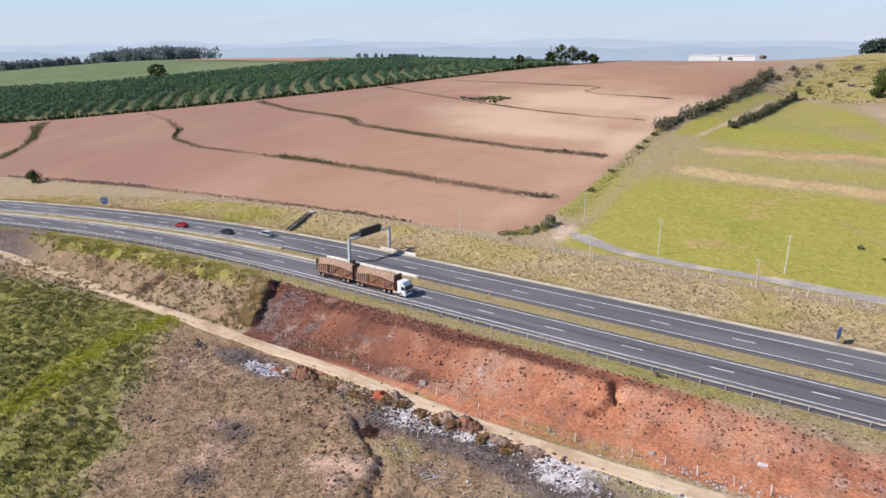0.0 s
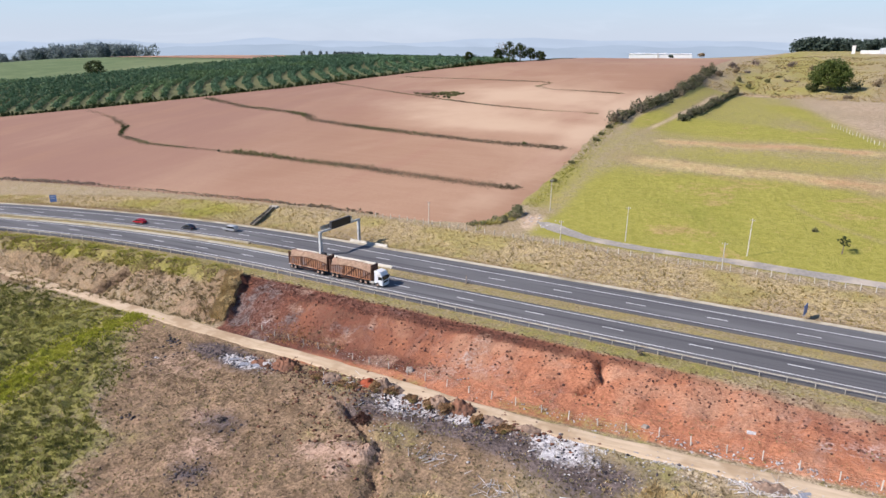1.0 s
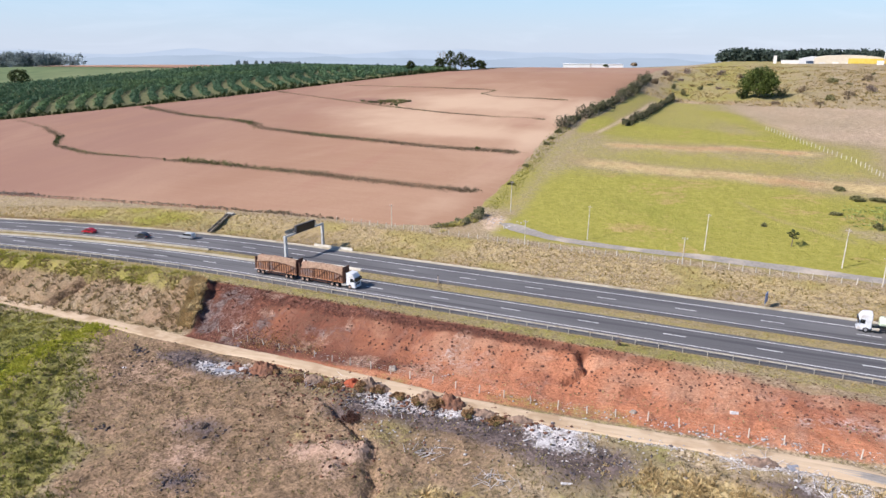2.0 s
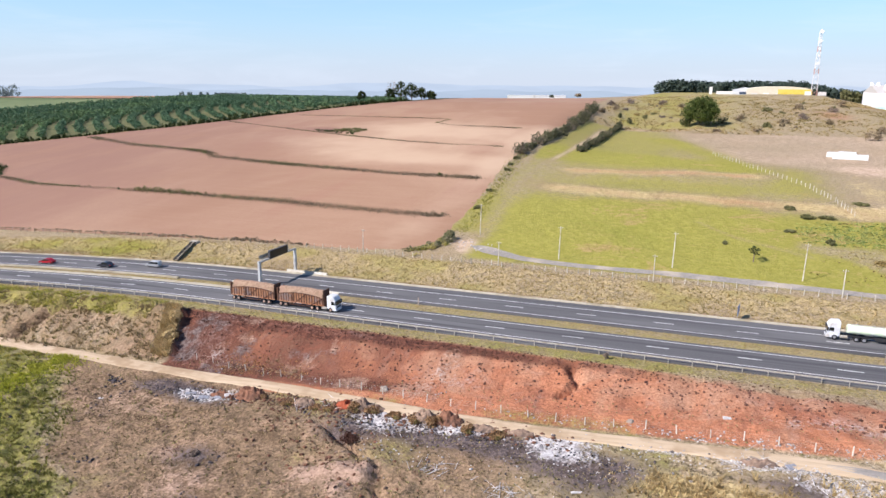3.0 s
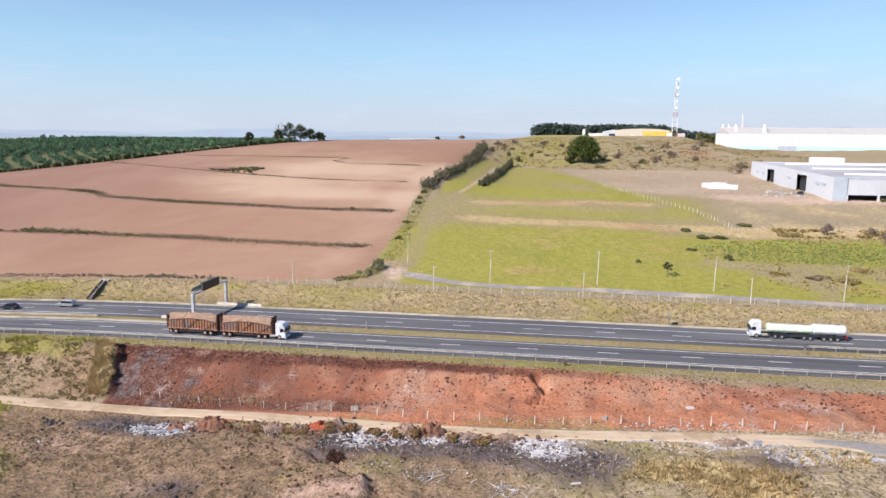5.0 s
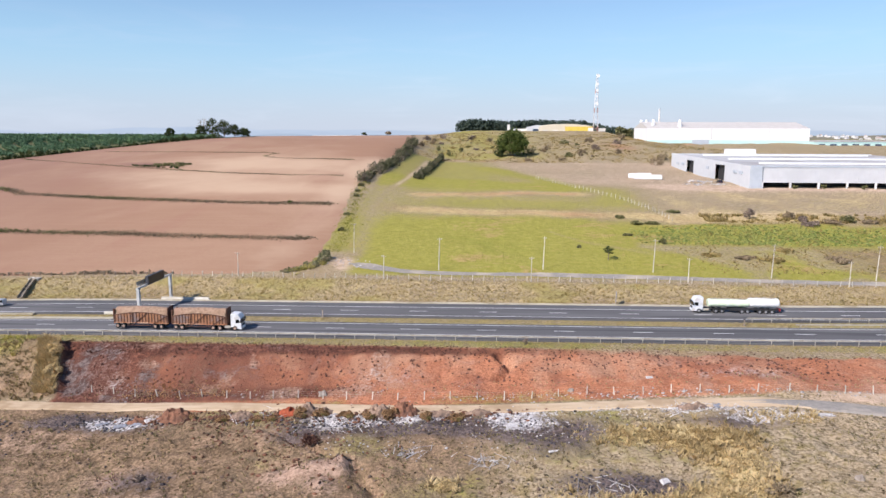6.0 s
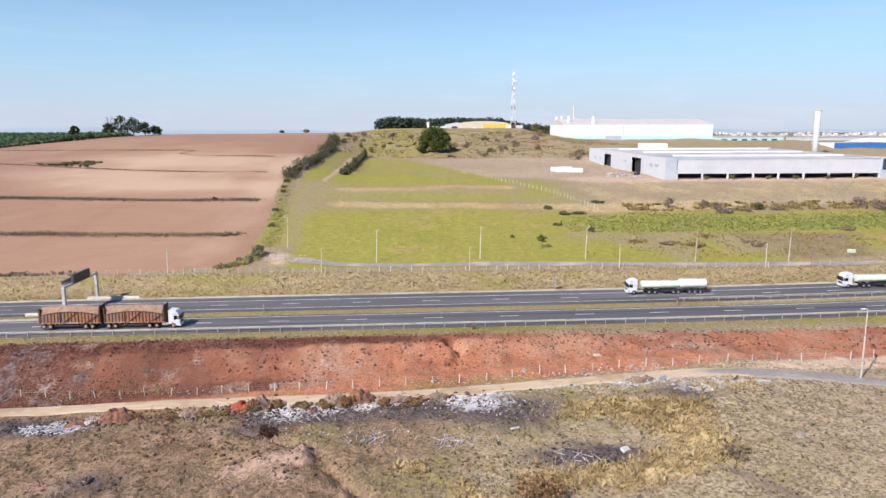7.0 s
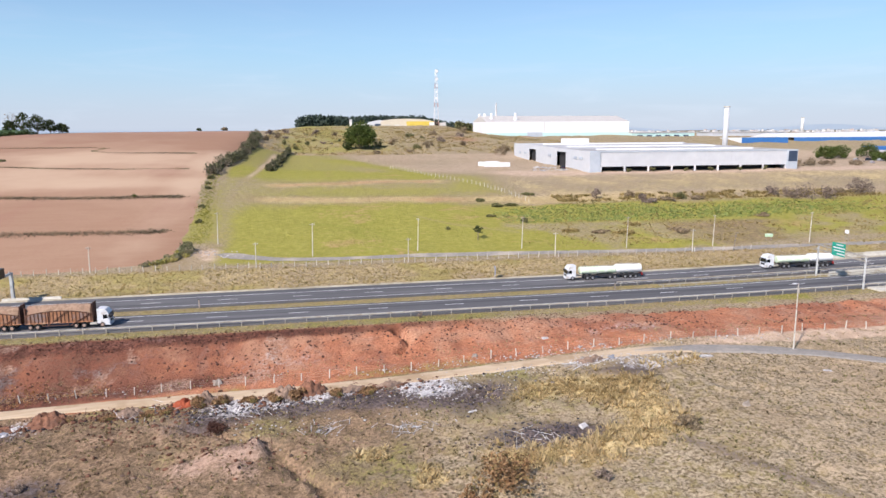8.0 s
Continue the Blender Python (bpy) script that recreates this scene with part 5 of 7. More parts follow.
def cane_trailer(truck, x_front, length, seed):
    """A ribbed cane trailer from x_front backwards, its side rails arched and its load heaped."""
    x0, x1, floor, top = x_front - length, x_front, 1.25, 4.0
    arch = lambda x: floor + 1.45 + 0.75 * math.sin(math.pi * min(1.0, max(0.0, (x - x0) / length))) ** 0.8
    rails = Geo().box(x0, x1, -0.5, -0.32, 0.92, 1.2).box(x0, x1, 0.32, 0.5, 0.92, 1.2)
    rails.box(x0, x1, -1.28, 1.28, 1.15, floor)
    bed = part("trailer_frame", rails, rust_dark, truck, "dark rusty trailer frame")
    spans = np.linspace(x0, x1, 19)
    for side in (-1, 1):
        outline = [(x0 + 0.05, floor)] + [(min(max(x, x0 + 0.05), x1 - 0.05), arch(x) - 0.04) for x in spans] + [(x1 - 0.05, floor)]
        part("side_sheet", Geo().prism(outline, side * 1.20 - 0.03, side * 1.20 + 0.03), rust_sheet, bed, "orange rusty sheet behind the ribs")
        part("top_rail", Geo().along([(x, side * 1.24, arch(x)) for x in spans], [(-0.06, -0.07), (-0.06, 0.07), (0.06, 0.07), (0.06, -0.07)]), rust_dark, bed)
        part("bottom_rail", Geo().box(x0, x1, side * 1.25 - 0.06, side * 1.25 + 0.06, floor - 0.1, floor + 0.14), rust, bed)
        for x in spans[:-1] + length / 36:
            part("rib", Geo().box(x - 0.075, x + 0.075, side * 1.25 - 0.06, side * 1.25 + 0.06, floor, arch(x) - 0.05), rust_dark, bed)
        for a, b in ((0.34, 0.62), (0.68, 0.97)):
            p, q = Vector((x0 + length * a, side * 1.33, floor - 0.5)), Vector((x0 + length * b, side * 1.33, arch(x0 + length * b) - 0.05))
            part("brace", Geo().tube(p, q, 0.085, 0.085, 6), rust_dark, bed)
        for a in (0.34, 0.64):
            part("side_ladder", Geo().box(x0 + length * a - 0.06, x0 + length * a + 0.06, side * 1.3 - 0.06, side * 1.3 + 0.06, 0.75, arch(x0 + length * a)), rust_dark, bed)
        part("side_guard", Geo().box(x0 + length * 0.24, x0 + length * 0.7, side * 1.2 - 0.04, side * 1.2 + 0.04, 0.62, 0.78), rust_dark, bed)
        part("corner_post", Geo().box(x0 - 0.04, x0 + 0.24, side * 1.2 - 0.12, side * 1.2 + 0.12, floor, top + 0.12), rust_dark, bed)
    part("headboard", Geo().box(x1 - 0.16, x1, -1.28, 1.28, floor, top + 0.62), rust_dark, bed, "tall dark headboard", 0.03)
    part("tailboard", Geo().box(x0, x0 + 0.1, -1.24, 1.24, floor, top - 0.1), rust_dark, bed)
    nx, ny = 64, 22
    gx, gy = np.meshgrid(np.linspace(x0 + 0.12, x1 - 0.17, nx), np.linspace(-1.17, 1.17, ny), indexing="ij")
    edge_z = np.array([arch(x) for x in gx[:, 0]])[:, None] - 0.02
    across = np.clip(1 - np.abs(gy / 1.17) ** 2.4, 0, 1)
    crest = top + 0.28 + 0.22 * np.sin((gx - x0) / length * math.pi)
    gz = edge_z + (crest - edge_z) * across ** 0.75 + 0.26 * (rough(gx + seed * 50, gy, 0.9, 3, seed) - 0.5) * across ** 0.4
    gz[0], gz[-1] = floor, floor
    i = np.arange(nx * ny).reshape(nx, ny)
    faces = np.stack([i[:-1, :-1], i[1:, :-1], i[1:, 1:], i[:-1, 1:]], -1).reshape(-1, 4)
    me = mesh_of("cane_load", np.stack([gx, gy, gz], -1).reshape(-1, 3), faces)
    me.materials.append(cane)
    part("cane_load", me, None, bed, "heaped load of brown cut cane")
    part("tail_light", Geo().box(x0 - 0.03, x0, -1.1, -0.8, 1.0, 1.14).box(x0 - 0.03, x0, 0.8, 1.1, 1.0, 1.14), lamp_red, bed)
    return bed


cane_truck = thing("cane_truck", (-91.2, 112.35, float(road_z(-92)) + 0.055), "white truck hauling two rusty trailers heaped with cane", "truck", "heavy trucks")
tractor_cab(cane_truck, truck_white)
part("chassis", Geo().box(-6.6, -0.6, -0.45, -0.28, 0.62, 0.92).box(-6.6, -0.6, 0.28, 0.45, 0.62, 0.92).box(-6.3, -4.3, -0.5, 0.5, 0.9, 1.12), chassis_black, cane_truck)
cane_trailer(cane_truck, -2.95, 11.7, 3)
cane_trailer(cane_truck, -15.35, 11.75, 4)
part("drawbar", Geo().tube((-14.6, 0, 0.8), (-15.6, 0, 0.8), 0.1), rust_dark, cane_truck)
add_wheels(cane_truck, (-1.35,), 1.08, 0.52, 0.34, rim_steel)
add_wheels(cane_truck, (-4.55, -5.95, -12.6, -13.85, -17.0, -18.3, -25.1, -26.35), 1.0, 0.52, 0.52, rim_steel)


def tanker(at, label):
    t = thing("tanker_truck", at, label, "truck", "heavy trucks", "", 180.0)
    tractor_cab(t, truck_white)
    part("chassis", Geo().box(-18.7, -0.6, -0.45, -0.28, 0.66, 0.95).box(-18.7, -0.6, 0.28, 0.45, 0.66, 0.95), chassis_black, t)
    for x0, x1, ry, rz, material, label_ in ((-3.4, -12.2, 1.22, 0.88, tank_green, "pale green rounded tank"), (-12.25, -18.6, 1.24, 1.05, tank_white, "plain white rounded tank")):
        n, geo, rings = 24, Geo(), []
        for x, k in ((x0, 0.82), (x0 - 0.18, 0.97), (x0 - 0.4, 1.0), (x1 + 0.4, 1.0), (x1 + 0.18, 0.97), (x1, 0.82)):
            rings.append([(x, math.cos(a) * ry * k, 1.25 + rz + math.sin(a) * rz * k) for a in np.linspace(0, 2 * math.pi, n, endpoint=False)])
        verts = [p for r in rings for p in r]
        faces = [(i * n + j, i * n + (j + 1) % n, (i + 1) * n + (j + 1) % n, (i + 1) * n + j) for i in range(5) for j in range(n)]
        geo.add(verts, faces + [tuple(range(n)), tuple(range(5 * n, 6 * n))])
        tank = part("tank", geo, material, t, label_, 0, True)
        part("walkway", Geo().box(x1 + 0.6, x0 - 0.6, -0.28, 0.28, 1.25 + 2 * rz - 0.03, 1.25 + 2 * rz + 0.06), galvanised, tank)
        for q in np.linspace(x0 - 1.6, x1 + 1.6, 3):
            part("hatch", Geo().tube((q, 0, 1.25 + 2 * rz), (q, 0, 1.25 + 2 * rz + 0.18), 0.27, 0.27, 12), galvanised, tank)
    for side in (-1, 1):
        part("side_guard", Geo().box(-11.6, -8.0, side * 1.15 - 0.05, side * 1.15 + 0.05, 0.62, 1.12), chassis_black, t)
        part("mudguard", Geo().box(-6.6, -3.9, side * 1.15 - 0.12, side * 1.15 + 0.12, 1.02, 1.14), chassis_black, t)
        part("hose_tube", Geo().tube((-7.9, side * 1.0, 1.15), (-18.3, side * 1.0, 1.15), 0.1, 0.1, 8), chassis_black, t)
    part("rear_bumper", Geo().box(-18.95, -18.75, -1.2, 1.2, 0.5, 0.72), chassis_black, t)
    part("rear_plate", Geo().box(-18.8, -18.7, -1.15, 1.15, 0.7, 1.25), lamp_red, t)
    add_wheels(t, (-1.35,), 1.08, 0.52, 0.34, rim_alloy)
    add_wheels(t, (-5.0, -6.3, -10.6, -11.8, -14.4, -15.7, -17.0), 1.0, 0.52, 0.5, rim_alloy)
    return t


tanker((4.2, 131.2, float(road_z(10)) + 0.05), "white tanker truck with pale green and white tanks")
tanker((56.0, 131.2 + float(bend(60)), float(road_z(64)) + 0.05), "white tanker truck following at a distance")


def car(name, at, turn, paint, label, tall=1.48, boxy=False):
    """A small road car whose middle is at x = 0, facing along x."""
    t = thing(name, at, label, "car", "cars on the highway", "", turn)
    if boxy:
        side = [(2.2, 0.35), (2.25, 0.8), (1.2, 1.02), (0.65, tall), (-1.9, tall), (-2.1, 0.95), (-2.15, 0.35)]
        glass = [(1.12, 1.04), (0.66, tall - 0.1), (-1.85, tall - 0.1), (-2.0, 1.04)]
    else:
        side = [(2.05, 0.32), (2.1, 0.66), (1.1, 0.92), (0.35, tall), (-0.95, tall), (-1.75, 0.98), (-2.02, 0.90), (-2.05, 0.35)]
        glass = [(1.0, 0.95), (0.34, tall - 0.08), (-0.92, tall - 0.08), (-1.62, 0.98)]
    part("body", Geo().prism(side, -0.85, 0.85), paint, t, bevel=0.07)
    part("windows", Geo().prism(glass, -0.862, 0.862), glass_dark, t, "dark side windows")
    part("windscreen", Geo().prism([(glass[0][0] + 0.03, glass[0][1]), (glass[1][0] + 0.03, glass[1][1]), (glass[1][0] - 0.1, glass[1][1]), (glass[0][0] - 0.1, glass[0][1])], -0.74, 0.74), glass_dark, t)
    for s in (-1, 1):
        part("headlight", Geo().box(1.98, 2.08 if not boxy else 2.2, s * 0.62 - 0.16, s * 0.62 + 0.16, 0.56, 0.72), lamp_glass, t)
        part("tail_light", Geo().box(-2.12, -1.98, s * 0.68 - 0.12, s * 0.68 + 0.12, 0.62, 0.84), lamp_red, t)
    add_wheels(t, (1.28, -1.28), 0.76, 0.31, 0.2, rim_alloy)
    return t


car_red = surface("red_car_paint", (0.36, 0.012, 0.022), (0.42, 0.02, 0.03), 1.0, rough=0.25, gloss=0.6)
car_navy = surface("dark_car_paint", (0.020, 0.024, 0.034), (0.03, 0.034, 0.045), 1.0, rough=0.25, gloss=0.6)
car_silver = surface("silver_car_paint", (0.36, 0.37, 0.38), (0.44, 0.45, 0.46), 1.0, rough=0.3, metal=0.3, gloss=0.6)
for name, x, v, paint, label, tall, boxy in (
        ("red_car", -188, 126.9, car_red, "red hatchback driving on the highway", 1.46, False),
        ("dark_car", -169.5, 126.9, car_navy, "dark blue saloon driving on the highway", 1.5, False),
        ("silver_car", -157.2, 130.3, car_silver, "silver estate car driving on the highway", 1.7, True)):
    slope = math.degrees(math.atan(float(bend(x + 1) - bend(x - 1)) / 2))
    car(name, (x, v + float(bend(x)), float(road_z(x)) + 0.05), 180 + slope, paint, label, tall, boxy)

for name, x, y, turn, paint, label, tall, boxy in (
        ("parked_car", 66.0, 318.6, 95, car_navy, "dark car parked at the warehouse door", 1.5, False),
        ("parked_car", 260.3, 353.9, 20, car_silver, "silver car parked under the trees", 1.5, False),
        ("parked_car", 266.0, 351.0, 20, car_navy, "dark car parked under the trees", 1.7, True),
        ("parked_car", 272.5, 349.0, 20, car_silver, "silver estate car parked under the trees", 1.7, True),
        ("parked_car", 251.0, 330.0, 40, car_silver, "silver car parked beside the yard", 1.5, False)):
    car(name, (x, y, level(x, y) + 0.02), turn, paint, label, tall, boxy)

# ---- gantries, signs, poles, fences ----
sign_blue = surface("blue_sign", (0.14, 0.23, 0.46), (0.18, 0.28, 0.52), 1.0, rough=0.5)
sign_green = surface("green_sign", (0.008, 0.30, 0.21), (0.012, 0.35, 0.25), 1.0, rough=0.5)
sign_pale = plain("pale_green_sign", (0.42, 0.60, 0.40), 0.5)
sign_white = plain("sign_white", (0.75, 0.76, 0.76), 0.5)

gantry_steel = surface("grey_painted_steel", (0.46, 0.47, 0.46), (0.55, 0.56, 0.55), 1.0, (0.36, 0.36, 0.35), 0.5, 0.55)
case_grey = plain("dark_grey_case", (0.07, 0.07, 0.075), 0.5)
gantry = thing("message_sign_gantry", (-119.3, 0, 3.85), "white steel gantry carrying a black message panel over the road", "gantry", "road gantries")
for y in (123.5, 139.0):
    col = part("column", Geo().box(-0.33, 0.33, y - 0.33, y + 0.33, -0.4, 6.35), gantry_steel, gantry, bevel=0.05)
    part("base_plate", Geo().box(-0.55, 0.55, y - 0.55, y + 0.55, -0.5, 0.22), concrete, col, bevel=0.05)
part("beam", Geo().box(-0.22, 0.22, 123.3, 139.3, 5.9, 6.35), gantry_steel, gantry, bevel=0.05)
part("walkway", Geo().box(-1.0, -0.3, 124.8, 137.5, 6.35, 6.45).box(-1.0, -0.95, 124.8, 137.5, 6.5, 7.3), galvanised, gantry)
panel = part("panel_case", Geo().box(-0.25, 0.45, 127.5, 135.2, 6.05, 8.1), case_grey, gantry, "dark grey metal case", 0.04)
part("display", Geo().box(0.45, 0.50, 127.6, 135.1, 6.12, 8.03), black_panel, panel, "blank black message display")
part("controller_box", Geo().box(0.7, 1.9, 122.6, 123.6, 0.0, 1.25), chassis_black, gantry, "dark control cabinet", 0.04)


def barrier(name, v, x0, x1, label, tall=0.82):
    """A concrete barrier with sloping feet."""
    geo = Geo().along(road_line(v, x0, x1, 3.0), [(-0.32, -0.3), (-0.32, 0.1), (-0.14, 0.32), (-0.09, tall), (0.09, tall), (0.14, 0.32), (0.32, 0.1), (0.32, -0.3)])
    return solid(name, geo, concrete, label, "barrier", "concrete barriers")


barrier("concrete_barrier", 120.6, -123, -112, "pale concrete barrier in the median below the gantry", 0.6)
barrier("concrete_barrier", 124.3, -128, -96, "low concrete kerb wall on the median's far side", 0.32)
barrier("concrete_barrier", 137.6, -121, -109, "concrete barrier at the foot of the gantry", 0.6)
barrier("concrete_barrier", 138.2, 70, 170, "pale concrete barrier past the second gantry", 1.1)
barrier("concrete_barrier", 120.0, 66, 170, "long concrete wall in the median", 1.0)
pad = Geo().along(road_line(121.7, 70, 220), [(-2.1, -0.3), (-2.1, 0.14), (2.1, 0.14), (2.1, -0.3)])
solid("median_pavement", pad, concrete, "pale concrete paving in the median", "pavement", kind="structure")
pad = Geo().along(road_line(106.0, 66, 220), [(-1.9, -0.3), (-1.9, 0.1), (1.6, 0.1), (1.6, -0.3)])
solid("shoulder_pavement", pad, concrete, "pale concrete paving beside the guardrail", "pavement", kind="structure")

second = thing("sign_gantry", (64.5, 0, 5.75), "steel truss gantry carrying a green direction sign", "gantry", "road gantries")
for y in (109.3, 124.5):
    part("column", Geo().tube((0, y, -0.4), (0, y, 6.9), 0.24, 0.2, 12), gantry_steel, second)
for dz in (6.1, 7.2):
    for dx in (-0.4, 0.4):
        part("chord", Geo().tube((dx, 108.8, dz), (dx, 126.0, dz), 0.08, 0.08, 6), galvanised, second)
for k, y in enumerate(np.arange(108.8, 125.6, 1.4)):
    part("lattice", Geo().tube((-0.4, y, 6.1), (-0.4, y + 1.4, 7.2), 0.045, 0.045, 5).tube((0.4, y, 7.2), (0.4, y + 1.4, 6.1), 0.045, 0.045, 5), galvanised, second)
board = part("sign_board", Geo().box(-0.62, -0.54, 115.0, 119.2, 5.9, 8.9), sign_green, second, "green direction board with white lines of writing")
for k, (a, b) in enumerate(((115.6, 117.9), (115.0, 118.8), (115.2, 118.5), (115.0, 117.5))):
    z = 8.45 - 0.68 * k
    part("writing_bar", Geo().box(-0.645, -0.622, a, b, z - 0.13, z + 0.13), sign_white, board)


def plate_sign(name, at, wide, tall, lift, turn, face, label, bars=0):
    """A plate on two posts, its face towards local x."""
    t = thing(name, at, label, "road sign", "road signs", "", turn)
    for y in (-wide * 0.3, wide * 0.3):
        part("post", Geo().tube((-0.06, y, -0.4), (-0.06, y, lift + tall), 0.045, 0.045, 6), galvanised, t)
    p = part("plate", Geo().box(0, 0.04, -wide / 2, wide / 2, lift, lift + tall), face, t, bevel=0.01)
    for k in range(bars):
        z = lift + tall * (0.8 - 0.28 * k)
        part("writing_bar", Geo().box(0.041, 0.055, -wide * 0.36, wide * 0.3, z - 0.07, z + 0.07), sign_white, p)
    return t


plate_sign("blue_sign", (-11.2, 137.9, 4.95), 2.7, 2.1, 0.9, -9, sign_blue, "blue service sign on posts beside the road")
plate_sign("blue_sign", (-240.5, 126.2, level(-240.5, 126.2)), 2.2, 2.4, 0.7, -50, sign_blue, "blue service sign on posts beside the curve", 2)
plate_sign("green_sign", (79.5, 166, level(79.5, 166)), 2.2, 1.0, 1.2, 250, sign_pale, "small pale green sign beside the service road", 1)
plate_sign("white_sign", (88, 144.5, level(88, 144.5)), 1.1, 1.0, 6.2, 200, sign_white, "small white sign on a tall post")
stake = thing("marker_stake", (-77.4, 123.6, float(road_z(-77))), "thin dark marker stake in the median", "stake")
part("shaft", Geo().box(-0.09, 0.09, -0.09, 0.09, -0.3, 1.5), grey_wood, stake)
part("cap", Geo().box(-0.13, 0.13, -0.13, 0.13, 1.5, 1.6), chassis_black, stake)
stake = thing("marker_stake", (12.5, 121.5, float(road_z(12))), "low dark marker post in the median", "stake")
part("shaft", Geo().box(-0.12, 0.12, -0.12, 0.12, -0.3, 1.0), grey_wood, stake)
part("cap", Geo().box(-0.16, 0.16, -0.16, 0.16, 1.0, 1.1), chassis_black, stake)


def street_pole(name, at, tall, arm, label, lean=(0, 0), material=None, category="utility pole"):
    """A tapered concrete pole with a lamp arm or a cross-arm."""
    t = thing(name, (at[0], at[1], level(at[0], at[1])), label, category, "poles")
    top = (lean[0], lean[1], tall)
    part("shaft", Geo().tube((0, 0, -0.5), top, 0.14, 0.085, 8), material or post_concrete, t)
    if arm == "lamp":
        a = part("lamp_arm", Geo().tube((top[0], top[1], tall - 0.2), (top[0] - 0.9, top[1] - 0.6, tall + 0.15), 0.04, 0.03, 6), galvanised, t)
        part("lamp_head", Geo().box(top[0] - 1.45, top[0] - 0.8, top[1] - 0.8, top[1] - 0.5, tall + 0.10, tall + 0.24), sign_white, a, bevel=0.03)
    else:
        a = part("cross_arm", Geo().box(top[0] - 0.6, top[0] + 0.6, top[1] - 0.05, top[1] + 0.05, tall - 0.5, tall - 0.38), grey_wood, t)
        for dx in (-0.5, 0.0, 0.5):
            part("insulator", Geo().tube((top[0] + dx, top[1], tall - 0.38), (top[0] + dx, top[1], tall - 0.2), 0.05, 0.04, 6), sign_white, a)
    return t


for x, y in ((-82, 181), (-55.2, 166.8), (-26.3, 167.6), (3.4, 166.9), (33.8, 164.5), (60, 163.5), (90, 162)):
    street_pole("utility_pole", (x, y), 9.2, "cross", "slim concrete utility pole beside the service road", (0.25, 0.0))
for x, y in ((-109.5, 158.6), (-69.2, 157.6), (-30, 157.9), (10.8, 159.2), (50.8, 158.2)):
    street_pole("utility_pole", (x, y), 6.6, "cross", "short concrete utility pole by the verge fence", (0.05, 0.1))
street_pole("leaning_pole", (63, 157.6), 5.6, "cross", "leaning wooden pole by the verge", (0.7, 0.0), grey_wood)
street_pole("lamp_pole", (25.1, 77.0), 11.2, "lamp", "tall concrete lamp pole at the end of the track", (0.1, 0.2))


def fence(name, places, spacing, tall, material, label, seed, wires=3):
    """Posts with strained wires along level places."""
    rng = np.random.default_rng(seed)
    t = thing(name, (0, 0, 0), label, "fence", "fences")
    pts = np.array(places, float)
    run = np.concatenate([[0], np.cumsum(np.hypot(*np.diff(pts, axis=0).T))])
    meshes = [Geo().tube((0, 0, -0.4), (rng.normal() * 0.05, rng.normal() * 0.05, tall * k), 0.10, 0.085, 5).mesh("post", material) for k in (1.0, 0.92, 1.06)]
    tops = []
    for i, s in enumerate(np.arange(0, run[-1], spacing)):
        x, y = np.interp(s, run, pts[:, 0]) + rng.normal() * 0.08, np.interp(s, run, pts[:, 1]) + rng.normal() * 0.12
        z = level(x, y)
        p = part("post", meshes[i % 3], None, t, at=(x, y, z))
        p.rotation_euler = (rng.normal() * 0.05, rng.normal() * 0.05, rng.uniform(0, 3))
        tops.append((x, y, z))
    for k in range(wires):
        geo = Geo()
        for a, b in zip(tops, tops[1:]):
            h = tall * (0.35 + 0.28 * k)
            geo.tube((a[0], a[1], a[2] + h), (b[0], b[1], b[2] + h), 0.008, 0.008, 3)
        part("wire", geo, galvanised, t)
    return t


fence("verge_fence", [(-128, 158.0), (-109, 158.2), (-93, 157.8), (-60, 157.4), (-30, 158.0), (15, 158.8), (70, 157.8)], 2.85, 1.45, post_concrete, "pale concrete post fence along the verge", 401)
fence("field_fence", [(-340, 131.5), (-270, 145), (-208, 152.4), (-157, 157.4), (-129, 158.0)], 3.0, 1.2, grey_wood, "grey wooden post fence along the field", 402)
fence("bank_fence", [(-112, 91.5), (-92, 88.8), (-75, 87.4), (-58, 85.2), (-40, 84.2), (-15, 84.3), (0, 83.6), (14, 83.6), (24, 85), (35, 85.5), (62, 86)], 4.4, 1.35, post_concrete, "leaning concrete post fence at the bank's foot", 403)
fence("yard_fence", [(-20, 330), (-12, 312), (-4, 296), (6, 277), (13, 264), (18.5, 245), (22.5, 224)], 2.9, 1.7, post_concrete, "pale post fence crossing the meadow", 404, 2)

# drain channel down the verge
old_concrete = surface("old_concrete", (0.20, 0.165, 0.12), (0.32, 0.27, 0.20), 0.8, (0.08, 0.07, 0.05), 0.3, 0.95)
chan = Geo().along([(-157.2, 136.9, 4.0), (-160, 142.5, 4.25), (-163, 149, 4.6), (-164.5, 153, 5.2)], [(-0.65, -0.3), (-0.65, 0.22), (-0.45, 0.22), (-0.3, -0.12), (0.3, -0.12), (0.45, 0.22), (0.65, 0.22), (0.65, -0.3)])
solid("drain_channel", chan, old_concrete, "stepped concrete drain channel down the verge", "drain", kind="structure")
solid("culvert_head", Geo().box(-165.8, -163.0, 152.6, 154.2, 4.2, 5.3), post_concrete, "concrete culvert head at the verge", "culvert", kind="structure", bevel=0.06)

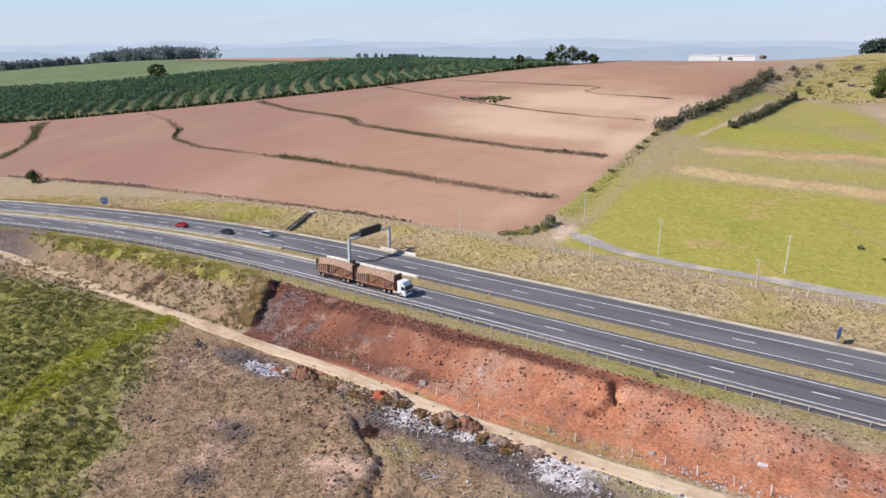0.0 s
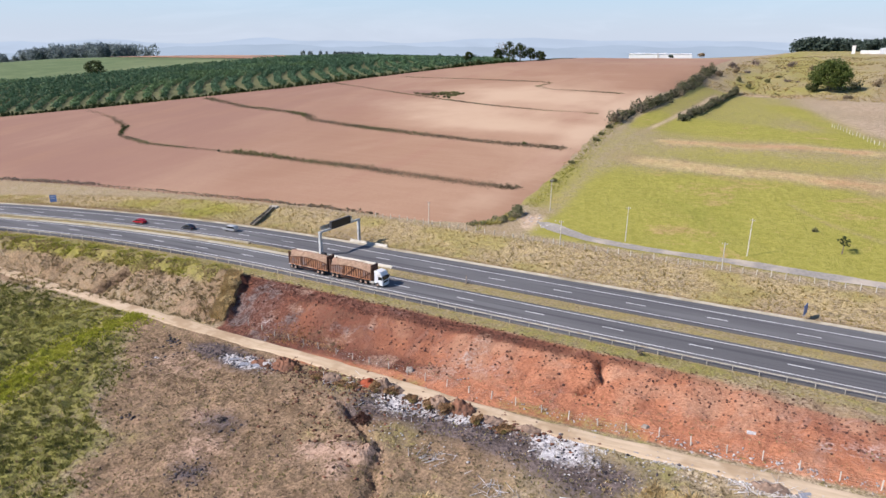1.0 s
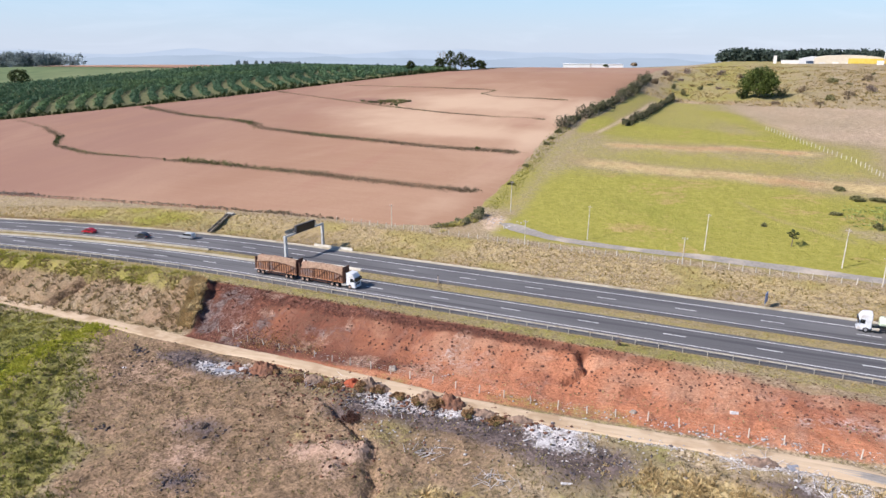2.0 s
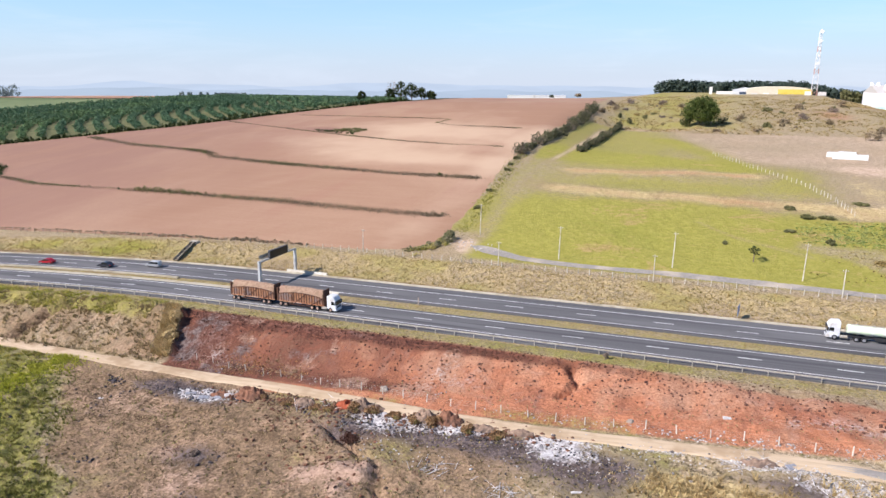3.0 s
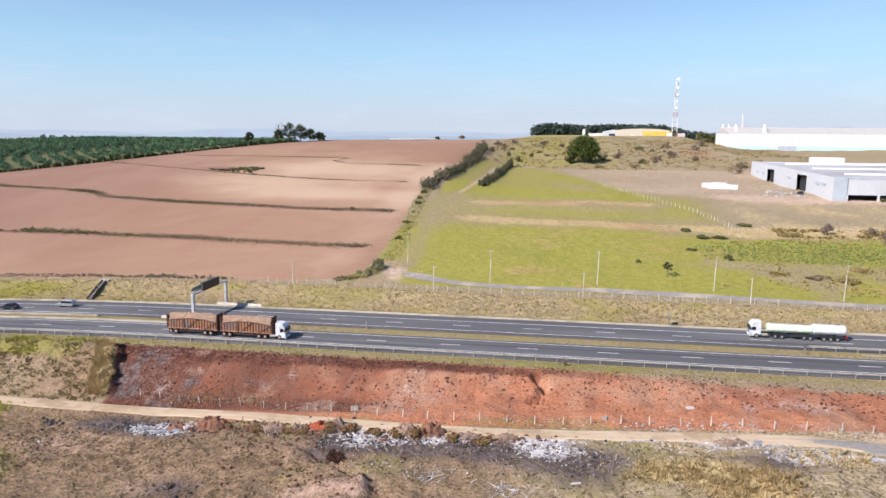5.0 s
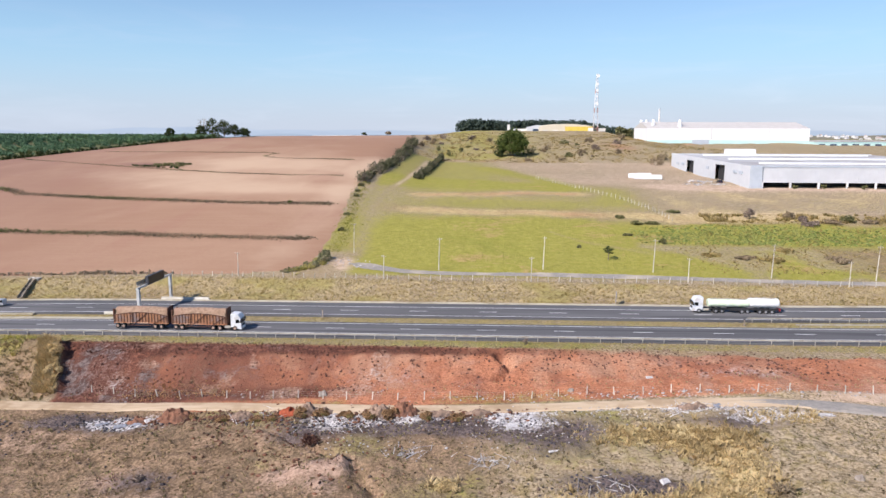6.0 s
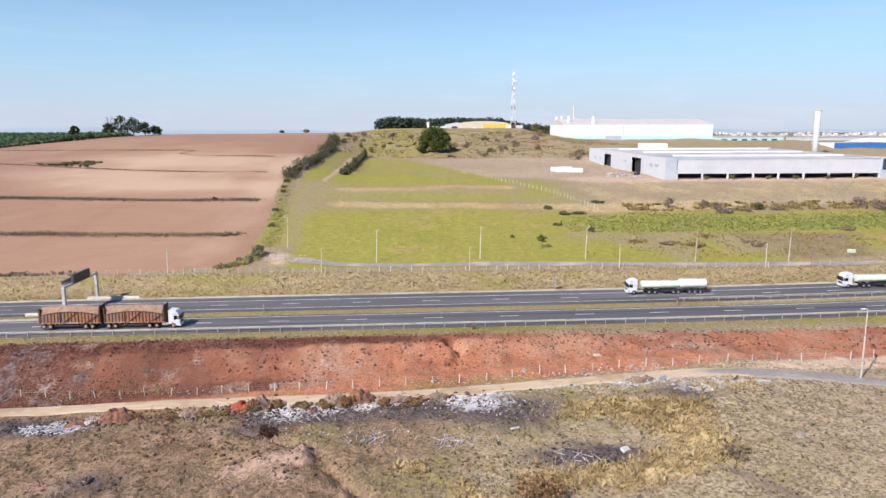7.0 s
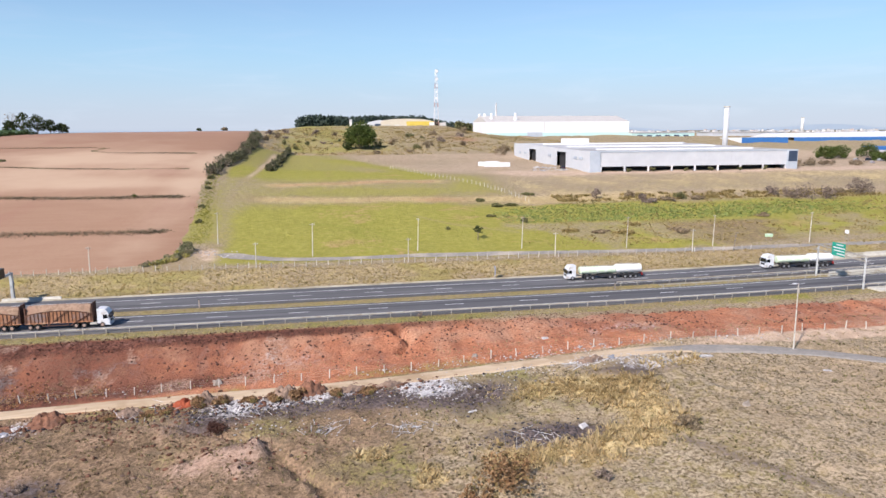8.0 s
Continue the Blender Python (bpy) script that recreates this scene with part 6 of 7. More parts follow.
# ---- industrial buildings ----
clad_white = surface("white_cladding", (0.53, 0.55, 0.57), (0.57, 0.59, 0.605), 0.3, (0.51, 0.53, 0.55), 0.05, 0.6)
clad_blue = surface("blue_grey_cladding", (0.40, 0.45, 0.50), (0.46, 0.51, 0.56), 0.3, rough=0.6)
clad_deep = surface("deep_blue_glazing", (0.03, 0.05, 0.09), (0.05, 0.075, 0.12), 0.5, rough=0.3)
clad_cobalt = surface("cobalt_cladding", (0.035, 0.14, 0.38), (0.05, 0.18, 0.45), 0.3, rough=0.6)
clad_aqua = surface("aqua_cladding", (0.46, 0.68, 0.66), (0.54, 0.74, 0.71), 0.3, rough=0.6)
clad_yellow = surface("yellow_cladding", (0.62, 0.46, 0.07), (0.70, 0.54, 0.12), 0.3, rough=0.6)
clad_cream = surface("cream_cladding", (0.58, 0.52, 0.40), (0.64, 0.58, 0.46), 0.3, rough=0.7)
mill_white = surface("bright_white_cladding", (0.74, 0.75, 0.75), (0.80, 0.80, 0.80), 0.1, rough=0.6)
roof_sheet = surface("roof_sheet", (0.42, 0.41, 0.40), (0.52, 0.51, 0.50), 0.25, (0.36, 0.34, 0.32), 0.04, 0.6)
roof_beige = surface("beige_roof_sheet", (0.50, 0.47, 0.43), (0.57, 0.54, 0.50), 0.25, rough=0.7)
roof_tile = surface("clay_tile_roof", (0.42, 0.29, 0.22), (0.52, 0.38, 0.30), 0.4, rough=0.9, vary=0.25)
wall_pale = surface("pale_plaster", (0.62, 0.60, 0.57), (0.72, 0.70, 0.66), 0.4, rough=0.9, vary=0.2)

# warehouse: solid left flank, long open-footed front
house = thing("warehouse", (0, 0, 19.0), "large pale grey steel warehouse with an open-bayed front", "warehouse", "industrial buildings")
lean_x = lambda y: 73.0 - 7.0 * (y - 299.0) / 115.0
flank = Geo()
for a, b, z0 in ((299.0, 329.0, 0.0), (329.0, 342.0, 9.2), (342.0, 374.0, 0.0), (374.0, 386.0, 9.4), (386.0, 414.0, 0.0)):
    p = [(lean_x(a), a), (lean_x(b), b), (lean_x(b) + 0.4, b), (lean_x(a) + 0.4, a)]
    flank.add([(x, y, z0 - (0.6 if z0 == 0 else 0)) for x, y in p] + [(x, y, 10.4 + 0.016 * (y - 299)) for x, y in p], [(0, 1, 2, 3), (4, 7, 6, 5), (0, 4, 5, 1), (1, 5, 6, 2), (2, 6, 7, 3), (3, 7, 4, 0)])
part("side_wall", flank, clad_white, house, "pale cladding with tall door openings")
# shade inside each door painted as a near-black panel
for a, b in ((329.0, 342.0), (374.0, 386.0)):
    part("doorway", Geo().box(lean_x(a) + 1.2, lean_x(a) + 1.5, a - 0.3, b + 0.3, -0.6, 9.5), dark_shadow, house, "near-black panel painted as the shade inside an open loading door")
for y in (309.0, 316.0, 352.0, 392.0, 402.0):
    part("window", Geo().box(lean_x(y) - 0.35, lean_x(y) - 0.02, y - 2.2, y + 2.2, 6.3, 7.5), clad_blue, house)
part("front_wall", Geo().box(78.0, 176.5, 299.0, 299.5, 3.1, 10.4), clad_white, house, "long pale corrugated front wall")
for k in range(48):
    x = 78.6 + 2.05 * k
    part("cladding_rib", Geo().box(x - 0.05, x + 0.05, 298.93, 299.0, 3.1, 10.35), clad_white, house)
part("fascia", Geo().box(77.9, 176.6, 298.8, 299.02, 9.9, 10.6), clad_blue, house)
part("tower", Geo().box(73.0, 78.2, 298.4, 303.0, -0.6, 10.5), clad_blue, house, "blue-grey corner block", 0.05)
tower = part("tower", Geo().box(176.4, 182.0, 298.4, 304.0, -0.9, 10.5), clad_blue, house, "blue-grey corner block with dark glazing", 0.05)
part("glazing", Geo().box(176.9, 181.6, 298.3, 298.4, 4.6, 9.8), clad_deep, tower)
for k in range(9):
    x = 78.6 + 12.15 * k
    part("column", Geo().box(x - 0.35, x + 0.35, 298.7, 299.5, -0.9, 3.1), white_steel, house)
# near-black sheet imitates the shade behind the open bays
part("back_panel", Geo().box(79, 176, 307.0, 307.3, -0.9, 6.0), dark_shadow, house, "near-black panel painted as the shade behind the bays")
part("floor_slab", Geo().box(72.5, 182.5, 297.6, 414, -1.2, -0.15), concrete, house)
part("right_wall", Geo().box(181.5, 181.9, 304, 414, -1, 10.4), clad_white, house)
part("back_wall", Geo().box(66, 181.9, 413.6, 414, -1, 12.0), clad_white, house)
for a, b, lift in ((300.0, 338.0, 0.0), (338.0, 376.0, 0.5), (376.0, 413.8, 1.0)):
    m = (a + b) / 2
    geo = Geo()
    for y0, y1, z0, z1 in ((a, m, 10.0 + lift, 10.45 + lift), (m, b, 10.45 + lift, 10.5 + lift)):
        geo.add([(lean_x(y0) + 0.4, y0, z0), (181.8, y0, z0), (181.8, y1, z1), (lean_x(y1) + 0.4, y1, z1), (lean_x(y0) + 0.4, y0, z0 - 0.15), (181.8, y0, z0 - 0.15), (181.8, y1, z1 - 0.15), (lean_x(y1) + 0.4, y1, z1 - 0.15)], [(0, 1, 2, 3), (7, 6, 5, 4), (0, 4, 5, 1), (1, 5, 6, 2), (2, 6, 7, 3), (3, 7, 4, 0)])
    slope = part("roof", geo, roof_sheet, house, "shallow white sheet roof")
    part("ridge_vent", Geo().box(lean_x(m) + 12, 170, m - 0.9, m + 0.9, 10.4 + lift, 11.15 + lift), mill_white, slope)
part("roof_unit", Geo().box(96, 112, 404, 412, 11, 15.0), wall_pale, house, "white rooftop plant room", 0.1)

for i, (x, h, w) in enumerate(((92, 2.6, 3.0), (104, 3.4, 2.6), (121, 2.4, 3.4), (134, 3.0, 2.8), (149, 2.6, 3.4), (163, 2.8, 3.0))):
    bush("forecourt_shrub", (x, 296.2), h, w, leaf_olive, "small shrub before the warehouse bays", 180 + i, 40, 6, 0.24, "shrubs before the warehouse")

# factory far behind on the plateau
mill = thing("factory", (89, 600, 33.6), "long white factory hall with vent stacks on its roof", "factory", "industrial buildings")
part("wall", Geo().box(0, 135, 0, 60, -6, 12.6), mill_white, mill)
part("base_band", Geo().box(-0.2, 135.2, -0.25, 0, -2, 2.6), clad_aqua, mill, "aqua band along the wall's foot")
part("roof", Geo().add([(0, 0, 12.6), (135, 0, 12.6), (135, 30, 18.2), (0, 30, 18.2), (0, 60, 12.6), (135, 60, 12.6)], [(0, 1, 2, 3), (3, 2, 5, 4), (0, 3, 4), (1, 5, 2), (0, 4, 5, 1)]), roof_beige, mill, "beige pitched sheet roof")
for x, y in ((3.0, 44.0), (5.0, 30.0), (8.0, 15.0), (29.0, 8.0)):
    part("vent_stack", Geo().tube((x, y, 11), (x, y, 17.0), 2.2, 1.5, 10).tube((x, y, 17.0), (x, y, 20.5), 1.4, 1.1, 10), mill_white, mill)
part("mast", Geo().tube((16, 30, 12), (16, 30, 30), 0.9, 0.7, 8), wall_pale, mill)
part("door", Geo().box(38, 52, -0.6, -0.25, -1, 3.0), clad_blue, mill)
for k in range(11):
    part("wall_bay", Geo().box(12 * k + 5.8, 12 * k + 6.2, -0.12, 0.0, 2.6, 12.4), wall_pale, mill)
annexe = thing("annexe", (224, 590, 30), "low aqua and white factory annexe", "annexe", "industrial buildings")
part("wall", Geo().box(0, 60, 0, 40, -3, 5.4), clad_aqua, annexe)
part("roof", Geo().box(-0.5, 60.5, -0.5, 40.5, 5.4, 6.2), roof_sheet, annexe)
for k in range(6):
    part("window", Geo().box(4 + 9 * k, 9 + 9 * k, -0.1, 0.0, 1.2, 3.6), clad_deep, annexe)
shop = thing("annexe", (286, 560, 27), "long low white works building", "annexe", "industrial buildings")
part("wall", Geo().box(0, 70, 0, 30, -3, 8.6), clad_white, shop)
part("roof", Geo().box(-0.5, 70.5, -0.5, 30.5, 8.6, 9.4), roof_sheet, shop)
for k in range(7):
    part("door", Geo().box(4 + 9.5 * k, 8 + 9.5 * k, -0.1, 0.0, -1, 4), wall_pale, shop)
column = thing("water_column", (223.6, 436, 20), "tall plain white concrete water column", "water tower")
part("shaft", Geo().tube((0, 0, -4), (0, 0, 34.2), 1.85, 1.85, 20), clad_white, column, smooth_shade=True)
part("cap", Geo().tube((0, 0, 34.2), (0, 0, 34.8), 2.15, 2.15, 20), concrete, column)
works = thing("blue_works", (257.5, 470, 24), "white works hall with a cobalt blue band", "factory", "industrial buildings")
part("wall", Geo().box(0, 38, 0, 30, -4, 4.4), wall_pale, works)
part("band", Geo().box(-0.2, 38.2, -0.3, 0, 4.0, 8.6), clad_cobalt, works)
part("roof", Geo().box(-0.2, 38.2, 0, 30, 4.4, 8.2), mill_white, works)
works = thing("blue_works", (305, 476, 24), "wide white works hall with a blue band", "factory", "industrial buildings")
part("wall", Geo().box(0, 130, 0, 60, -4, 5.0), wall_pale, works)
part("band", Geo().box(-0.2, 130.2, -0.3, 0, 4.6, 8.4), clad_cobalt, works)
part("roof", Geo().add([(0, 0, 8.4), (130, 0, 8.4), (130, 34, 12.4), (0, 34, 11.4), (0, 60, 8), (130, 60, 8)], [(0, 1, 2, 3), (3, 2, 5, 4), (0, 3, 4), (1, 5, 2), (0, 4, 5, 1)]), mill_white, works)
for k in range(14):
    part("window", Geo().box(3 + 9 * k, 8 + 9 * k, -0.1, 0.0, 1.0, 3.4), clad_deep, works)
works = thing("blue_works", (330, 410, 20), "low hall with a blue roof edge", "factory", "industrial buildings")
part("wall", Geo().box(0, 40, 0, 24, -4, 4.4), wall_pale, works)
part("band", Geo().box(-0.3, 40.3, -0.3, 24.3, 4.4, 6.6), clad_cobalt, works)

# yellow hall and sheds on the hilltop
hall = thing("yellow_hall", (2, 700, 40.5), "yellow and cream hall with a low curved roof", "hall", "industrial buildings")
profile = [(0, -4), (0, 7.0)] + [(26.5 - 26.5 * math.cos(a), 7.0 + 3.0 * math.sin(a)) for a in np.linspace(0.15, math.pi - 0.15, 9)] + [(53, 7.0), (53, -4)]
part("wall", Geo().prism(profile, 0, 34), clad_cream, hall)
part("band", Geo().prism([(26, 3.0), (26, 7.3), (53.6, 7.3), (53.6, 3.0)], -0.6, 30), clad_yellow, hall, "bright yellow upper walls")
for k in range(4):
    part("door", Geo().box(4 + 10 * k, 9 + 10 * k, -0.12, 0.0, -2, 4), wall_pale, hall)
shed = thing("grey_shed", (-10, 706, 41), "grey metal shed with dark openings", "shed", "industrial buildings")
part("wall", Geo().prism([(0, -4), (0, 6.2), (11, 8.4), (22, 6.2), (22, -4)], 0, 20), clad_white, shed)
part("opening", Geo().box(6, 20, -0.15, 0.0, 2.2, 4.4), clad_deep, shed)
part("lean_to", Geo().box(-14, 0, 2, 16, -4, 4.6), wall_pale, shed)
post = thing("gatehouse", (-30, 690, 42.5), "small white gatehouse tower", "hut", "industrial buildings")
part("wall", Geo().box(0, 2.6, 0, 2.6, -3, 7.0), wall_pale, post)
part("roof", Geo().box(-0.3, 2.9, -0.3, 2.9, 7.0, 7.4), roof_sheet, post)

# lattice mast
mast = thing("lattice_mast", (53, 662, level(53, 662)), "tall red and white lattice telecom mast with dishes", "mast")
mast_red = plain("mast_red", (0.50, 0.27, 0.22), 0.6)
bands = 12
for k in range(bands):
    z0, z1 = 53.0 * k / bands, 53.0 * (k + 1) / bands
    w0, w1 = 2.3 * (1 - 0.72 * k / bands), 2.3 * (1 - 0.72 * (k + 1) / bands)
    geo = Geo()
    for sx_, sy_ in ((-1, -1), (1, -1), (1, 1), (-1, 1)):
        geo.tube((sx_ * w0, sy_ * w0, z0), (sx_ * w1, sy_ * w1, z1), 0.17, 0.17, 5)
    geo.tube((-w0, -w0, z0), (w1, -w1, z1), 0.13, 0.13, 4).tube((w0, -w0, z0), (-w1, -w1, z1), 0.13, 0.13, 4).tube((-w0, w0, z0), (-w1, -w1, z1), 0.13, 0.13, 4).tube((w0, w0, z0), (w1, -w1, z1), 0.13, 0.13, 4)
    part("mast_section", geo, white_steel if k % 4 else mast_red, mast)
for z, r in ((51.5, 1.7), (44, 1.4), (38, 1.2), (26, 1.3), (32, 0.9)):
    part("dish", Geo().tube((0.4, -2.2, z), (0.4, -1.4, z), r, r * 0.7, 14), sign_white, mast)
part("equipment_hut", Geo().box(-7, -2.5, -5, -1, 0, 3.4), wall_pale, mast)
part("equipment_hut", Geo().box(3, 9, -4, 0, 0, 3.0), wall_pale, mast)

# white containers on the yard
for x, y, turn, l, w in ((35.5, 333, -8, 13.5, 2.6), (36, 345, -14, 7, 2.6), (30, 341, -20, 5, 2.4)):
    box = thing("white_container", (x, y, level(x, y) + 0.02), "plain white container box resting on the yard", "container", "containers on the yard", "", turn)
    part("box", Geo().box(-l / 2, l / 2, -w / 2, w / 2, 0, 2.2), sign_white, box, bevel=0.06)
    for k in range(int(l / 1.1)):
        part("rib", Geo().box(-l / 2 + 0.4 + 1.1 * k, -l / 2 + 0.5 + 1.1 * k, -w / 2 - 0.05, -w / 2, 0.15, 2.05), sign_white, box)

# white sheds beyond the brow
far_shed = thing("distant_shed", (-298, 954, 33), "long white shed beyond the field's brow", "shed", "industrial buildings", "", 15)
part("wall", Geo().box(0, 80, 0, 24, -20, 2.2), mill_white, far_shed)
part("roof", Geo().box(-0.5, 80.5, -0.5, 24.5, 2.2, 2.7), mill_white, far_shed)
part("gable", Geo().box(36, 38, -0.8, 0, -10, 3.2), wall_pale, far_shed)

# tree walls in the distance
def woodland(name, places, tall, wide, material, label, seed, n, per=26, size=1.5):
    """A wood: trunks hidden under many crowns of leafy clumps."""
    rng = np.random.default_rng(seed)
    pts = np.array(places, float)
    run = np.concatenate([[0], np.cumsum(np.hypot(*np.diff(pts, axis=0).T))])
    s = rng.uniform(0, run[-1], n)
    off = rng.normal(size=(n, 2)) * wide * 0.4
    x, y = np.interp(s, run, pts[:, 0]) + off[:, 0], np.interp(s, run, pts[:, 1]) + off[:, 1]
    h = tall * rng.uniform(0.75, 1.1, n) * (0.8 + 0.4 * rough(s, s * 0 + seed, 30, 2, seed))
    z = height(x, y)
    lower = np.stack([x, y, z + h * 0.35], -1)
    upper = np.stack([x, y, z + h * 0.74], -1)
    r = np.stack([h * 0.36, h * 0.36, h * 0.34], -1)
    me = foliage(name, rng, np.concatenate([lower, upper]), np.concatenate([r * (1.15, 1.15, 1.1), r]), per, size, material)
    return tagged(new(name, me), label, "woodland", kind="stuff")


woodland("eucalyptus_wood", [(-84, 803), (-20, 806), (60, 810), (140, 830)], 11.0, 12, leaf_wood, "dense dark eucalyptus wood on the hilltop", 501, 460)
woodland("grove", [(-985, 566), (-930, 596), (-900, 611)], 19, 50, leaf_hazed, "dense grove of tall trees on a far rise", 502, 420, 70, 1.4)
woodland("tree_line", [(-1250, 330), (-1120, 420), (-1020, 520)], 13, 80, leaf_hazed, "wooded slope beyond the green field", 503, 420, 60, 1.6)
woodland("tree_line", [(-640, 690), (-600, 720), (-560, 735)], 5.0, 16, leaf_hazed, "trees round a far farmstead", 504, 34, 40, 1.0)
woodland("tree_line", [(-500, 800), (-420, 900)], 9, 30, leaf_hazed, "scattered trees beyond the orchard", 505, 26, 30, 1.8)
woodland("tree_line", [(-420, 1150), (-260, 1250), (-60, 1330), (200, 1400)], 17, 40, leaf_hazed, "line of trees beyond the brow", 506, 160, 26, 2.4)
woodland("tree_line", [(80, 700), (110, 690), (130, 680)], 10, 10, leaf_olive, "trees beside the hilltop hall", 507, 20, 40, 1.2)
tree("lone_tree", (-150, 690), 4.5, 7, leaf_dry, "lone bare tree on the skyline", 510, 30, 12, 0.6, 0.35)
tree("lone_tree", (-165, 640), 3.2, 5, leaf_dark, "lone dark tree on the skyline", 511, 30, 10, 0.5, 0.3)

# hillside town in the distance
rng = np.random.default_rng(600)
kinds = []
for k in range(6):
    w, d, h = rng.uniform(5, 9), rng.uniform(5, 8), rng.uniform(2.4, 4.2)
    kinds.append((Geo().box(-w / 2, w / 2, -d / 2, d / 2, -6, h).mesh("wall", wall_pale),
                  Geo().add([(-w / 2 - 0.4, -d / 2 - 0.4, h), (w / 2 + 0.4, -d / 2 - 0.4, h), (w / 2 + 0.4, d / 2 + 0.4, h), (-w / 2 - 0.4, d / 2 + 0.4, h), (-w / 2, 0, h + 1.3), (w / 2, 0, h + 1.3)], [(0, 1, 5, 4), (2, 3, 4, 5), (1, 2, 5), (3, 0, 4), (0, 3, 2, 1)]).mesh("roof", roof_tile if k == 1 else roof_sheet), w, d, h))
town_z = lambda x, y: 24 + 6.0 * (y - 1350) / 500
for k in range(240):
    x, y = rng.uniform(640, 1500), rng.uniform(1330, 1760)
    wall_me, roof_me, w, d, h = kinds[k % 6]
    t = thing("town_house", (x, y, town_z(x, y)), "small pale house with a pitched roof in a distant town", "house", "houses of the town", "", rng.uniform(0, 90))
    part("wall", wall_me, None, t)
    part("roof", roof_me, None, t)
X2, Y2 = np.meshgrid(np.linspace(420, 2100, 40), np.linspace(1120, 1900, 30), indexing="ij")
slope = sheet("town_hill", X2, Y2, town_z(X2, Y2) - 1.0 - 26 * smooth(1300, 1120, Y2) - 40 * smooth(640, 420, X2) + 5 * (rough(X2, Y2, 120, 2, 7) - 0.5), surface("far_hillside", (0.20, 0.18, 0.12), (0.27, 0.23, 0.16), 0.02, (0.11, 0.13, 0.08), 0.01, 0.95))
tagged(slope, "low built-up hillside under the distant town", "hillside", kind="structure")
tank = thing("water_column", (1049, 1500, 26), "distant white concrete water tower", "water tower")
part("shaft", Geo().tube((0, 0, -4), (0, 0, 34), 3.4, 3.4, 14), wall_pale, tank, smooth_shade=True)
part("cap", Geo().tube((0, 0, 34), (0, 0, 35.5), 3.7, 3.7, 14), concrete, tank)

# green hillside and a red field beyond the orchard
hill_green = Nodes("far_pasture", 0.95, 0, 0.2)
_c = hill_green.mix(hill_green.step(hill_green.noise(0.05, 5.0, 0.65), 0.3, 0.7), (0.095, 0.135, 0.055), (0.14, 0.18, 0.078))
_c = hill_green.mix(hill_green.step(hill_green.noise(0.008, 3.0), 0.48, 0.68), _c, (0.165, 0.195, 0.09))
# browner floor under the orchard, darkened to include the shade between rows
_c = hill_green.mix(hill_green.attribute("orchard_floor").outputs["Fac"], _c, hill_green.mix(hill_green.step(hill_green.noise(0.3, 4.0), 0.3, 0.7), (0.085, 0.095, 0.040), (0.15, 0.15, 0.07)))
hill_green = hill_green.done(_c)
hy = np.linspace(150, 660, 90)
right = np.interp(hy, [150, 200, 219, 252, 291, 347, 402, 470, 518, 660], [-640, -487, -455, -415, -380, -335, -306, -278, -256, -254])
k = np.linspace(0, 1, 150)[None, :]
HX = -960 * (1 - k) + right[:, None] * k
HY = np.repeat(hy[:, None], 150, 1)
pasture_hill = sheet("pasture_hill", HX, HY, height(HX, HY) + 0.35, hill_green)
floor_x = np.interp(HY, [150, 280, 328, 408, 514, 640], [-800, -690, -600, -548, -500, -470])
layer = pasture_hill.data.attributes.new("orchard_floor", "FLOAT", "POINT")
layer.data.foreach_set("value", smooth(-4, 4, HX - floor_x).astype(np.float32).ravel())
tagged(pasture_hill, "smooth green pasture hill beyond the orchard", "pasture", kind="structure")
HX, HY = np.meshgrid(np.linspace(-800, -512, 60), np.linspace(508, 600, 24), indexing="ij")
tagged(sheet("field", HX, HY, height(HX, HY) + 0.9, field_soil), "strip of bare red soil beyond the orchard", "field", kind="structure")

# far hills as a backdrop beyond everything else, haze painted into their glowing colour
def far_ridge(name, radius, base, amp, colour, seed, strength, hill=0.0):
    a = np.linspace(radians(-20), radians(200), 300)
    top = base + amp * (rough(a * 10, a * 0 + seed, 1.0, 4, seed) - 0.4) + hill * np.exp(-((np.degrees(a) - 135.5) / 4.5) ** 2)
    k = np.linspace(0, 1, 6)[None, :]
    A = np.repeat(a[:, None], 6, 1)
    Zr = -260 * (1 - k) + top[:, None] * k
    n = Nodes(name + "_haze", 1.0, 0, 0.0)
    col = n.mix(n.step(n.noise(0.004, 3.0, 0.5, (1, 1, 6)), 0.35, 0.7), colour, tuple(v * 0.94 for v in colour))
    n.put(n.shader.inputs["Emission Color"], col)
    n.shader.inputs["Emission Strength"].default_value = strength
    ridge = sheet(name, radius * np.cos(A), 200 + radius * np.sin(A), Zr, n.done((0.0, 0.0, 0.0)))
    return tagged(ridge, "far hills with morning haze painted into their pale blue glow", "hills", kind="structure")


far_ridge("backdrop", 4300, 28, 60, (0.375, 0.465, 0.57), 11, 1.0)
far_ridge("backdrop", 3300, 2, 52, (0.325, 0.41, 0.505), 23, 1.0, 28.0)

# emissive shell imitating bright haze low over the horizon, thinning upwards all round
a = np.linspace(0, 2 * math.pi, 121)
k = np.linspace(0, 1, 12)[None, :]
A = np.repeat(a[:, None], 12, 1)
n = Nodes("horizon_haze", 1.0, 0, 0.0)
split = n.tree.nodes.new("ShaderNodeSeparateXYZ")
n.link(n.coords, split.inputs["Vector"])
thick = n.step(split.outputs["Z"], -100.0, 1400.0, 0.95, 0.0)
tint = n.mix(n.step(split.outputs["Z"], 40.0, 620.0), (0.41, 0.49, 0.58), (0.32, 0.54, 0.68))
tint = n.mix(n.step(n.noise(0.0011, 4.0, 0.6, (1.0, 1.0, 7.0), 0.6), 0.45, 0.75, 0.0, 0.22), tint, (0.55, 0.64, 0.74))
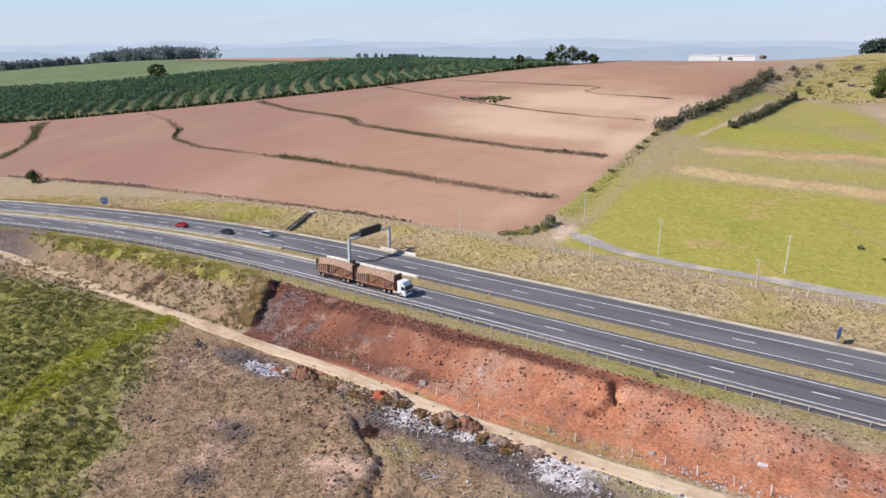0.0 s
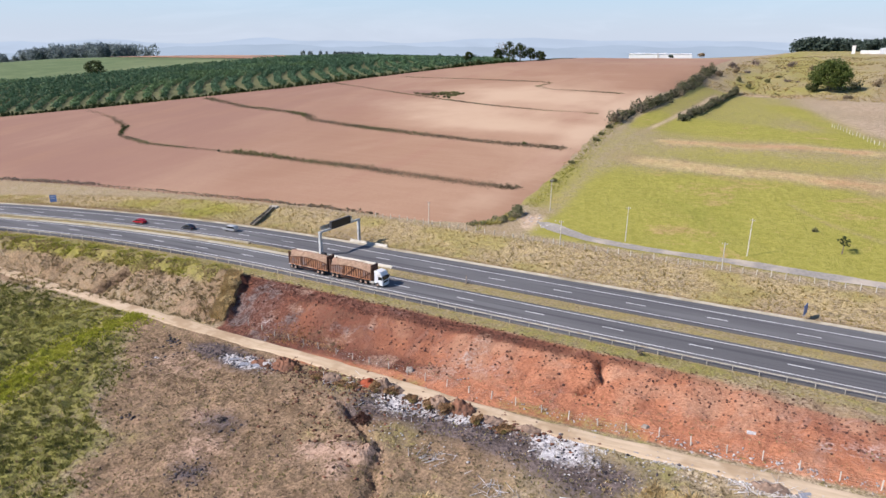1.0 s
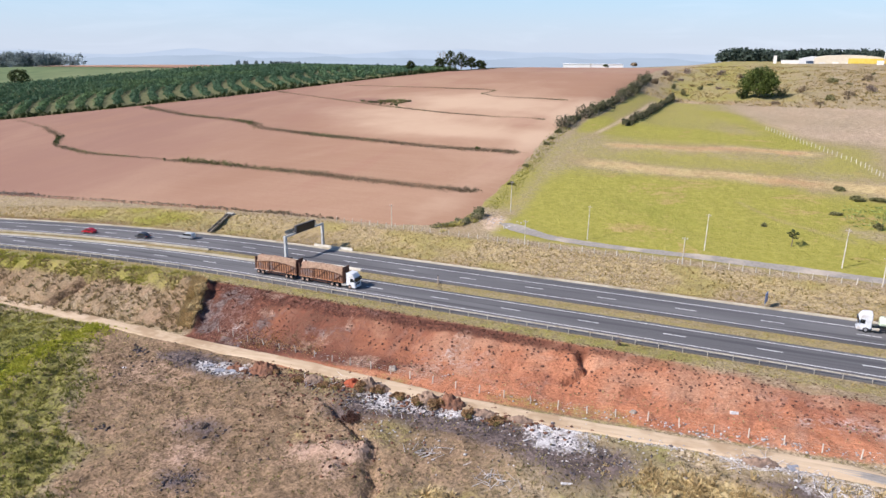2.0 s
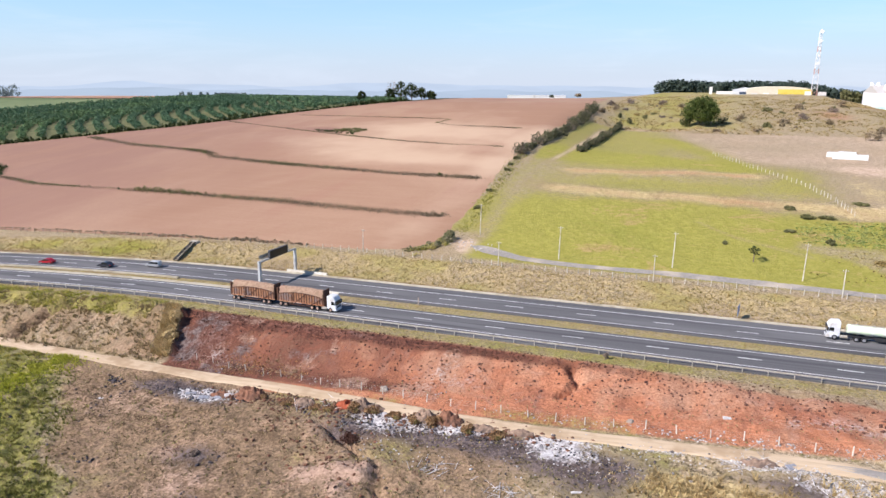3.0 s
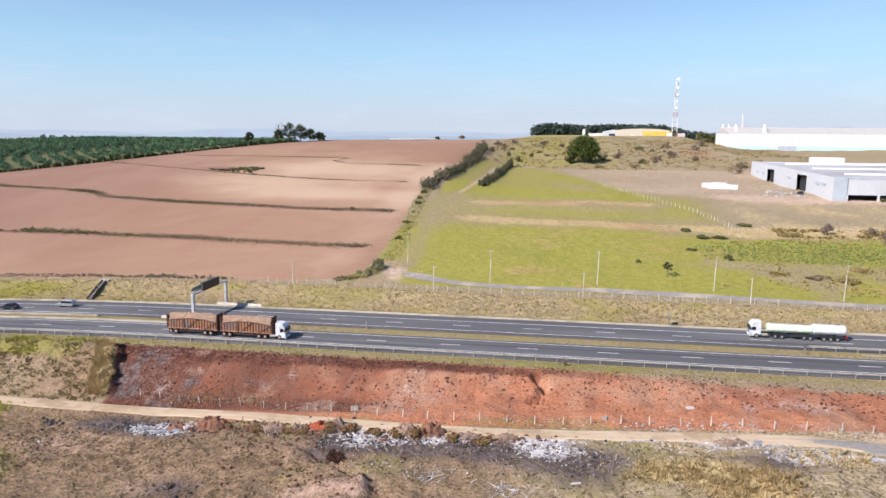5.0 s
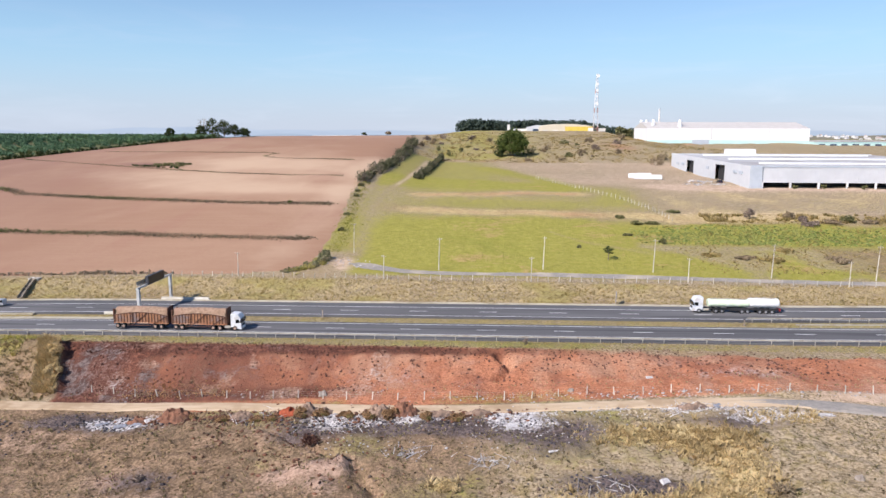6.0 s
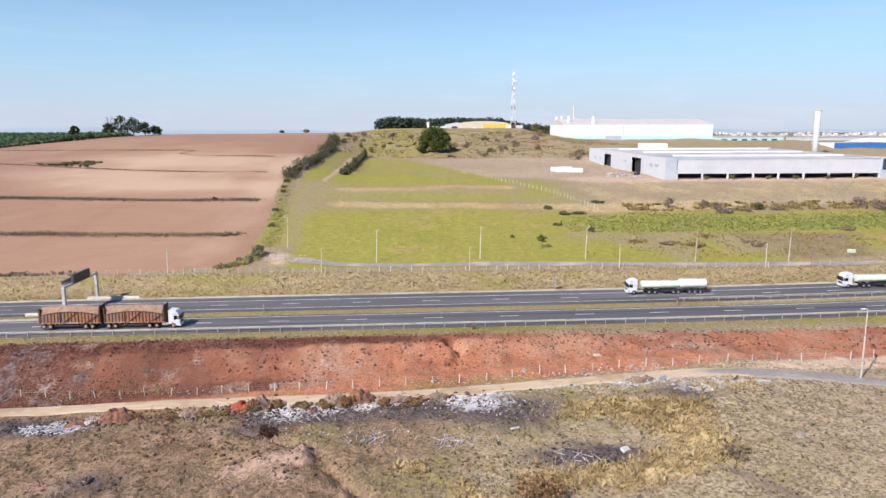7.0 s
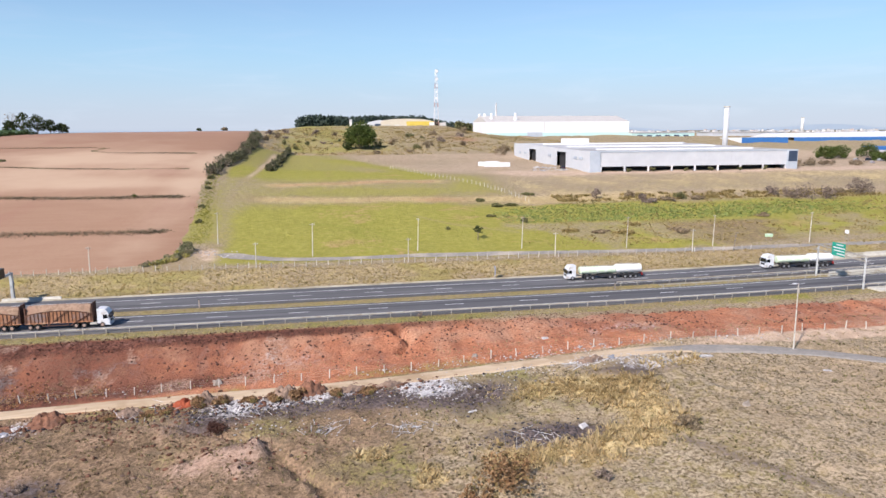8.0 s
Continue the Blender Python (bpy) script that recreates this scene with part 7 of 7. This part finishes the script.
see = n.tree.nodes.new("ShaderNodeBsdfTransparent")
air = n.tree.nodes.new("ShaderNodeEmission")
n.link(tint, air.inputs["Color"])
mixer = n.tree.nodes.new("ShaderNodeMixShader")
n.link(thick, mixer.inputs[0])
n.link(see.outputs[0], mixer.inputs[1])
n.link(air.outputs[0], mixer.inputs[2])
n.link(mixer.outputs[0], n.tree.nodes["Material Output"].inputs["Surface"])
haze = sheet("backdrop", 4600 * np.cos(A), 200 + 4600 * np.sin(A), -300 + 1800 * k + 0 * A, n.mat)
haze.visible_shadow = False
tagged(haze, "glowing shell imitating pale blue haze low over the horizon", "haze", kind="structure")

# ---- waste ground along the track ----
soil_red = surface("red_clods", (0.10, 0.047, 0.029), (0.22, 0.108, 0.068), 1.5, (0.08, 0.045, 0.032), 0.7, 0.97, island=0.35, bump=0.05)
soil_brown = surface("brown_clods", (0.13, 0.088, 0.065), (0.26, 0.18, 0.13), 1.5, (0.085, 0.062, 0.05), 0.6, 0.97, island=0.35, bump=0.05)
soil_orange = surface("orange_earth", (0.19, 0.042, 0.020), (0.32, 0.085, 0.042), 1.5, rough=0.97, island=0.25, bump=0.05)
rubble_pale = surface("pale_rubble", (0.32, 0.30, 0.29), (0.56, 0.54, 0.52), 2.0, (0.26, 0.23, 0.22), 0.9, 0.95, island=0.3)
rubble_dark = surface("charred_debris", (0.030, 0.028, 0.032), (0.11, 0.095, 0.10), 2.0, rough=0.95, island=0.5)
stone_grey = surface("grey_stone", (0.24, 0.20, 0.165), (0.38, 0.33, 0.28), 1.5, rough=0.95, bump=0.05)
stub_dark = surface("burnt_stubs", (0.085, 0.040, 0.030), (0.16, 0.075, 0.052), 1.5, rough=0.95, island=0.4)
tarp_grey = surface("dull_sheeting", (0.20, 0.21, 0.235), (0.38, 0.39, 0.42), 1.2, (0.14, 0.14, 0.16), 0.8, 0.7)

PHI = (1 + 5 ** 0.5) / 2
ICO_V = np.array([(-1, PHI, 0), (1, PHI, 0), (-1, -PHI, 0), (1, -PHI, 0), (0, -1, PHI), (0, 1, PHI), (0, -1, -PHI), (0, 1, -PHI), (PHI, 0, -1), (PHI, 0, 1), (-PHI, 0, -1), (-PHI, 0, 1)], float) / math.hypot(1, PHI)
ICO_F = np.array([(0, 11, 5), (0, 5, 1), (0, 1, 7), (0, 7, 10), (0, 10, 11), (1, 5, 9), (5, 11, 4), (11, 10, 2), (10, 7, 6), (7, 1, 8), (3, 9, 4), (3, 4, 2), (3, 2, 6), (3, 6, 8), (3, 8, 9), (4, 9, 5), (2, 4, 11), (6, 2, 10), (8, 6, 7), (9, 8, 1)])


def clods(name, xy, size, material, label, seed, flat=0.65, category="rubble"):
    """Many loose lumps lying on the ground."""
    rng = np.random.default_rng(seed)
    n = len(xy)
    r = rng.uniform(size[0], size[1], n) ** 1.0 * rng.uniform(0.5, 1.0, n)
    v = ICO_V[None] * rng.uniform(0.65, 1.25, (n, 12, 1)) * np.stack([r * rng.uniform(0.7, 1.4, n), r * rng.uniform(0.7, 1.4, n), r * flat], -1)[:, None]
    v = v + np.stack([xy[:, 0], xy[:, 1], height(xy[:, 0], xy[:, 1], True) + r * flat * 0.35], -1)[:, None]
    f = ICO_F[None] + 12 * np.arange(n)[:, None, None]
    me = mesh_of(name, v.reshape(-1, 3), f.reshape(-1, 3))
    me.materials.append(material)
    return tagged(new(name, me), label, category, kind="stuff")


def around(seed, spots):
    """Random places round spots of (x, y, spread_x, spread_y, count)."""
    rng = np.random.default_rng(seed)
    return np.concatenate([np.stack([x + rng.normal(size=c) * sx_, y + rng.normal(size=c) * sy_], -1) for x, y, sx_, sy_, c in spots])


def pile(name, at, wide, tall, material, label, seed):
    """A heap of tipped earth with a ragged surface."""
    rng = np.random.default_rng(seed)
    n = 44
    gx, gy = np.meshgrid(np.linspace(-1, 1, n), np.linspace(-1, 1, n), indexing="ij")
    gx, gy = gx * wide[0], gy * wide[1]
    d = np.hypot(gx / wide[0], gy / wide[1])
    bulk = np.clip(1 - d ** 1.6, 0, 1)
    ridge = 1 - np.abs(2 * rough(gx + seed * 9, gy, 1.1, 3, seed) - 1) * 1.5
    gz = tall * bulk * (0.35 + 0.75 * np.clip(ridge, 0, 1)) + 0.55 * tall * (rough(gx, gy, 0.45, 3, seed + 1) - 0.5) * (bulk > 0.05)
    base = height(gx + at[0], gy + at[1], True) - level(*at)
    gz = gz + base - 0.25 * (bulk < 0.03)
    i = np.arange(n * n).reshape(n, n)
    faces = np.stack([i[:-1, :-1], i[1:, :-1], i[1:, 1:], i[:-1, 1:]], -1).reshape(-1, 4)
    me = mesh_of(name, np.stack([gx, gy, gz], -1).reshape(-1, 3), faces)
    me.materials.append(material)
    ob = new(name, me)
    ob.location = (at[0], at[1], level(*at))
    return tagged(ob, label, "mound", "mounds of earth along the track")


for i, (x, y, a, b, h, m, label) in enumerate((
        (-91.5, 80.9, 3.2, 1.8, 1.9, soil_red, "heap of red earth and debris beside the track"),
        (-97.5, 80.4, 2.2, 1.3, 0.9, soil_red, "low heap of red and white rubble"),
        (-72.6, 81.3, 1.7, 1.2, 1.0, soil_orange, "bright orange heap of earth"),
        (-69.6, 81.2, 2.2, 1.4, 1.7, soil_brown, "brown heap overgrown with dry stalks"),
        (-66.8, 81.0, 1.8, 1.2, 1.0, soil_brown, "low brown heap of earth"),
        (-57.5, 79.9, 2.4, 1.5, 1.7, soil_brown, "brown heap overgrown with dry stalks"),
        (-53.6, 80.0, 2.6, 1.5, 1.8, soil_red, "reddish heap of tipped earth"),
        (-47.5, 79.0, 2.8, 1.1, 0.7, soil_brown, "low ridge of tipped earth"),
        (-41.5, 79.0, 2.4, 1.0, 0.7, soil_brown, "low ridge of tipped earth"),
        (-80.5, 80.8, 2.2, 1.4, 0.9, soil_brown, "low brown heap of earth"),
        (-9.5, 78.6, 2.6, 1.1, 0.8, soil_brown, "heap of rubbish and broken boards"))):
    pile("earth_mound", (x, y), (a, b), h, m, label, 700 + i)

clods("red_clods", around(801, ((-92, 80.5, 3.5, 1.4, 160), (-84, 80.5, 5, 1.2, 120), (-74, 80, 4, 1.6, 140), (-56, 79.6, 5, 1.3, 160), (-66, 66, 7, 5, 120), (-76, 76, 7, 4, 120), (-45, 78.5, 6, 1.2, 120))), (0.12, 0.42), soil_red, "loose clods of red earth", 811)
clods("brown_clods", scatter(802, 700, -126, -22, 40, 81, off_track, 5.0), (0.08, 0.34), soil_brown, "loose clods of brown earth", 812)
clods("brown_clods", around(803, ((-121, 79.5, 1.4, 0.6, 40), (-104, 56.6, 0.5, 0.4, 10), (-84, 62, 1, 1, 14), (-117, 73.5, 2, 2, 14), (-110, 64, 8, 8, 24), (-72, 79.6, 14, 0.8, 100))), (0.12, 0.38), rubble_dark, "dark clods and charred stumps", 813)
clods("pale_rubble", around(804, ((-98, 79.6, 2.4, 1.0, 170), (-95, 80.6, 1.2, 0.8, 60), (-103.5, 79.4, 2.0, 0.6, 50), (-64, 78.6, 2.6, 1.2, 220), (-54, 77.8, 3.5, 0.7, 110), (-35, 77.4, 3.6, 1.8, 260), (-22, 79.2, 4, 0.7, 120), (-8, 78.4, 4, 0.8, 130), (-60, 72, 3, 2, 50), (-52, 69, 2, 2, 40), (-30, 74, 5, 2, 90), (2, 75.6, 4, 0.9, 60), (-40, 70, 8, 4, 60))), (0.05, 0.24), rubble_pale, "pale ash and broken rubble", 814)
clods("charred_debris", around(805, ((-106, 80.4, 4, 1.2, 220), (-100, 78.8, 4, 1.0, 120), (-67, 77.6, 3.5, 1.5, 260), (-46, 76.4, 5, 1.3, 220), (-31, 73, 6, 2.6, 200), (-25, 58.5, 3.4, 1.5, 260), (-20, 57.4, 2.4, 1.2, 120), (-81, 50.5, 1.8, 1.3, 140), (-58, 76.4, 3, 0.8, 80))), (0.06, 0.28), rubble_dark, "charred black debris on burnt ground", 815)
clods("burnt_tufts", scatter(12, 1700, -116, 76, 88.5, 100.3, lambda x, y: 0.25 + 0.75 * (rough(x, y, 9, 2, 13) > 0.48)), (0.13, 0.32), stub_dark, "small burnt tufts dotting the red bank", 818, 0.75, "burnt tufts")
clods("bank_stones", scatter(806, 900, -115, 74, 90.5, 102, None, 7.0), (0.06, 0.24), soil_red, "loose stones on the red bank", 816)
clods("bank_litter", around(807, ((-80, 88.6, 14, 0.7, 40), (-30, 84.6, 14, 0.7, 110), (-10, 83.6, 9, 0.6, 130), (8, 83.6, 8, 0.7, 80), (-16, 77.8, 7, 1.0, 90), (0, 76, 5, 0.8, 50))), (0.07, 0.25), rubble_pale, "pale litter at the bank's foot", 817)

clods("yard_rubble", around(823, ((58, 322, 3.5, 2.5, 60), (54, 312, 3, 2.5, 40), (64, 314, 2, 2, 24))), (0.25, 0.8), rubble_pale, "broken rubble on the yard before the warehouse", 824)
clods("corner_rubble", around(808, ((-83, 171.5, 2.6, 1.6, 80), (-77, 168.6, 3.0, 1.2, 60), (-87, 174.5, 1.6, 1.2, 20))), (0.08, 0.3), rubble_pale, "pale stones and rubble at the field's corner", 819)
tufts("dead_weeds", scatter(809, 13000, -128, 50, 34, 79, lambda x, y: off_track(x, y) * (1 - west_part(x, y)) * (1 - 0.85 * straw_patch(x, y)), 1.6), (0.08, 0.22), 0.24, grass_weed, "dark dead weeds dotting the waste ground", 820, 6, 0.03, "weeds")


def sticks(name, spots, length, material, label, seed):
    """Dumped branches: thin tapering sticks lying over one another."""
    rng = np.random.default_rng(seed)
    geo = Geo()
    for x0, y0, spread, count in spots:
        for _ in range(count):
            x, y = x0 + rng.normal() * spread, y0 + rng.normal() * spread * 0.5
            a, l = rng.uniform(0, 3.14), rng.uniform(*length)
            dx, dy = math.cos(a) * l / 2, math.sin(a) * l / 2
            z0, z1 = level(x - dx, y - dy) + 0.05, level(x + dx, y + dy) + rng.uniform(0.05, 0.55)
            geo.tube((x - dx, y - dy, z0), (x + dx, y + dy, z1), 0.06, 0.02, 4)
    return solid(name, geo, material, label, "branches", kind="stuff")


sticks("dumped_branches", ((-10, 78.4, 2.6, 34), (-3, 76.6, 2.2, 20), (-51, 67.5, 1.6, 22), (-40.5, 64.5, 1.8, 26), (-63, 75.5, 2.4, 20), (-77, 80.6, 3.0, 24), (-24, 58.0, 2.6, 22)), (0.8, 2.6), rubble_pale, "bleached branches dumped on the waste ground", 821)
sticks("dead_stalks", ((-66.4, 71.3, 1.6, 40), (-70, 80.4, 2.0, 30), (-56, 79.8, 2.4, 36), (-84, 80.2, 3.0, 30), (-60, 66, 1.4, 20), (-93, 62.5, 1.4, 14)), (0.6, 1.8), rust_dark, "dark dead stalks among the heaps", 822)


def boulder(at, size, material, label, seed):
    rng = np.random.default_rng(seed)
    bm = bmesh.new()
    bmesh.ops.create_icosphere(bm, subdivisions=3, radius=1.0)
    for v in bm.verts:
        k = 0.8 + 0.4 * noise.noise(v.co * 1.3 + Vector((seed, 0, 0)))
        v.co = Vector((v.co.x * size[0] * k, v.co.y * size[1] * k, max(-0.5, v.co.z) * size[2] * k))
    me = bpy.data.meshes.new("boulder")
    bm.to_mesh(me)
    bm.free()
    me.materials.append(material)
    ob = new("boulder", me)
    ob.location = (at[0], at[1], level(*at) + size[2] * 0.3)
    return tagged(ob, label, "boulder", "boulders on the waste ground")


boulder((-68.6, 88.0), (1.0, 0.75, 0.75), stone_grey, "rounded grey boulder at the edge of the track", 3)
boulder((-26.8, 86.0), (0.6, 0.5, 0.4), stone_grey, "small pale stone at the bank's foot", 5)
boulder((5.2, 58.5), (0.6, 0.5, 0.6), stone_grey, "pale pinkish stone in dry grass", 7)


def slab(at, l, w, t, turn, tilt, material, label, category="slab"):
    ob = solid("broken_slab", Geo().prism([(-l / 2, -t / 2), (l / 2 * 0.9, -t / 2), (l / 2, t / 2), (-l / 2 * 0.86, t / 2)], -w / 2, w / 2), material, label, category, "dumped slabs and boards", bevel=0.02)
    ob.matrix_basis = pose(at[0], at[1], level(*at) + t * 0.4 + abs(math.sin(radians(tilt))) * w * 0.3, tilt, 3, turn)
    return ob


for x, y, l, w, t, turn, tilt, m, label in (
        (-36.6, 74.0, 1.9, 1.3, 0.14, 12, 4, rubble_pale, "pale flat slab lying in grass"), (-99.8, 78.6, 1.9, 1.1, 0.12, 30, 8, tarp_grey, "grey sheet dumped on ash"), (-97.2, 79.0, 1.6, 1.0, 0.1, -20, 10, tarp_grey, "grey sheet dumped on ash"),
        (-103.2, 79.2, 2.0, 0.8, 0.1, 35, 6, tarp_grey, "grey sheet dumped on ash"), (-95.8, 80.2, 1.2, 0.9, 0.16, 50, 14, rubble_pale, "broken pale slab among rubble"), (-38.9, 74.9, 2.2, 0.22, 0.1, 55, 0, rubble_pale, "bleached board lying in grass"),
        (-9.2, 79.4, 3.0, 0.35, 0.12, -18, 10, grey_wood, "broken board on a rubbish heap"), (-7.6, 78.9, 2.4, 0.3, 0.12, 12, 12, rubble_pale, "pale board on a rubbish heap"), (-5.6, 78.6, 1.6, 1.0, 0.12, 40, 10, tarp_grey, "grey sheet on a rubbish heap"),
        (8.5, 75.8, 3.2, 0.9, 0.1, 6, 3, rubble_pale, "pale flat sheet beside the track"), (-118.5, 73.2, 1.0, 0.6, 0.1, 10, 5, rubble_pale, "white scrap on bare ground"), (24.5, 68.0, 1.3, 0.5, 0.1, -15, 4, rubble_pale, "white scrap in dry grass"),
        (-31.0, 66.5, 1.6, 0.4, 0.12, 24, 6, rubble_pale, "pale broken board in grass"), (-13.4, 90.0, 1.2, 0.7, 0.15, 10, 10, rubble_pale, "pale slab at the bank's foot"), (-18, 58.2, 1.2, 0.8, 0.3, 30, 20, rubble_pale, "pale lump among charred debris")):
    slab((x, y), l, w, t, turn, tilt, m, label)
